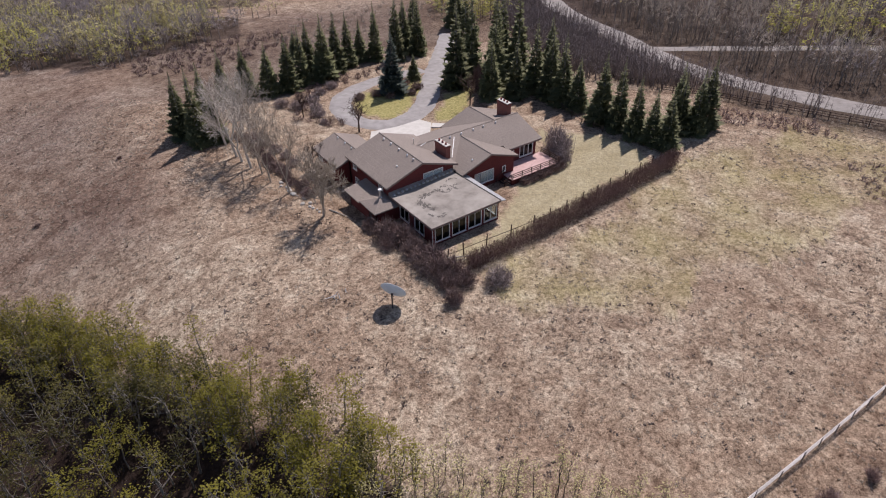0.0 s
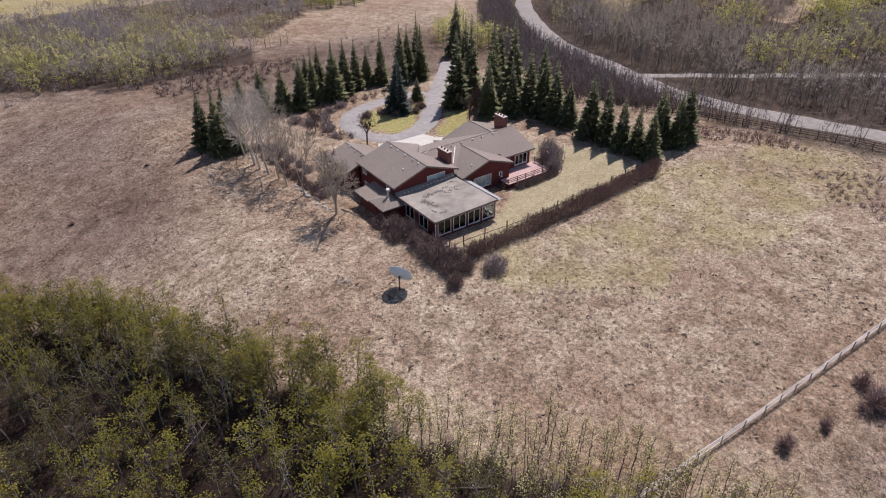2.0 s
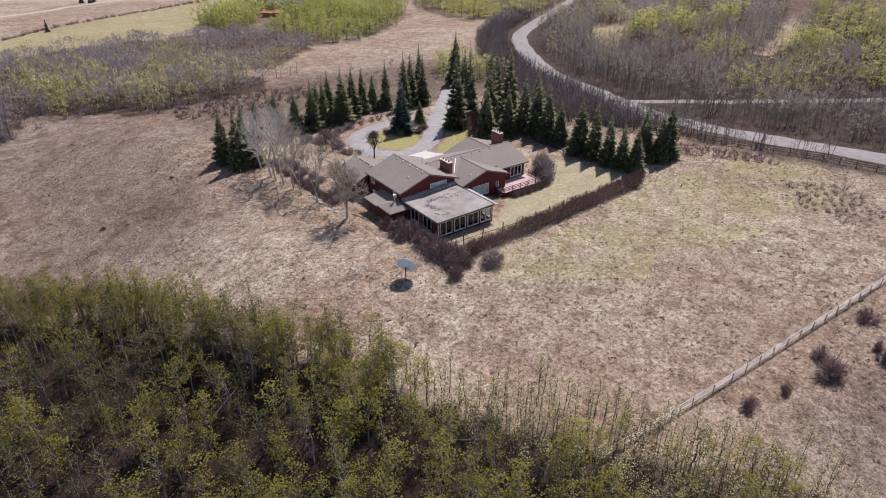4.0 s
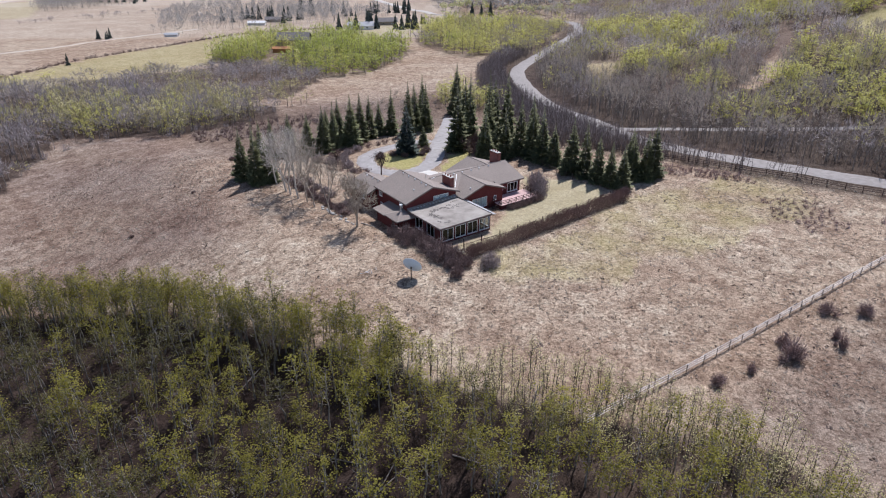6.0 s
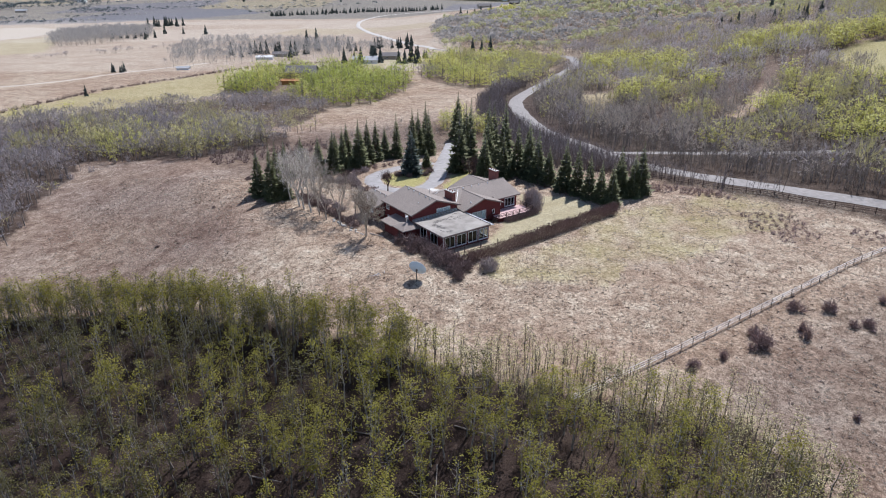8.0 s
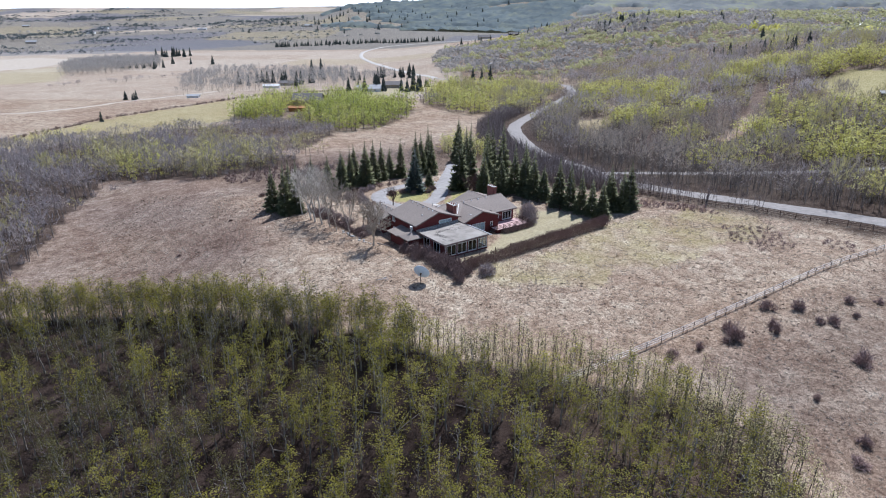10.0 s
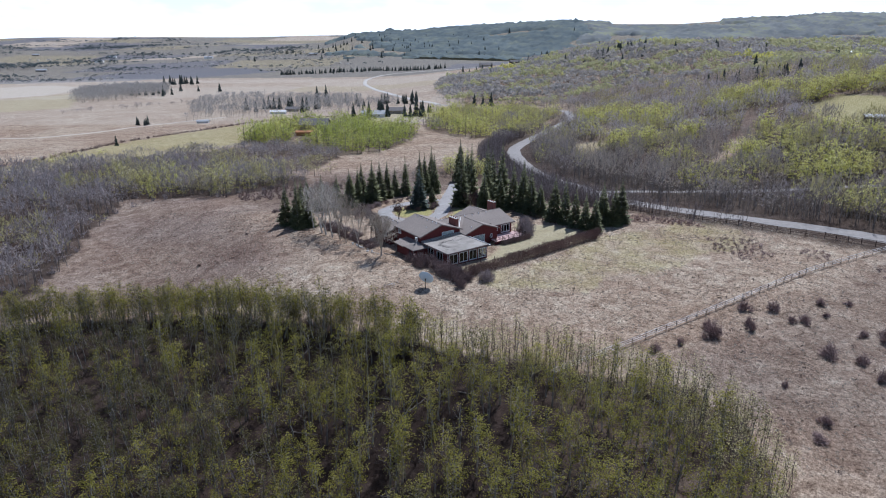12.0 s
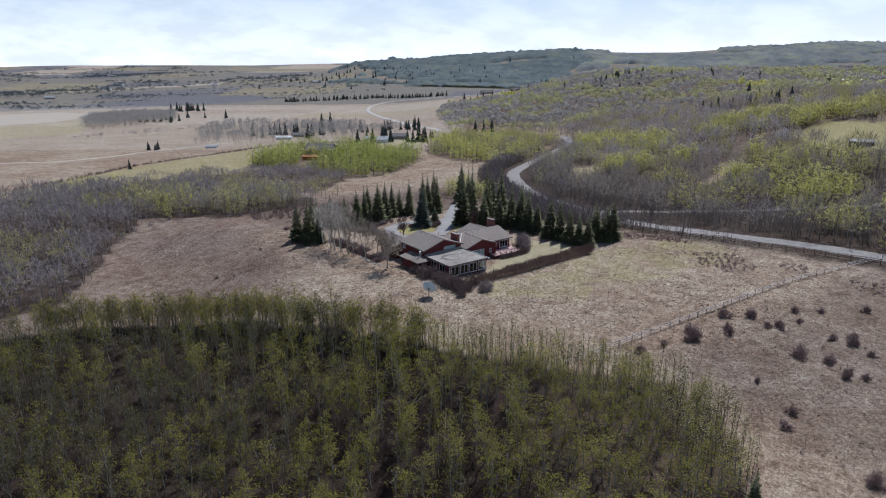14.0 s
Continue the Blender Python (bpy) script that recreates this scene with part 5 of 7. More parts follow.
def wild_bush(seed):
    """A leafless pasture bush: a few uneven clumps of upright, spreading twigs from one root, with gaps between them."""
    t = Twigs(seed)
    g = t.rng
    for c in range(4):
        w, a = c * 1.9 + g.rand(), (0.0, 0.38, 0.5, 0.6)[c]
        cx, cy, r, h = math.cos(w) * a, math.sin(w) * a, (0.6, 0.5, 0.42, 0.36)[c], (1.05, 0.8, 0.6, 0.45)[c] * g.uniform(0.8, 1.15)
        for k in range((150, 110, 80, 60)[c]):
            q, el = g.rand() * 6.28, math.acos(g.uniform(0.1, 1.0))
            s = g.uniform(0.55, 1.1)
            b = np.array([cx * 0.7 + g.normal(0, 0.06), cy * 0.7 + g.normal(0, 0.06), -0.05])
            e = np.array([cx + math.cos(q) * math.sin(el) * r * s, cy + math.sin(q) * math.sin(el) * r * s, math.cos(el) * h * s + 0.1 * h])
            mid = b * 0.5 + e * 0.5 + np.array([0, 0, 0.08 * h])
            t.blade(b, mid, 0.03, 1)
            t.blade(mid, e, 0.024, 1)
            for _ in range(2):
                p = mid + (e - mid) * g.uniform(0.2, 1.0)
                t.blade(p, p + (e - b) * 0.18 + g.normal(0, 0.09, 3), 0.02, 1)
    return t.arrays()


def wood_tree(seed, h=8.0, twigs=34, leaves=60, wide=1.6, w=0.16, leaf=0.5, low=0.46):
    """A tree of a wood seen from afar: a thin stem under a domed crown, of upswept twig sprays or of leaf tufts that face outwards."""
    t = Twigs(seed)
    g = t.rng
    top = np.array([g.normal(0, 0.25), g.normal(0, 0.25), h])
    t.stem((0, 0, -0.3), top * 0.5, 0.10, 0.07, 0, 3)
    t.stem(top * 0.5, top * 0.96, 0.07, 0.012, 0, 3)
    tufts = []
    for k in range(11):
        f = low + (0.98 - low) * (k + g.rand()) / 11
        r = wide * math.sin(math.pi * min(max((f - low + 0.16) / (1.26 - low), 0.05), 0.95)) ** 0.7 * g.uniform(0.5, 1.05)
        a = k * 2.4 + g.normal(0, 0.3)
        e = top * f + np.array([math.cos(a) * r, math.sin(a) * r, 0])
        if k % 2:
            t.blade(top * (f - 0.16), e, 0.08, 0)
        tufts.append(e)
    heart = top * (0.35 + 0.6 * low)
    for k in range(twigs):
        e = tufts[k % 11]
        p = e + g.normal(0, 0.26, 3)
        d = (p - heart) * 0.24 + g.normal(0, 0.2, 3) + (0, 0, 0.26)
        t.blade(p - d * 0.5, p + d, w * g.uniform(0.6, 1.3), 1)
    for k in range(leaves):
        e = tufts[k % 11]
        p = e + g.normal(0, 0.36, 3) * (1, 1, 0.8)
        d = (p - e) + (e - heart) * 0.35 + (0, 0, 0.45)
        t.scale(p, d, leaf * g.uniform(0.6, 1.3), 1)
    return t.arrays()


def canopy(name, step, u0, u1, r0, r1, mat, label, keep):
    """The closed roof of a far wood as an uneven sheet of crowns, between two distances and two bearings."""
    U = np.arange(u0, u1, step)
    R = np.arange(r0, r1, step / (0.5 * (u0 + u1)))
    uu, rr = np.meshgrid(U, R, indexing="ij")
    uu = uu + RNG.uniform(-0.4, 0.4, uu.shape) * step
    vv = rr * (uu + 137) + RNG.uniform(-0.4, 0.4, uu.shape) * step
    x, y = uu * FX + vv * FY, uu * FY - vv * FX
    on = keep(uu, vv, rr)
    z = land(x, y) + np.where(on, 7.0 + RNG.normal(0, 2.5, uu.shape) + RNG.rand(*uu.shape) ** 6 * 6, -3.0)
    n, m = uu.shape
    i, j = np.meshgrid(np.arange(n - 1), np.arange(m - 1), indexing="ij")
    some = (on[:-1, :-1] | on[1:, :-1] | on[1:, 1:] | on[:-1, 1:])
    a = (i * m + j)[some]
    Q = np.stack([a, a + 1, a + m + 1, a + m], 1)
    me = quad_mesh(name, np.stack([x.ravel(), y.ravel(), z.ravel()], 1), Q, np.zeros(len(Q), int), [mat])
    return tagged(new(name, me), label, "wood", kind="stuff")


def dark_cone(seed):
    """A far conifer."""
    t = Twigs(seed)
    g = t.rng
    for k in range(26):
        f = k / 26
        w = k * 2.4
        r = 2.0 * (1 - f) + 0.15
        p = np.array([0, 0, 0.4 + f * 9.4])
        e = p + np.array([math.cos(w) * r, math.sin(w) * r, -0.35 * r])
        t.blade(e, p + np.array([0, 0, 0.9]), 1.6 * (1 - f) + 0.3, 1)
        t.blade(p + np.array([math.cos(w + 1.6) * r * 0.8, math.sin(w + 1.6) * r * 0.8, -0.3 * r]), p + np.array([0, 0, 1.0]), 1.5 * (1 - f) + 0.3, 1)
    return t.arrays()


def split_mesh(name, arrays, which, mats):
    """The stems (0) or the leaves (1) of a plant as a mesh of their own."""
    V, Q, M = arrays
    keep = (M > 0) == bool(which)
    Q = Q[keep]
    used, inv = np.unique(Q.ravel(), return_inverse=True)
    return quad_mesh(name, V[used], inv.reshape(-1, 4), np.zeros(len(Q), int), mats)


def tree_things(name, arrays_list, places, bark, leaf, label, category, group, parts=("trunk", "crown")):
    """Trees one by one: places are rows of kind, x, y, scale across, height scale, turn."""
    kinds = []
    for a in arrays_list:
        kinds.append((split_mesh(parts[0], a, 0, [bark]), split_mesh(parts[1], a, 1, [leaf]) if (a[2] > 0).any() else None))
    for k, x, y, s, h, w in places:
        z = float(land(x, y))
        ob = new(name)
        ob.empty_display_size = 0.3
        ob.matrix_basis = Matrix.Translation((x, y, z)) @ Matrix.Rotation(w, 4, "Z") @ Matrix.Diagonal((s, s, h, 1))
        tagged(ob, label, category, group)
        for nm, me in zip(parts, kinds[int(k)]):
            if me:
                c = new(nm, me)
                c.parent = ob


def grid_places(poly, step, rng, keep=None, jitter=0.45):
    """Uneven places in a polygon, about one for each step by step."""
    p = np.array(poly, float)
    x0, y0 = p.min(0)
    x1, y1 = p.max(0)
    X, Y = np.meshgrid(np.arange(x0, x1, step), np.arange(y0, y1, step))
    X = X.ravel() + rng.uniform(-jitter, jitter, X.size) * step
    Y = Y.ravel() + rng.uniform(-jitter, jitter, Y.size) * step
    a = min(step, 5.0) if step > 2.2 else 0.0
    ok = inside(X + a * wobble(X, Y, 4.1) + a * 0.6 * wobble(Y, X, 1.7), Y + a * wobble(Y, X, 4.7), poly)
    if keep is not None:
        ok &= keep(X, Y)
    return X[ok], Y[ok]


def near_line(X, Y, line, d):
    """Which points lie nearer than d to a line of points."""
    L = arc_points(line, 4.0)
    out = np.zeros(len(X), bool)
    for p in L:
        out |= (X - p[0]) ** 2 + (Y - p[1]) ** 2 < d * d
    return out


RNG = np.random.RandomState(11)

# the aspen wood in front: the trees along its edge and middle one by one, the rest together
ASPENS = [aspen(100 + k, h=9.0 + 0.35 * (k % 3), leaves=(430, 350, 300, 460, 390, 110)[k], wide=(1.4, 1.25, 1.05, 1.6, 1.35, 1.15)[k]) for k in range(6)]
SAPLINGS = [aspen(140 + k, h=7.5, leaves=110, wide=0.8, girth=0.05) for k in range(3)]
ax, ay = grid_places(WOOD_FRONT, 2.6, RNG, jitter=0.6)
gap = wobble(ax, ay, 4.3) * 0.5 + 0.5
keep = RNG.rand(len(ax)) < (0.62 + 0.6 * gap) * (1 - 0.4 * (~inside(ax + 6.5, ay + 3.5, WOOD_FRONT)) * sm(-8, 4, ax * FY - ay * FX))
ax, ay = ax[keep], ay[keep]
edge = ~inside(ax + 3, ay + 3, WOOD_FRONT) | ~inside(ax + 5, ay - 1, WOOD_FRONT)
fav = (ax > -58) & (ay > -62)
order = np.argsort(np.where(fav, 0, 1) + RNG.rand(len(ax)) * 0.6)
singles, rest = order[:300], order[300:]
tone = wobble(ax, ay, 7.0) * 0.8 + np.clip((ax * FY - ay * FX + 28) / 40, -0.35, 0.6)


def aspen_row(i):
    return (RNG.randint(6), ax[i], ay[i], RNG.uniform(0.8, 1.3), RNG.uniform(0.62, 1.02) * (0.82 if edge[i] else 1), RNG.rand() * 6.28)


kinds = {0: [], 1: [], 2: []}
for i in singles:
    k = 2 if RNG.rand() < 0.05 + 0.22 * sm(-15, 22, ax[i] * FY - ay[i] * FX) else int(tone[i] + RNG.normal(0, 0.45) < -0.12)
    kinds[k].append(aspen_row(i))
tree_things("aspen_tree", ASPENS, kinds[0], M_BARK, M_LEAF, "slim grey-barked aspen with sparse yellow-green spring leaves", "tree", "aspens of the foreground wood")
tree_things("aspen_tree", ASPENS, kinds[1], M_BARK, M_LEAFDARK, "slim dark aspen with dull olive spring buds", "tree", "aspens of the foreground wood")
tree_things("aspen_tree", ASPENS, kinds[2], M_SAPLING, M_LEAF, "pale-barked aspen with thin yellow-green buds", "tree", "aspens of the foreground wood")
rows = []
for i in rest:
    k, x, y, s, h, w = aspen_row(i)
    rows.append((k, x, y, float(land(x, y)), s, h, w, int(tone[i] + RNG.normal(0, 0.45) < -0.12)))
for p in arc_points([(-77, 36), (-64, 31), (-49, 21.5), (-40.5, 12.5), (-35.5, 3), (-30.5, -6), (-26, -15), (-22, -24)], 0.34):
    x, y = p[0] + RNG.normal(-1.0, 1.7), p[1] + RNG.normal(-1.0, 1.7)
    rows.append(((0, 1, 3, 4)[RNG.randint(4)], x, y, float(land(x, y)), RNG.uniform(0.8, 1.2), RNG.uniform(0.55, 0.88), RNG.rand() * 6.28, int(RNG.rand() < 0.25)))
scatter("aspen_wood", ASPENS, rows, [M_BARK, M_LEAF, M_LEAFDARK], "dense young aspen wood budding yellow-green", "wood")
# thin leafless saplings along the wood's edge
ex, ey = grid_places([(-24, -21), (-15, -29), (-6, -39), (0, -49), (4, -57), (3, -66), (-6, -77), (-16, -80), (-8, -60), (-18, -40), (-28, -22)], 1.5, RNG)
scatter("sapling_thicket", SAPLINGS, [(RNG.randint(3), x, y, float(land(x, y)), 0.8, RNG.uniform(0.55, 0.9), RNG.rand() * 6.28, 0) for x, y in zip(ex, ey)],
        [M_SAPSTEM, M_LEAFDULL], "thin aspen saplings at the edge of the wood", "thicket")
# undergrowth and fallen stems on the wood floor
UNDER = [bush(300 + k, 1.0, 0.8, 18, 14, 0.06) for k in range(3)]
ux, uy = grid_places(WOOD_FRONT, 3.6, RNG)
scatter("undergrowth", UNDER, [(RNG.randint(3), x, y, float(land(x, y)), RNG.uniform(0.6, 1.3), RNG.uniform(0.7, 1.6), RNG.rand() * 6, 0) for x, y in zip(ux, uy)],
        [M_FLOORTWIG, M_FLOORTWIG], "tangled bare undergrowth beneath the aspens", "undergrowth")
for k in range(11):
    x, y = -60 + 45 * RNG.rand(), -50 + 45 * RNG.rand()
    if inside([x], [y], WOOD_FRONT)[0]:
        w = RNG.rand() * 6.28
        ln = RNG.uniform(4, 7)
        bm = bmesh.new()
        z0 = float(land(x, y))
        x1, y1 = x + ln * math.cos(w), y + ln * math.sin(w)
        z1 = float(land(x1, y1))
        tube(bm, (0, 0, 0.12), (x1 - x, y1 - y, z1 - z0 + 0.3), 0.08, 0.04, 6)
        me = bpy.data.meshes.new("fallen_log")
        bm.to_mesh(me)
        bm.free()
        me.materials.append(M_WOODSTEM)
        ob = tagged(new("fallen_log", me), "fallen grey aspen trunk on the wood floor", "log", "fallen logs")
        ob.location = (x, y, z0)

# spruces round the house
SPRUCES = [spruce(20 + k, 10.0, 2.15 + 0.2 * (k % 3)) for k in range(5)]
SPRUCE_ROW = [(17, 78, 6.4), (15, 66.5, 10.2), (16.5, 62.5, 11.2), (21, 66, 10.8), (25, 68.5, 10.1), (29, 70.5, 8.2), (32, 69, 10.9), (35.5, 66, 12.2), (40, 70, 11.2), (44, 72, 12.8), (41.5, 66.5, 11.6), (-4, 63, 8.4), (0, 62, 8.8), (4, 60.5, 8.6), (8, 60.5, 9.6), (11.5, 62, 10.2),
              (-15.6, 49.6, 9.6), (-14.2, 45.4, 11.2), (-11.6, 48.6, 10.4), (-11.4, 45.0, 7.0)]
SPRUCE_EAST = [(34.6, 42.5, 14.9), (36, 33.6, 10.3), (39.8, 31, 10.4), (41, 46, 15.8), (43, 41, 16.3), (47, 39, 16.2), (44.6, 31.2, 12.1), (44.8, 27.2, 11.3), (44.4, 23.6, 11.4), (44.6, 20, 8.3), (64, 83, 13.5), (47, 56, 13.5), (50.5, 48, 14.2),
               (50.5, 33.5, 11.5), (39.6, 37, 12.6)]
SPRUCE_FIELD = [(43, 13, 10.7), (43.2, 9.4, 10.6), (43, 5.6, 9.1), (43.4, 2.6, 8.2), (44, 0.0, 8.1), (50, 2.6, 8.8), (51.6, 4.4, 9.7), (52.2, 1.0, 9.2), (54.8, 1.2, 10.6)]
for rows, grp in ((SPRUCE_ROW, "spruces of the windbreak"), (SPRUCE_EAST, "spruces behind the house"), (SPRUCE_FIELD, "spruces by the hedge")):
    tree_things("spruce_tree", SPRUCES, [(RNG.randint(5), x, y, RNG.uniform(0.9, 1.1) * (0.67 + 0.05 * h) * {"spruces behind the house": 1.08, "spruces of the windbreak": 1.0, "spruces by the hedge": 1.0}[grp], h / 8.7, RNG.rand() * 6.28) for x, y, h in rows],
                M_BARK, M_NEEDLE, "dark green pointed spruce with drooping boughs", "tree", grp)
tree_things("spruce_tree", [spruce(51, 10, 2.7)], [(0, 23.0, 46.8, 1.3, 1.22, 1.0)], M_BARK, M_NEEDLEBLUE, "broad blue-green spruce on the driveway island", "tree", "spruces of the windbreak")
tree_things("spruce_tree", [spruce(52, 10, 3.0)], [(0, 31, 52, 0.62, 0.55, 0.3)], M_BARK, M_NEEDLE, "small rounded dark green spruce on the island", "tree", "spruces of the windbreak")
tree_things("spruce_tree", [SPRUCES[1]], [(0, -19.6, -83.2, 1.05, 1.0, 0.0)], M_BARK, M_NEEDLE, "lone dark green spruce at the edge of the aspen wood", "tree", "spruces of the windbreak")

# leafless poplars beside the house
POPLARS = [bare_tree(60 + k, 12.5, 0.5, 4, 0.19, 0, 0.0115, 0.14, 3, (-0.15, 0.11)) for k in range(3)]
tree_things("poplar_tree", POPLARS, [(k % 3, x, y, s, h / 12.5, 0.3 * (k % 3 - 1)) for k, (x, y, s, h) in enumerate(
    [(-11, 43, 1.0, 12.0), (-11, 38, 1.25, 13.6), (-11, 35.8, 1.1, 13.2), (-10.6, 33, 1.2, 13.0), (-6.5, 47, 1.0, 11)])],
    M_PALEBARK, M_TWIG, "leafless pale grey poplar beside the house", "tree", "poplars beside the house")
tree_things("poplar_tree", POPLARS[1:], [(k % 2, x, y, s, h / 12.5, 0.3 * (k - 1)) for k, (x, y, s, h) in enumerate(
    [(-10, 30.2, 0.9, 12.6), (-10, 27.0, 0.75, 11.8), (-9, 22.6, 0.8, 11.3)])],
    M_TWIGTAN, M_TWIG, "leafless brown-barked poplar beside the house", "tree", "poplars beside the house")
tree_things("bare_tree", [bare_tree(76, 10.0, 0.46, 4, 0.17, 0, 0.02, 0.12, 5)], [(0, -7.9, 14.3, 1.2, 1.08, 0.8)], M_TWIGTAN, M_TWIG, "tall broad leafless tree beside the entry", "tree", "poplars beside the house")
YARDTREES = [bare_tree(70 + k, 6.5, 0.62, 3, 0.14, 0, 0.012, 0.3, 5) for k in range(2)]
tree_things("bare_tree", YARDTREES, [(0, 8.6, 34.2, 1.25, 0.95, 0.5), (1, 30, 32, 1.0, 1.15, 0.2), (1, -3.5, 27, 0.7, 0.8, 2.0), (0, 4, 46, 0.8, 0.75, 1.0)],
            M_DARKWOOD, M_TWIG, "small leafless garden tree with dark branches", "tree", "garden trees")

# shrubs and bushes
BUSHES = [bush(80 + k, 1.0, 1.0, 420, 620, 0.03) for k in range(4)]


WILD = [wild_bush(90 + k) for k in range(4)]


def shrubs(rows, mat, label, group, name="shrub"):
    meshes = [quad_mesh(name, V, Q, np.zeros(len(Q), int), [mat]) for V, Q, M in (WILD if name == "bush" else BUSHES)]
    for k, (x, y, r, h) in enumerate(rows):
        ob = new(name, meshes[k % 4])
        ob.matrix_basis = Matrix.Translation((x, y, float(land(x, y)))) @ Matrix.Rotation(k * 1.3, 4, "Z") @ Matrix.Diagonal((r, r * (0.9 + 0.05 * (k % 4)), h, 1))
        tagged(ob, label, "shrub", group)


shrubs([(-3.7, 5.2, 2.1, 2.4), (-2.4, 3.0, 2.0, 2.4), (-2.6, 0.2, 1.9, 2.0), (-2.4, -2.6, 2.4, 2.6), (-2.9, -4.6, 2.0, 2.3), (-1.3, -6.0, 2.0, 2.3), (-3.0, -7.2, 1.5, 1.8), (-0.9, -8.0, 1.4, 1.7), (-4.3, 8.0, 1.4, 1.6), (-4.6, 3.2, 1.4, 1.5)],
       M_SHRUB, "dense dark brown leafless shrub against the sunroom", "shrubs round the sunroom")
shrubs([(-4.0, -9.9, 1.3, 1.9)], M_SHRUB, "round clipped dark brown shrub in dry grass", "shrubs round the sunroom")
shrubs([(2.2, -10.2, 2.0, 2.1)], M_SHRUBGREY, "round pale grey leafless shrub in dry grass", "shrubs round the sunroom")
shrubs([(29.2, 8.4, 2.5, 3.9), (30.4, 10.4, 2.0, 3.4), (27.9, 6.3, 1.5, 2.2)], M_SHRUBGREY, "tall grey leafless lilac beside the deck", "shrubs by the deck")
shrubs([(19.4, 4.9, 1.0, 1.2), (20.8, 4.8, 0.9, 1.1), (22.2, 4.9, 1.0, 1.2), (23.7, 5.0, 0.9, 1.1), (25.2, 5.1, 1.0, 1.3), (26.6, 5.4, 1.1, 1.4)], M_SHRUB, "low brown leafless shrub along the deck", "shrubs by the deck")
shrubs([(16, 47.5, 1.3, 1.3), (27, 49.5, 1.5, 1.6), (25.5, 44.2, 1.1, 1.1), (28.2, 46.6, 1.3, 1.4), (19.5, 47.5, 1.2, 1.2), (21.2, 45.0, 1.0, 1.0)], M_SHRUB, "rounded brown shrub on the driveway island", "shrubs on the island")
shrubs([(6.5, 45, 1.5, 1.4), (7.4, 48, 1.4, 1.3), (5.0, 50.5, 1.6, 1.5), (8.6, 52, 1.5, 1.4), (3.0, 53.5, 1.5, 1.5), (11.5, 55, 1.4, 1.3), (15, 57, 1.4, 1.3), (5.6, 41, 0.9, 0.9), (-5, 33, 1.2, 1.2), (-5.4, 36, 1.3, 1.2), (-5.8, 39, 1.3, 1.4), (-6.2, 42, 1.3, 1.2), (-5, 30, 1.1, 1.2), (-4.6, 24, 1.1, 1.2), (-5.2, 21, 1.0, 1.2)],
       M_SHRUBGREY, "low grey-brown leafless shrub beside the driveway", "shrubs by the driveway")
shrubs([(7, -47.2, 1.5, 1.6), (12, -48.2, 0.99, 1.3), (18.4, -49.6, 2.4, 2.6), (20.2, -47.6, 1.4, 1.9), (32, -47.2, 1.8, 2), (36, -50.2, 1.7, 2.1), (26, -52, 1.1, 2), (27.4, -50.6, 0.88, 1.6), (36, -56, 1.7, 1.7), (34.4, -54.6, 1.1, 1.3), (45, -54, 1.4, 1.2), (49, -57, 1.1, 0.94),
        (39, -64, 1.4, 1.2), (28, -64, 2.3, 2), (30, -68, 1.5, 1.4), (40, -67, 1.7, 2), (42, -66, 1.3, 1.6), (27, -72, 1.2, 2.3), (38, -71, 1.2, 1), (29, -74, 1.1, 1.1), (6, -73.4, 1.8, 1), (10, -72.2, 1.3, 1.4), (14, -64.5, 0.77, 0.94), (3, -86.5, 1.8, 1.9), (41, -57, 0.99, 1), (48, -70, 1.8, 1.7), (56, -62, 1.5, 1.4), (50, -79, 2, 1.9)],
       M_BUSH, "dark purple-brown leafless pasture bush", "bushes of the pasture", "bush")
shrubs([(-12.2, 66, 1.7, 1.1), (-26, 50, 0.8, 0.5), (-40, 42, 0.8, 0.5)], M_SHRUB, "low dark bush in the open meadow", "bushes of the pasture", "bush")

shrubs([(-8.2 + 0.09 * k + 0.3 * math.sin(k * 2.0), 43 - 2.05 * k, 1.2 + 0.2 * math.sin(k * 1.3), 1.2 + 0.25 * math.sin(k * 2.7)) for k in range(12)], M_SHRUB, "low brown leafless shrub under the poplars", "shrubs under the poplars")
shrubs([(36.9, 38.4, 1.5, 4.8)], M_HEDGE, "tall reddish leafless shrub between the spruces", "shrubs by the driveway")


def build_hedge():
    t = Twigs(90)
    g = t.rng
    line = arc_points([(0.8, -6.2), (12, -5.9), (27, -5.1), (40.8, -4.0)], 0.5)
    for k in range(34000):
        f = g.rand() * (len(line) - 1)
        i = int(f)
        c = line[i] + (line[i + 1] - line[i]) * (f - i)
        hgt = 2.35 + 0.16 * math.sin(f * 0.33) + 0.10 * math.sin(f * 0.9)
        o = np.clip(g.normal(0, 0.55, 2), -0.95, 0.95)
        z = hgt * g.rand() ** 0.75 - 0.15
        x, y = c[0] + o[0], c[1] + o[1]
        p = np.array([x, y, float(np.interp(x, (0, 20, 42), (-0.75, -0.1, -0.1))) + z - 0.1])
        t.blade(p, p + np.array([g.normal(0, 0.13), g.normal(0, 0.13), g.uniform(0.15, 0.45)]), 0.04, 0)
    V, Q, M = t.arrays()
    tagged(new("hedge", quad_mesh("hedge", V, Q, M, [M_HEDGE])), "long clipped russet leafless hedge along the yard", "hedge")


build_hedge()

# row of pale stones under the poplars
ROCKS = []
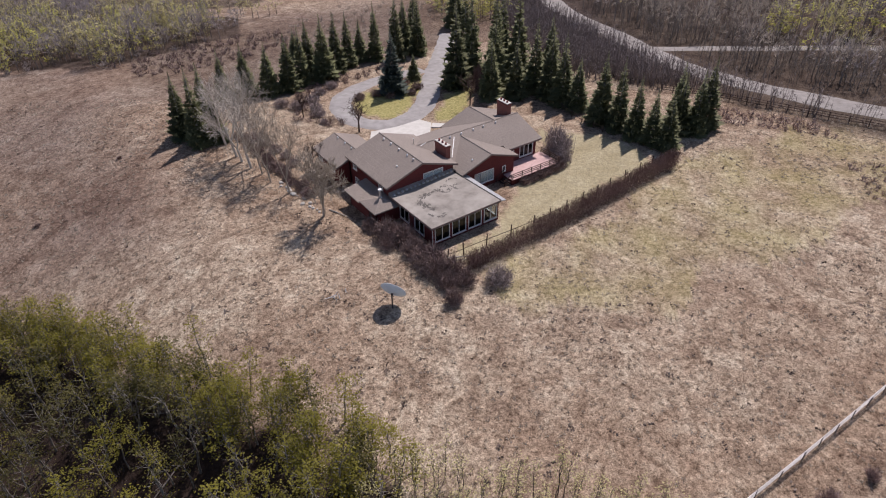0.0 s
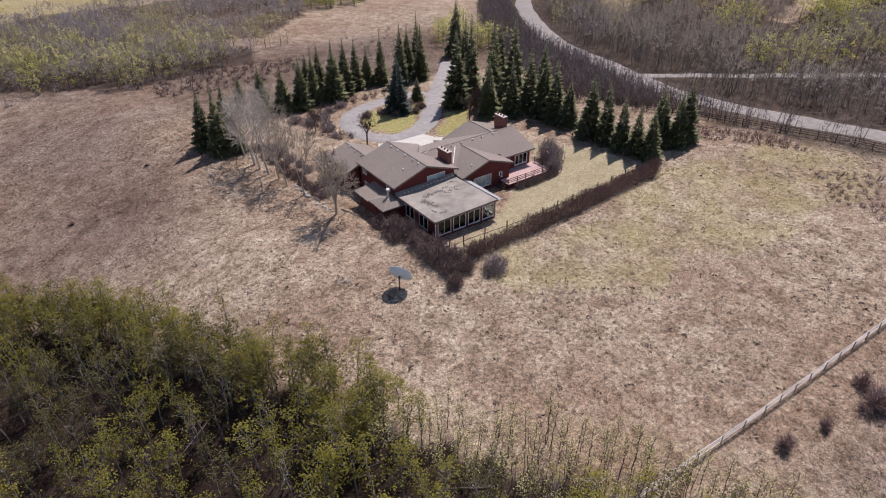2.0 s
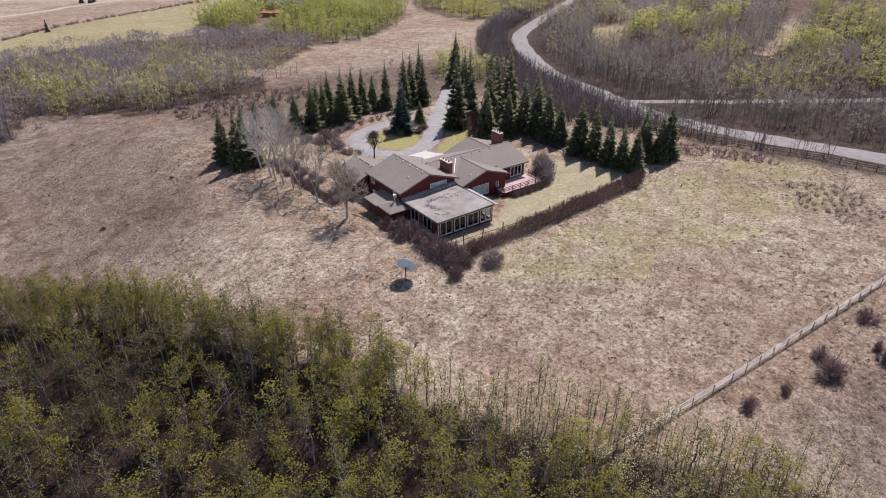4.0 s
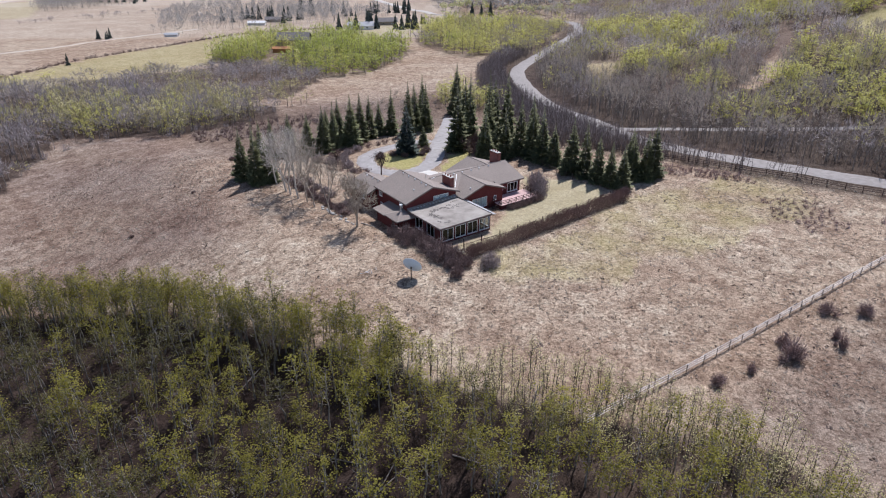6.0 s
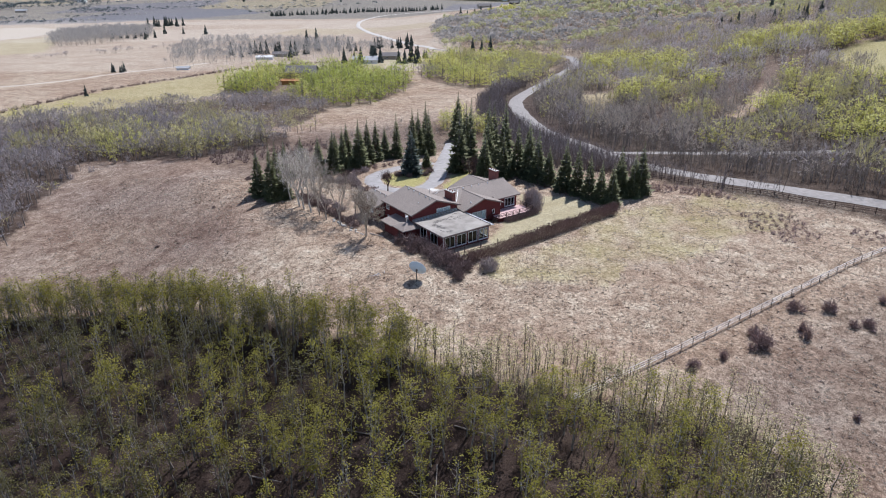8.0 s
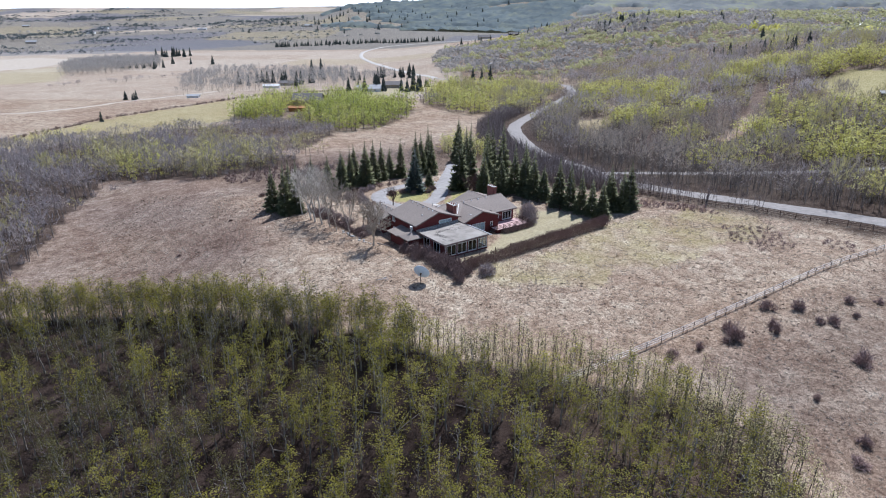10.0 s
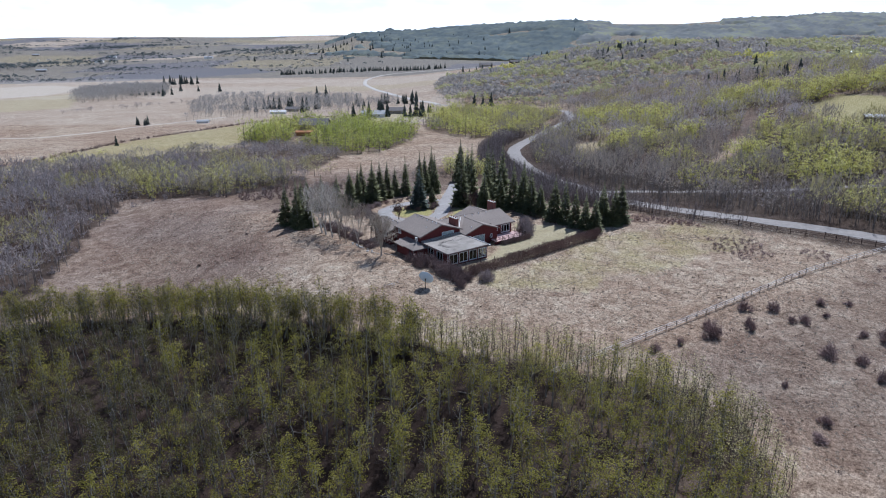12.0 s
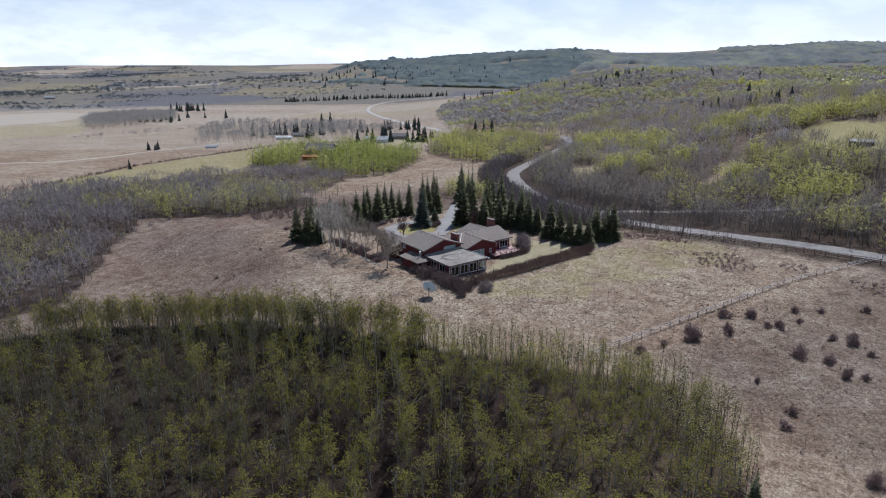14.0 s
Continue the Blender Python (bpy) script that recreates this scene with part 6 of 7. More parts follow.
for k in range(4):
    bm = bmesh.new()
    bmesh.ops.create_icosphere(bm, subdivisions=2, radius=0.38)
    for v in bm.verts:
        v.co *= 1 + 0.3 * noise.noise(v.co * 2.2 + Vector((k * 7, 0, 0)))
        v.co.z *= 0.7
    me = bpy.data.meshes.new("stone")
    bm.to_mesh(me)
    bm.free()
    me.materials.append(M_ROCK)
    ROCKS.append(me)
for k in range(17):
    f = k / 16
    x, y = -9.1 + 1.3 * f + RNG.normal(0, 0.25), 26.4 - 11.0 * f + RNG.normal(0, 0.25)
    ob = new("stone", ROCKS[k % 4])
    s = RNG.uniform(0.4, 1.0)
    ob.matrix_basis = Matrix.Translation((x, y, float(land(x, y)) + 0.08)) @ Matrix.Rotation(RNG.rand() * 6, 4, "Z") @ Matrix.Diagonal((s, s, s * 0.9, 1))
    tagged(ob, "pale rounded fieldstone in a garden border", "stone", "stones of the border")
bm = bmesh.new()
tube(bm, (0, 0, 0.1), (1.2, -3.2, 0.15), 0.09, 0.06, 6)
me = bpy.data.meshes.new("fallen_log")
bm.to_mesh(me)
bm.free()
me.materials.append(M_GREYWOOD)
ob = tagged(new("fallen_log", me), "pale barkless pole lying in the grass", "log", "fallen logs")
ob.location = (-6.6, 15.2, float(land(-6.6, 15.2)))
# scrap beside the dish
bm = bmesh.new()
for k in range(9):
    a = Vector((RNG.normal(0, 0.35), RNG.normal(0, 0.35), 0.05 + 0.25 * RNG.rand()))
    tube(bm, a, a + Vector((RNG.normal(0, 0.4), RNG.normal(0, 0.4), RNG.rand() * 0.4)), 0.06, 0.04, 5)
me = bpy.data.meshes.new("scrap_pile")
bm.to_mesh(me)
bm.free()
me.materials.append(M_CANOPY)
ob = tagged(new("scrap_pile", me), "small pile of pale broken scrap in dry grass", "debris")
ob.location = (-14.2, -1.6, float(land(-14.2, -1.6)))

# ---------------------------------------------------------------- woods further off
WOODMATS = [M_WOODSTEM, M_TWIG, M_LEAFDULL, M_LEAFYELLOW, M_LEAFBRIGHT, M_TWIGWARM, M_TWIGHAZE]
BARE = [wood_tree(200 + k, 8.0, 46, 0, 1.65, 0.15) for k in range(4)]
LEAFY = [wood_tree(210 + k, 8.0, 10, 130, 2.0, 0.2, 0.36, 0.12) for k in range(4)]
BARE_FAR = [wood_tree(220 + k, 8.0, 28, 0, 1.8, 0.26) for k in range(4)]
LEAFY_FAR = [wood_tree(224 + k, 8.0, 6, 92, 1.95, 0.26, 0.5, 0.2) for k in range(4)]


def wood(name, poly, step, share, label, hh=(0.75, 1.1), keep=None, fine=False, group=15.0, gap=0.85, broad=1.0, leafy=False):
    """A wood of domed groups, each mostly of one kind; share: how many are grey, olive, yellow-green, bright green, warm brown and pale grey; broad: how wide the crowns are; leafy: the olive ones are in leaf."""
    share = np.array(tuple(share) + (0,) * (6 - len(share)), float)
    share /= share.sum()
    X, Y = grid_places(poly, step, RNG, keep, 0.6)
    if not len(X):
        return
    z = land(X, Y)
    p = np.array(poly, float)
    x0, y0 = p.min(0) - group
    x1, y1 = p.max(0) + group
    CX, CY = np.meshgrid(np.arange(x0, x1, group), np.arange(y0, y1, group))
    CX = CX.ravel() + RNG.uniform(-0.5, 0.5, CX.size) * group
    CY = CY.ravel() + RNG.uniform(-0.5, 0.5, CY.size) * group
    CK = RNG.choice(6, CX.size, p=share)
    CH = RNG.uniform(*hh, CX.size)
    rows = []
    for i in range(len(X)):
        d = np.hypot(CX - X[i], CY - Y[i])
        c = int(np.argmin(d))
        f = d[c] / (group * 0.62)
        if RNG.rand() < (f - gap) * 1.6:
            continue
        kind = CK[c] if RNG.rand() < 0.82 else RNG.choice(6, p=share)
        h = CH[c] * (1.1 - 0.42 * min(f, 1.2) ** 2) * RNG.uniform(0.85, 1.12)
        s = RNG.uniform(0.9, 1.3) * broad
        first = (8 if FX * X[i] + FY * Y[i] > 175 and not fine else 0) + (4 if kind in (2, 3) or leafy and kind == 1 else 0)
        rows.append((first + RNG.randint(4), X[i], Y[i], z[i], s, h, RNG.rand() * 6.28, kind))
    scatter(name, BARE + LEAFY + BARE_FAR + LEAFY_FAR, rows, WOODMATS, label, "wood")


wood("grey_wood", WOOD_WEST, 3.1, (0.82, 0.17, 0.01, 0), "grey leafless aspen wood with an olive haze of buds", (0.7, 1.0))
wood("grey_wood", WOOD_GREY, 3.4, (0.86, 0.14, 0, 0), "grey leafless thicket below the green field", (0.4, 0.7))
wood("green_wood", WOOD_BRIGHT, 3.9, (0.0, 0.0, 0.08, 0.92), "fresh green aspen grove round a far house", (0.75, 1.6), fine=True, gap=0.78, group=13.0, broad=1.5, keep=lambda x, y: (np.hypot(x - 92, y - 276) > 9) & ~inside(x, y, [(74, 266), (88, 256), (66, 218), (54, 224)]))
wood("yellow_wood", WOOD_YELLOW, 4.2, (0.08, 0.2, 0.62, 0.10), "yellow-green aspen grove beside the road", (0.7, 1.5), fine=True, gap=0.75, group=13.0, broad=1.5)
EAST_WOOD = [(92, -70), (150, -95), (250, -60), (420, 30), (470, 160), (420, 300), (330, 330), (322, 300), (310, 262), (232, 195), (150, 140), (112, 96), (100, 66), (92, 40), (88, 8), (93, -25)]


def east_keep(x, y):
    side = [(84, 40), (89, 36), (100, 27), (115, 13.5), (127, 0), (142, -18), (165, -50)]
    return ~(near_line(x, y, MAIN_ROAD, 6.0) | near_line(x, y, side, 3.8) | inside(x, y, CLEAR_A) | inside(x, y, CLEAR_B) | inside(x, y, CLEAR_C))


GREEN_SPOTS = [(174, 34, 13), (150, 3, 10), (143, -8, 9), (160, -4, 10), (133, 16, 5), (120, 27, 5), (190, 108, 16), (205, 95, 12), (290, 215, 20), (270, 165, 18), (255, 190, 14), (300, 125, 22), (205, 38, 14), (194, 10, 14), (340, 75, 30), (345, 130, 26), (318, 77, 20), (215, 60, 9), (130, -40, 10), (110, -30, 6), (170, -40, 14), (240, 130, 10)]


def spot(x, y):
    """How deep a place lies in one of the greener patches."""
    d = np.full(len(x), -1.0)
    for sx, sy, r in GREEN_SPOTS:
        d = np.maximum(d, 1 - np.hypot(x - sx, y - sy) / r)
    return d


wood("yellow_wood", EAST_WOOD, 3.3, (0.02, 0.1, 0.88, 0.0), "yellow-green budding aspens across the road", (0.8, 1.45), gap=0.62, group=11.0, broad=1.45, keep=lambda x, y: east_keep(x, y) & (spot(x, y) + 0.25 * wobble(x, y, 5.0) > 0))
# Beyond the near stands, paler twigs carry haze in their colour.
for near in (True, False):
    wood("mixed_wood", EAST_WOOD, 3.6, (0.14, 0.14, 0.04, 0.0, 0.68) if near else (0.06, 0.2, 0.07, 0.0, 0.12, 0.55), "brown leafless and budding aspen wood across the road" if near else "grey leafless and budding aspen wood across the road", (0.7, 1.35), gap=0.68, group=14.0,
         keep=lambda x, y: east_keep(x, y) & (spot(x, y) + 0.25 * wobble(x, y, 5.0) <= 0) & ((FX * x + FY * y + 12 * wobble(x, y, 14.0) < 185) == near))
wood("olive_clump", [(66, 84), (78, 82), (88, 100), (92, 116), (80, 112), (68, 98)], 2.9, (0.1, 0.7, 0.2, 0), "olive budding trees between the spruces and the road", (0.75, 1.1), leafy=True)
wood("olive_wood", [(-90, 66), (-76, 70), (-64, 82), (-66, 96), (-84, 96), (-96, 84)], 3.0, (0.4, 0.6, 0, 0), "olive budding aspens in the grey wood", (0.8, 1.0))
wood("olive_wood", [(-45, 124), (-32, 108), (-13, 101), (6, 106), (17, 129), (-3, 150), (-36, 158)], 3.3, (0.14, 0.68, 0.18, 0), "olive budding aspens along the meadow", (0.9, 1.2), fine=True, group=10.0, gap=0.8, leafy=True)
wood("olive_clump", [(22, 124), (32, 122), (34, 130), (26, 134)], 2.6, (0, 1, 0, 0), "small olive budding clump in the meadow", (0.7, 0.9))



def thicket(seed, n=5):
    """A clump of thin leafless stems with upswept twigs."""
    t = Twigs(seed)
    g = t.rng
    for k in range(n):
        x, y, h = g.normal(0, 0.9), g.normal(0, 0.9), g.uniform(3.4, 6.0)
        top = np.array([x + g.normal(0, 0.4), y + g.normal(0, 0.4), h])
        a = np.array([x, y, -0.2])
        t.blade(a, top, 0.12, 0)
        for q in range(10):
            f = g.uniform(0.35, 0.95)
            p = a + (top - a) * f
            t.blade(p, p + np.array([g.normal(0, 0.5), g.normal(0, 0.5), g.uniform(0.2, 0.8)]), 0.075, 0)
    return t.arrays()


THICKETS = [thicket(340 + k, 5) for k in range(5)]


def thickets(poly, step, mat, label, hh=(0.7, 1.1), keep=None):
    X, Y = grid_places(poly, step, RNG, keep)
    scatter("roadside_thicket", THICKETS, [(RNG.randint(5), X[i], Y[i], float(land(X[i], Y[i])), RNG.uniform(0.8, 1.2), RNG.uniform(*hh), RNG.rand() * 6.28, 0) for i in range(len(X))], [mat], label, "thicket")


SIDE_ROAD = [(84, 40), (89, 36), (100, 27), (115, 13.5), (127, 0), (142, -18), (165, -50)]
thickets([(58, 30), (66, 14), (72, 2), (76, -10), (79, -18), (82, -16), (79, 0), (78, 20), (84, 46), (94, 78), (130, 134), (180, 176), (170, 186), (122, 146), (94, 110), (74, 78), (62, 48)], 1.5, M_ROADTWIG, "dense dark thin-stemmed thicket beside the gravel road",
         keep=lambda x, y: ~near_line(x, y, MAIN_ROAD, 6.6))
thickets([(84, 10), (84, -8), (90, -34), (98, -70), (130, -80), (150, -40), (128, 0), (112, 20), (124, 60), (150, 84), (190, 118), (200, 150), (250, 200), (240, 206), (186, 172), (150, 145), (130, 126), (112, 98), (98, 72), (90, 48), (84, 30)], 3.2, M_GREYTHICKET, "grey leafless thicket inside the road bend",
         keep=lambda x, y: ~near_line(x, y, MAIN_ROAD, 6.8) & ~near_line(x, y, SIDE_ROAD, 3.4) & ~inside(x, y, CLEAR_A))

BRUSH = [bush(320 + k, 1.0, 1.0, 19, 22, 0.09) for k in range(4)]


def brush(name, poly, step, mat, label, r=(0.9, 1.6), h=(1.0, 2.0), keep=None):
    X, Y = grid_places(poly, step, RNG, keep)
    z = land(X, Y)
    scatter(name, BRUSH, [(RNG.randint(4), X[i], Y[i], z[i], RNG.uniform(*r), RNG.uniform(*h), RNG.rand() * 6.28, 0) for i in range(len(X))], [mat, mat], label, "brush")


brush("low_brush", [(16, 92), (30, 84), (60, 92), (76, 108), (88, 130), (70, 128), (40, 112), (20, 108)], 4.2, M_TWIGWARM, "low brown leafless brush behind the spruces", (0.7, 1.3), (0.5, 1.1))
brush("low_brush", [(9, 38), (7, 45), (9.5, 52), (15, 56.5), (25, 59.2), (35, 60), (34, 63), (22, 63), (10, 60), (3, 54), (2, 46), (5, 39)], 1.5, M_SHRUB, "low purple-brown shrubs round the driveway loop", (0.6, 1.1), (0.5, 1.2))
brush("low_brush", [(-16, 90), (2, 86), (20, 90), (28, 104), (18, 112), (0, 104), (-14, 102)], 2.5, M_SHRUB, "low purple-brown brush at the edge of the wood", (0.8, 1.4), (0.7, 1.5))
brush("dry_brush", [(57, 9), (65, 5), (71, -9), (69, -15), (61, -3), (55, 5)], 1.3, M_BUSH, "reddish leafless brush beside the plank fence", (0.5, 1.0), (0.5, 1.3))
brush("dry_brush", [(62, -18), (69, -26), (63, -36), (54, -34), (55, -26)], 1.5, M_BUSH, "thin reddish dry brush in the pasture", (0.5, 0.9), (0.4, 0.8))
brush("dry_brush", [(70, -35), (74, -42), (69, -45), (65, -40)], 1.5, M_BUSH, "thin reddish dry brush in the pasture", (0.5, 0.9), (0.4, 0.8))
brush("dry_brush", [(70, -52), (76, -59), (67, -63), (65, -58)], 1.5, M_BUSH, "thin reddish dry brush in the pasture", (0.5, 0.9), (0.4, 0.8))
brush("low_brush", WOOD_WEST, 6.2, M_TWIG, "bare undergrowth of the grey wood", (0.9, 1.6), (1.0, 2.2))
wood("roadside_trees", [(140, 160), (152, 158), (186, 182), (232, 213), (272, 245), (298, 272), (300, 300), (284, 330), (272, 280), (230, 246), (180, 204)], 3.6, (0.7, 0.2, 0.1, 0), "grey leafless trees inside the road bend", (0.5, 0.85), keep=lambda x, y: ~near_line(x, y, MAIN_ROAD, 5.2))

HEDGEROW = arc_points([(-110, 207), (-68, 230), (-36, 265), (-9, 293), (49, 333), (86, 361), (131, 371), (178, 373)], 1.2)
scatter("field_hedgerow", BRUSH, [(RNG.randint(4), p[0] + RNG.normal(0, 0.8), p[1] + RNG.normal(0, 0.8), float(land(p[0], p[1])), RNG.uniform(0.8, 1.6), RNG.uniform(0.7, 1.7), RNG.rand() * 6, 0) for p in HEDGEROW if RNG.rand() < 0.95],
        [M_SHRUB, M_SHRUB], "low dark hedgerow between far fields", "hedgerow")

# the ridge beyond, in clumps, and far conifers


def ridge_tree(seed):
    """A tree of a far wood: a domed crown of leafy scales over thin stems."""
    t = Twigs(seed)
    g = t.rng
    for k in range(14):
        q, el = k * 2.4, math.acos(1.0 - 1.15 * (k + 0.5) / 14)
        d = np.array([math.cos(q) * math.sin(el), math.sin(q) * math.sin(el), math.cos(el)]) * g.uniform(0.75, 1.1)
        t.scale(d * (2.6, 2.6, 3.0) + (0, 0, 4.6), d + (0, 0, 0.3), g.uniform(1.5, 2.5), 1)
    for k in range(2):
        x, y = g.normal(0, 0.8, 2)
        t.blade((x, y, -0.4), (x * 1.2, y * 1.2, 5.0), 0.28, 0)
    return t.arrays()


RIDGE_TREES = [ridge_tree(260 + k) for k in range(5)]


def far_wood(name, poly, step, kinds, label, size=(0.8, 1.3), patch=38.0, keep=None, shrink=1.0):
    """A far wood of domed crowns in groups, each group of one kind, the groups' kinds following slow patches."""
    X, Y = grid_places(poly, step, RNG, keep)
    z = land(X, Y)
    p = np.array(poly, float)
    (x0, y0), (x1, y1) = p.min(0) - patch, p.max(0) + patch
    CX, CY = np.meshgrid(np.arange(x0, x1, patch), np.arange(y0, y1, patch))
    CX = CX.ravel() + RNG.uniform(-0.5, 0.5, CX.size) * patch
    CY = CY.ravel() + RNG.uniform(-0.5, 0.5, CY.size) * patch
    slow = 0.5 + 0.33 * wobble(CX, CY, patch * 2.4) + RNG.normal(0, 0.16, CX.size)
    CK = np.array(kinds)[(np.clip(slow, 0, 0.999) * len(kinds)).astype(int)]
    CH = RNG.uniform(0.75, 1.2, CX.size)
    rows = []
    for i in range(len(X)):
        d = (CX - X[i]) ** 2 + (CY - Y[i]) ** 2
        c = int(np.argmin(d))
        s = RNG.uniform(*size)
        dome = CH[c] * (1.1 - 0.35 * min(math.sqrt(d[c]) / (0.6 * patch), 1.2) ** 2)
        rows.append((RNG.randint(5), X[i], Y[i], z[i], s, s * dome * RNG.uniform(0.85, 1.1) * shrink, RNG.rand() * 6.28, CK[c] if RNG.rand() < 0.96 else kinds[RNG.randint(len(kinds))]))
    scatter(name, RIDGE_TREES, rows, FARMATS, label, "wood")


FARMATS = [M_FARGREY, M_FARGREY, M_FARLEAF, M_LEAFYELLOW, M_LEAFBRIGHT, M_HAZEWOOD]
CONES = [dark_cone(240 + k) for k in range(2)]


far_wood("ridge_wood", [(300, 425), (345, 330), (420, 300), (470, 170), (440, 30), (560, -40), (900, 150), (1080, 600), (940, 860), (800, 830), (640, 720), (551, 716), (497, 713), (374, 555)], 6.9,
         (0, 0, 0, 1, 0, 0, 1, 0, 1, 1, 2, 1), "mixed budding woods over the far ridge", (0.9, 1.4), patch=34.0, keep=lambda x, y: ~near_line(x, y, FAR_ROAD, 7))
canopy("far_ridge_wood", 13, 1800, 2760, -0.17, 0.24, M_RIDGEHAZE, "dark conifer wood on the skyline ridge, tinted haze blue",
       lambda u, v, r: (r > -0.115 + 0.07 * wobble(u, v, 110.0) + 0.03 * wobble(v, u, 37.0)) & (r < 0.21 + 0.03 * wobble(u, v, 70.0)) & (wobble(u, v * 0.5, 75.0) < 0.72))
canopy("far_ridge_wood", 13, 1750, 2790, 0.2, 0.80, M_RIDGEMIXHAZE, "grey-green mixed woods on the skyline ridge, tinted haze blue",
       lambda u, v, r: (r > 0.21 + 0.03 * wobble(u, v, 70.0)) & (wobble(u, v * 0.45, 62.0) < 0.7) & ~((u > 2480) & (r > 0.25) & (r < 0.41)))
SHELTER = [wood_tree(250 + k, 9.0, 34, 0, 1.9, 0.34) for k in range(4)]
sx, sy = grid_places([(45, 389), (98, 575), (145, 656), (188, 665), (259, 537), (262, 440), (234, 420), (180, 408), (100, 398)], 6.6, RNG, keep=lambda x, y: (np.hypot(x - 128, y - 430) > 15) & (wobble(x, y, 21.0) > -0.45))
fx_, fy_ = grid_places([(5, 691), (33, 705), (121, 798), (165, 976), (104, 1027), (43, 950), (14, 800)], 6.4, RNG)
scatter("field_wood", SHELTER, [(RNG.randint(4), fx_[i], fy_[i], float(land(fx_[i], fy_[i])), RNG.uniform(1.2, 1.8), RNG.uniform(0.9, 1.3), RNG.rand() * 6, 0) for i in range(len(fx_))], [M_FARGREY, M_FARGREY], "grey wood among distant fields", "wood")
scatter("farm_trees", SHELTER, [(RNG.randint(4), sx[i], sy[i], float(land(sx[i], sy[i])), RNG.uniform(0.8, 1.2), RNG.uniform(0.7, 1.25), RNG.rand() * 6, 0) for i in range(len(sx))], [M_FARGREY, M_FARGREY], "tall bare shelter trees round a distant farm", "wood")
wood("field_row", [(-20, 545), (70, 600), (130, 640), (128, 652), (66, 612), (-24, 556)], 6.0, (1, 0, 0, 0), "sparse row of bare bushes across a tan field", (0.3, 0.7))


def belts(x, y):
    u, v = x * FX + y * FY, x * FY - y * FX
    p, q = u + 70 * np.sin(v / 330) + 25 * np.sin(v / 90), v + 60 * np.sin(u / 410)
    return ((np.mod(p, 260) < 34) & (wobble(x, y, 110.0) > -0.25)) | ((np.mod(q, 430) < 26) & (wobble(y, x, 90.0) > 0.1)) | (wobble(x, y, 130.0) > 0.66)


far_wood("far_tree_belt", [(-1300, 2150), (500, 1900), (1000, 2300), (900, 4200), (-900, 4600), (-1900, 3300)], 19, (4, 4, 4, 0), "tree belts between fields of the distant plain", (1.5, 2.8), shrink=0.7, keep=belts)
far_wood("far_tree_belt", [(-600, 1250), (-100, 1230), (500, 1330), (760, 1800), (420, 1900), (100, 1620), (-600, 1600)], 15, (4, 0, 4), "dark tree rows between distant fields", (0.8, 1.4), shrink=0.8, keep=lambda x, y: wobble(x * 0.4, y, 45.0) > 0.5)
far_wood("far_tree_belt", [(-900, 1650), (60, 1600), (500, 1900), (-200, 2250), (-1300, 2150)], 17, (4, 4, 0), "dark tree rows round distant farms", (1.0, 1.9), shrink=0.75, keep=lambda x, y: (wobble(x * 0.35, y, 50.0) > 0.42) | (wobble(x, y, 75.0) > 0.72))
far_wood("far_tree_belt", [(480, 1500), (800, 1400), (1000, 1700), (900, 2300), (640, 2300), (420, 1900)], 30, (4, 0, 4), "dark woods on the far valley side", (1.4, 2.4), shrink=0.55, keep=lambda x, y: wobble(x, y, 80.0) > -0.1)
cone_rows = []


def cones(cx, cy, sx, sy, n, h0, h1):
    for k in range(n):
        x, y = cx + RNG.normal(0, sx), cy + RNG.normal(0, sy)
        h = RNG.uniform(h0, h1) / 10
        cone_rows.append((RNG.randint(2), x, y, float(land(x, y)) - 0.2, h * 1.05, h, RNG.rand() * 6, 4))


cones(180, 356, 9, 9, 11, 8, 13)
cones(203, 336, 6, 5, 8, 8, 14)
cones(240, 348, 18, 8, 9, 4, 8)
for x, y in ((299, 380), (303, 375), (309, 371)):
    cones(x, y, 1, 1, 1, 10, 14)
cones(610, 505, 30, 24, 30, 10, 15)
cones(700, 760, 70, 50, 18, 9, 14)
cones(420, 192, 7, 24, 14, 7, 12)
cones(517, 171, 1, 1, 1, 15, 16)
cones(160, 470, 22, 14, 18, 8, 12)
cones(216, 549, 2, 2, 1, 16, 17)
cones(234, 560, 2, 2, 1, 17, 18)
cones(250, 470, 30, 18, 20, 7, 11)
cones(13, 384, 3, 2, 6, 4, 7)
cones(-20, 272, 1, 1, 1, 5, 6)
cones(120, 850, 40, 30, 12, 8, 13)
cones(206, 1095, 16, 8, 14, 12, 17)
for p in arc_points([(477, 1320), (545, 1303), (625, 1290), (698, 1258), (744, 1182), (786, 1140)], 5.0):
    cones(p[0], p[1], 3, 9, 2, 6, 12)
cones(1100, 1900, 220, 200, 90, 12, 20)
cones(560, 300, 60, 90, 14, 8, 13)
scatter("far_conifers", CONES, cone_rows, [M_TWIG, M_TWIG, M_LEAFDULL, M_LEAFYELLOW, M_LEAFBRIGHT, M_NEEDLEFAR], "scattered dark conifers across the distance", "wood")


# ---------------------------------------------------------------- tufts of last year's grass
def tuft(seed, n=11, r=0.2, h=0.26):
    t = Twigs(seed)
    g = t.rng
    for k in range(n):
        w, a = g.rand() * 6.28, g.rand() * r * 0.5
        b = np.array([math.cos(w) * a, math.sin(w) * a, -0.03])
        t.blade(b, b + np.array([math.cos(w) * r * g.uniform(0.6, 1.4), math.sin(w) * r * g.uniform(0.6, 1.4), h * g.uniform(0.3, 1.0)]), 0.10, 1)
    return t.arrays()


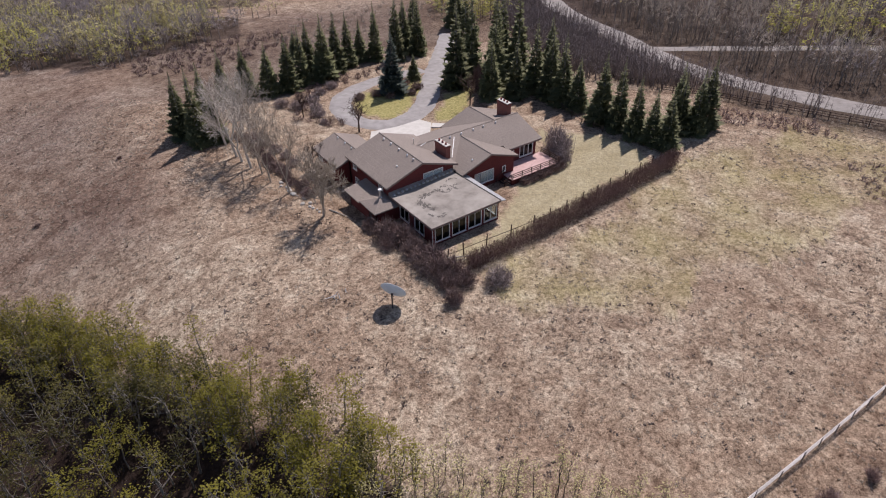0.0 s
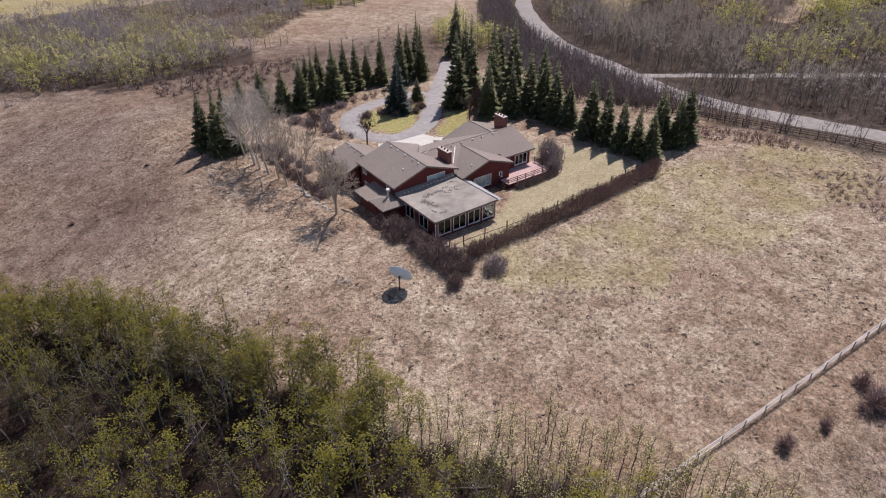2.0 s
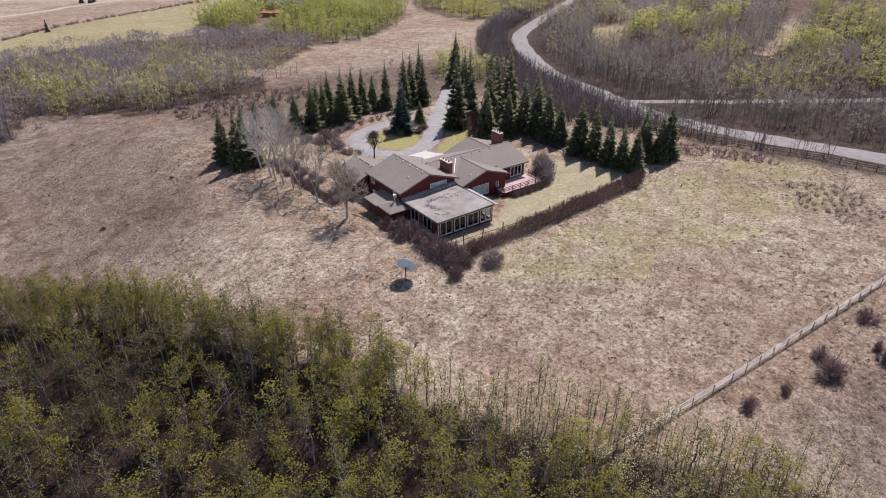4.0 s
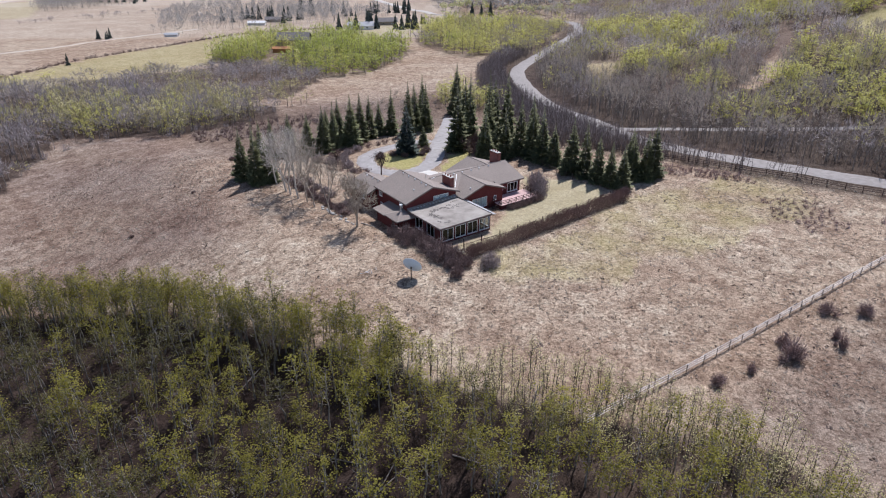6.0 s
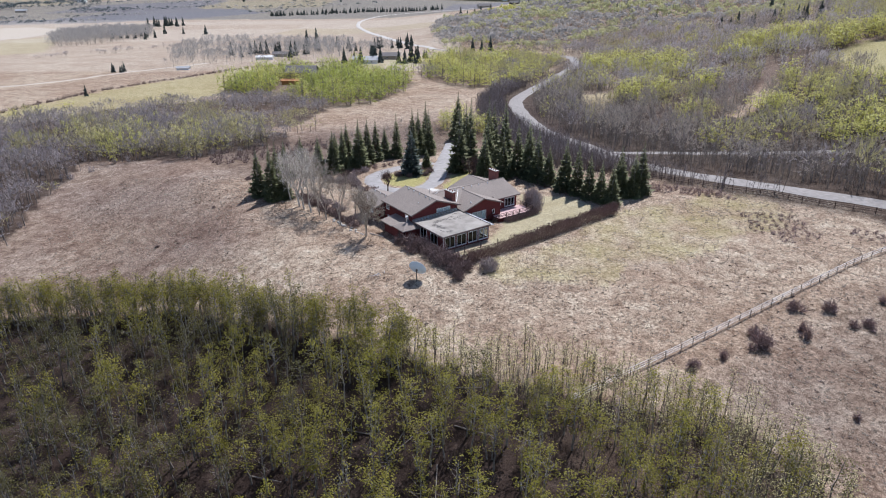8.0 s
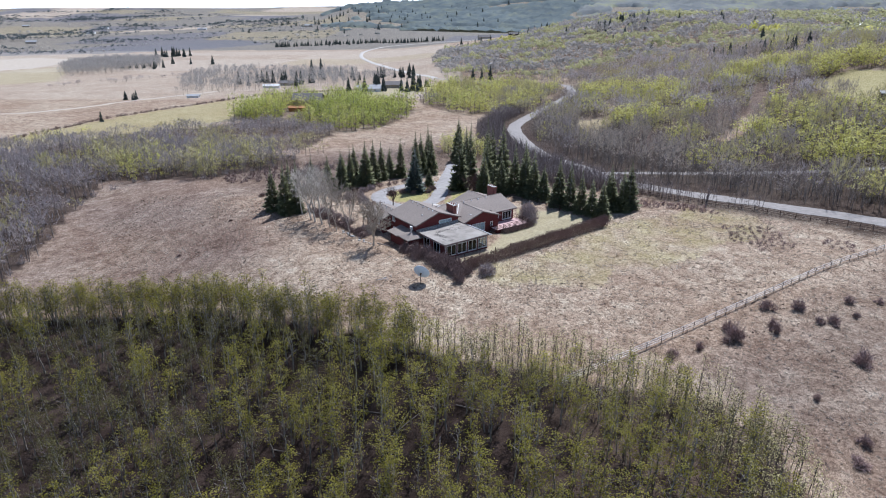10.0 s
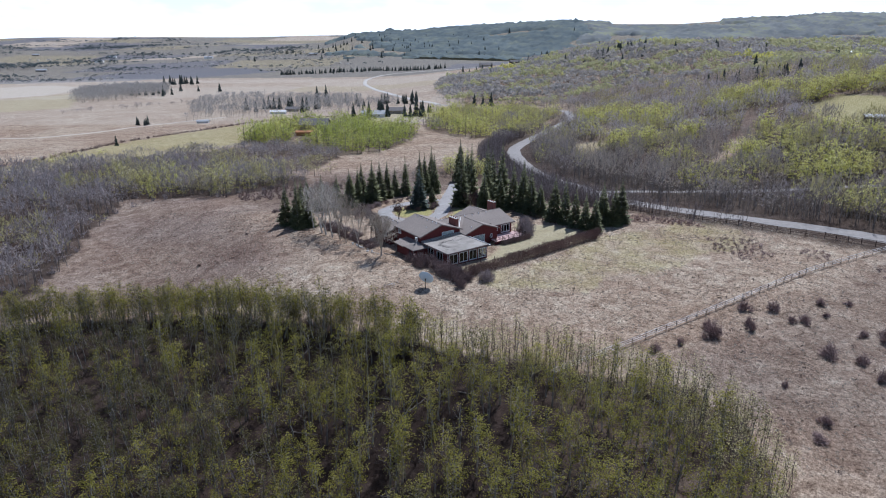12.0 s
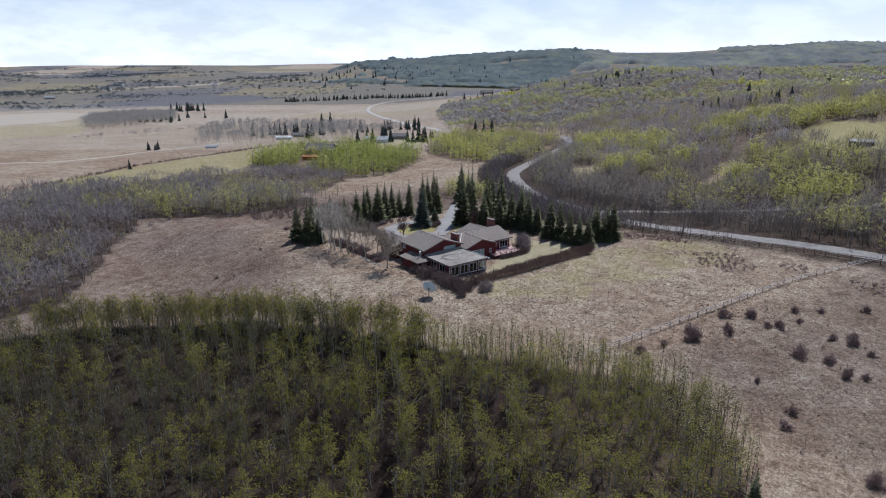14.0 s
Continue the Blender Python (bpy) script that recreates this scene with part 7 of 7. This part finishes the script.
def clod(seed):
    """A low dark knot of dead grass."""
    t = Twigs(seed)
    g = t.rng
    for k in range(6):
        p = g.normal(0, 0.13, 3) * (1.3, 0.8, 0.0) + (0, 0, g.uniform(0.03, 0.14))
        t.scale(p, (g.normal(0, 0.6), g.normal(0, 0.6), 1.0), g.uniform(0.14, 0.3), 1)
    return t.arrays()


TUFTS = [tuft(400 + k) for k in range(5)] + [clod(410 + k) for k in range(3)]
PASTURE = [(-62, 30), (-40, 14), (-28, -10), (-18, -30), (-4, -34), (2, -56), (-2, -76), (20, -92), (62, -72), (88, -40), (76, 0), (44, -2), (12, -7), (-3, -10), (-6, 12), (-11, 46), (-14, 70), (-36, 92), (-58, 70)]
gx, gy = grid_places(PASTURE, 0.86, RNG, jitter=0.6)
dens = wobble(gx, gy, 4.0) * 0.5 + wobble(gx, gy, 13.0) * 0.5
sel = RNG.rand(len(gx)) < 0.55 + 0.5 * dens
gx, gy, dens = gx[sel], gy[sel], np.clip(dens[sel], 0, 1)
gz = land(gx, gy)
dark = RNG.rand(len(gx)) < 0.06 + 0.16 * dens
scatter("grass_tufts", TUFTS, [(5 + RNG.randint(3) if dark[i] else RNG.randint(5), gx[i], gy[i], gz[i], RNG.uniform(0.4, 1.3) * (1.3 if dark[i] else 1.0), RNG.uniform(0.4, 1.1), RNG.rand() * 6.28, 2 if dark[i] and RNG.rand() < 0.65 else int(dark[i])) for i in range(len(gx))],
        [M_STRAW, M_STRAW, M_STRAWDARK, M_CLOD], "matted pale tufts of last year's dry grass", "grass")

wood("yellow_wood", [(-62, 214), (-44, 222), (-30, 236), (-38, 246), (-60, 232)], 5.0, (0, 0.3, 0.7, 0), "yellow-green bushes beside the green field", (0.3, 0.6))


# ---------------------------------------------------------------- far buildings, cars
def small_house(x, y, rz, w, d, h, rise, wall_mat, roof_mat, label, name="house", category="house", windows=True):
    """A plain far house: walls, a pitched roof with eaves, a door and windows."""
    z = float(land(x, y))
    hs = thing(name, x, y, z, label, category, "far buildings", rz)
    for p0, p1, gb in (((-w / 2, -d / 2), (w / 2, -d / 2), None), ((w / 2, -d / 2 + 0.2), (w / 2, d / 2 - 0.2), (d / 2 - 0.2, h + rise * 0.92)),
                       ((w / 2, d / 2), (-w / 2, d / 2), None), ((-w / 2, d / 2 - 0.2), (-w / 2, -d / 2 + 0.2), (d / 2 - 0.2, h + rise * 0.92))):
        ln = math.hypot(p1[0] - p0[0], p1[1] - p0[1])
        op = [(ln * f - 0.7, ln * f + 0.7, 1.0, 2.1) for f in (0.25, 0.75)] if windows and gb is None else []
        wl_ = wall(p0, p1, -0.8, h, 0.2, op, wall_mat, hs, gable=gb)
        for o in op:
            window(wl_, o, hs, lights=2)
    e = 0.5
    ze = h - rise * e / (d / 2)
    for sgn in (-1, 1):
        part("roof", slab([(-w / 2 - e, sgn * (d / 2 + e), ze), (w / 2 + e, sgn * (d / 2 + e), ze), (w / 2 + e, 0, h + rise), (-w / 2 - e, 0, h + rise)], 0.2), roof_mat, hs)
    return hs


small_house(92, 274, -35, 17, 10, 5.2, 3.2, M_TANWALL, M_ROOFGREY, "tan house with dark grey roof in a green grove")
small_house(79, 260, -35, 9, 5, 2.4, 0.6, M_ORANGE, M_ORANGE, "orange cedar outbuilding in a green grove", "outbuilding", "shed", windows=False)
small_house(176, 352, -30, 18, 9, 3.0, 2.2, M_WHITE, M_CANOPY, "white house with pale roof among conifers")
small_house(210, 372, -30, 14, 9, 3.0, 2.2, M_TANWALL, M_ROOFGREY, "tan house with grey roof among conifers")
small_house(790, 985, -20, 26, 12, 4.5, 4.0, M_TANWALL, M_ROOFGREY, "large tan house on the far ridge")
small_house(766, 868, -30, 18, 10, 4.0, 3.0, M_DARKWOOD, M_ROOFGREY, "dark house on the far ridge")
small_house(583, 510, -40, 20, 10, 3.5, 3.5, M_WHITE, M_PINKROOF, "house with a pale red roof in the ridge woods")
small_house(668, 217, -60, 30, 10, 3.5, 2.0, M_WHITE, M_WHITE, "long white barn on the hill", "barn", "barn", windows=False)
small_house(243, 22, -55, 9, 4.5, 2.5, 0.8, M_DARKWOOD, M_CANOPY, "small dark shed on a green slope", "shed", "shed", windows=False)
small_house(128, 430, -35, 13, 5, 2.2, 1.0, M_WHITE, M_WHITE, "white farm building among bare trees", "barn", "barn", windows=False)
small_house(150, 452, -35, 12, 7, 2.6, 1.6, M_TANWALL, M_ROOFGREY, "pale farm house among bare trees")
small_house(52, 378, -35, 8, 4, 1.6, 0.7, M_WHITE, M_CANOPY, "white shed at the edge of a tan field", "shed", "shed", windows=False)


def car(x, y, rz, paint, label):
    z = float(land(x, y)) + 0.12
    c = thing("car", x, y, z, label, "car", "cars on the roads", rz)
    bm = bmesh.new()
    prof = ((-2.2, 0.35), (-2.25, 0.8), (-2.0, 0.95), (-1.0, 1.0), (-0.4, 1.5), (1.1, 1.52), (1.8, 1.0), (2.2, 0.92), (2.25, 0.4))
    sides = [[bm.verts.new((px, s * (0.9 if pz < 1.2 else 0.72), pz)) for px, pz in prof] for s in (-1, 1)]
    bm.faces.new(sides[0][::-1])
    bm.faces.new(sides[1])
    for k in range(len(prof)):
        j = (k + 1) % len(prof)
        bm.faces.new((sides[0][k], sides[0][j], sides[1][j], sides[1][k]))
    bmesh.ops.recalc_face_normals(bm, faces=bm.faces[:])
    bmesh.ops.bevel(bm, geom=bm.edges[:], offset=0.05, segments=1, affect="EDGES")
    part("body", bm, paint, c)
    part("windscreen", slab([(-0.98, -0.66, 1.06), (-0.46, -0.62, 1.5), (-0.46, 0.62, 1.5), (-0.98, 0.66, 1.06)], 0.02), M_TYRE, c)
    part("rear_window", slab([(1.72, -0.66, 1.08), (1.16, -0.62, 1.5), (1.16, 0.62, 1.5), (1.72, 0.66, 1.08)], 0.02), M_TYRE, c)
    for px in (-1.4, 1.4):
        for s in (-0.86, 0.86):
            bm = bmesh.new()
            tube(bm, (px, s - 0.1, 0.33), (px, s + 0.1, 0.33), 0.33, 0.33, 14)
            part("wheel", bm, M_TYRE, c)


car(86.2, 61, 70, M_CARWHITE, "white pickup-sized car on the gravel road")
car(120.5, 11.5, -50, M_CARDARK, "dark car on the narrow side road")

for fx, fy, mt in ((922, 1758, M_WHITE), (813, 1901, M_TANWALL), (540, 2100, M_WHITE), (250, 2300, M_WHITE), (60, 1900, M_TANWALL), (-60, 2150, M_WHITE), (360, 2750, M_WHITE), (120, 2950, M_TANWALL)):
    small_house(fx, fy, -30, 26, 12, 4.5, 3.0, mt, M_CANOPY, "pale farmhouse on the distant plain", windows=False)
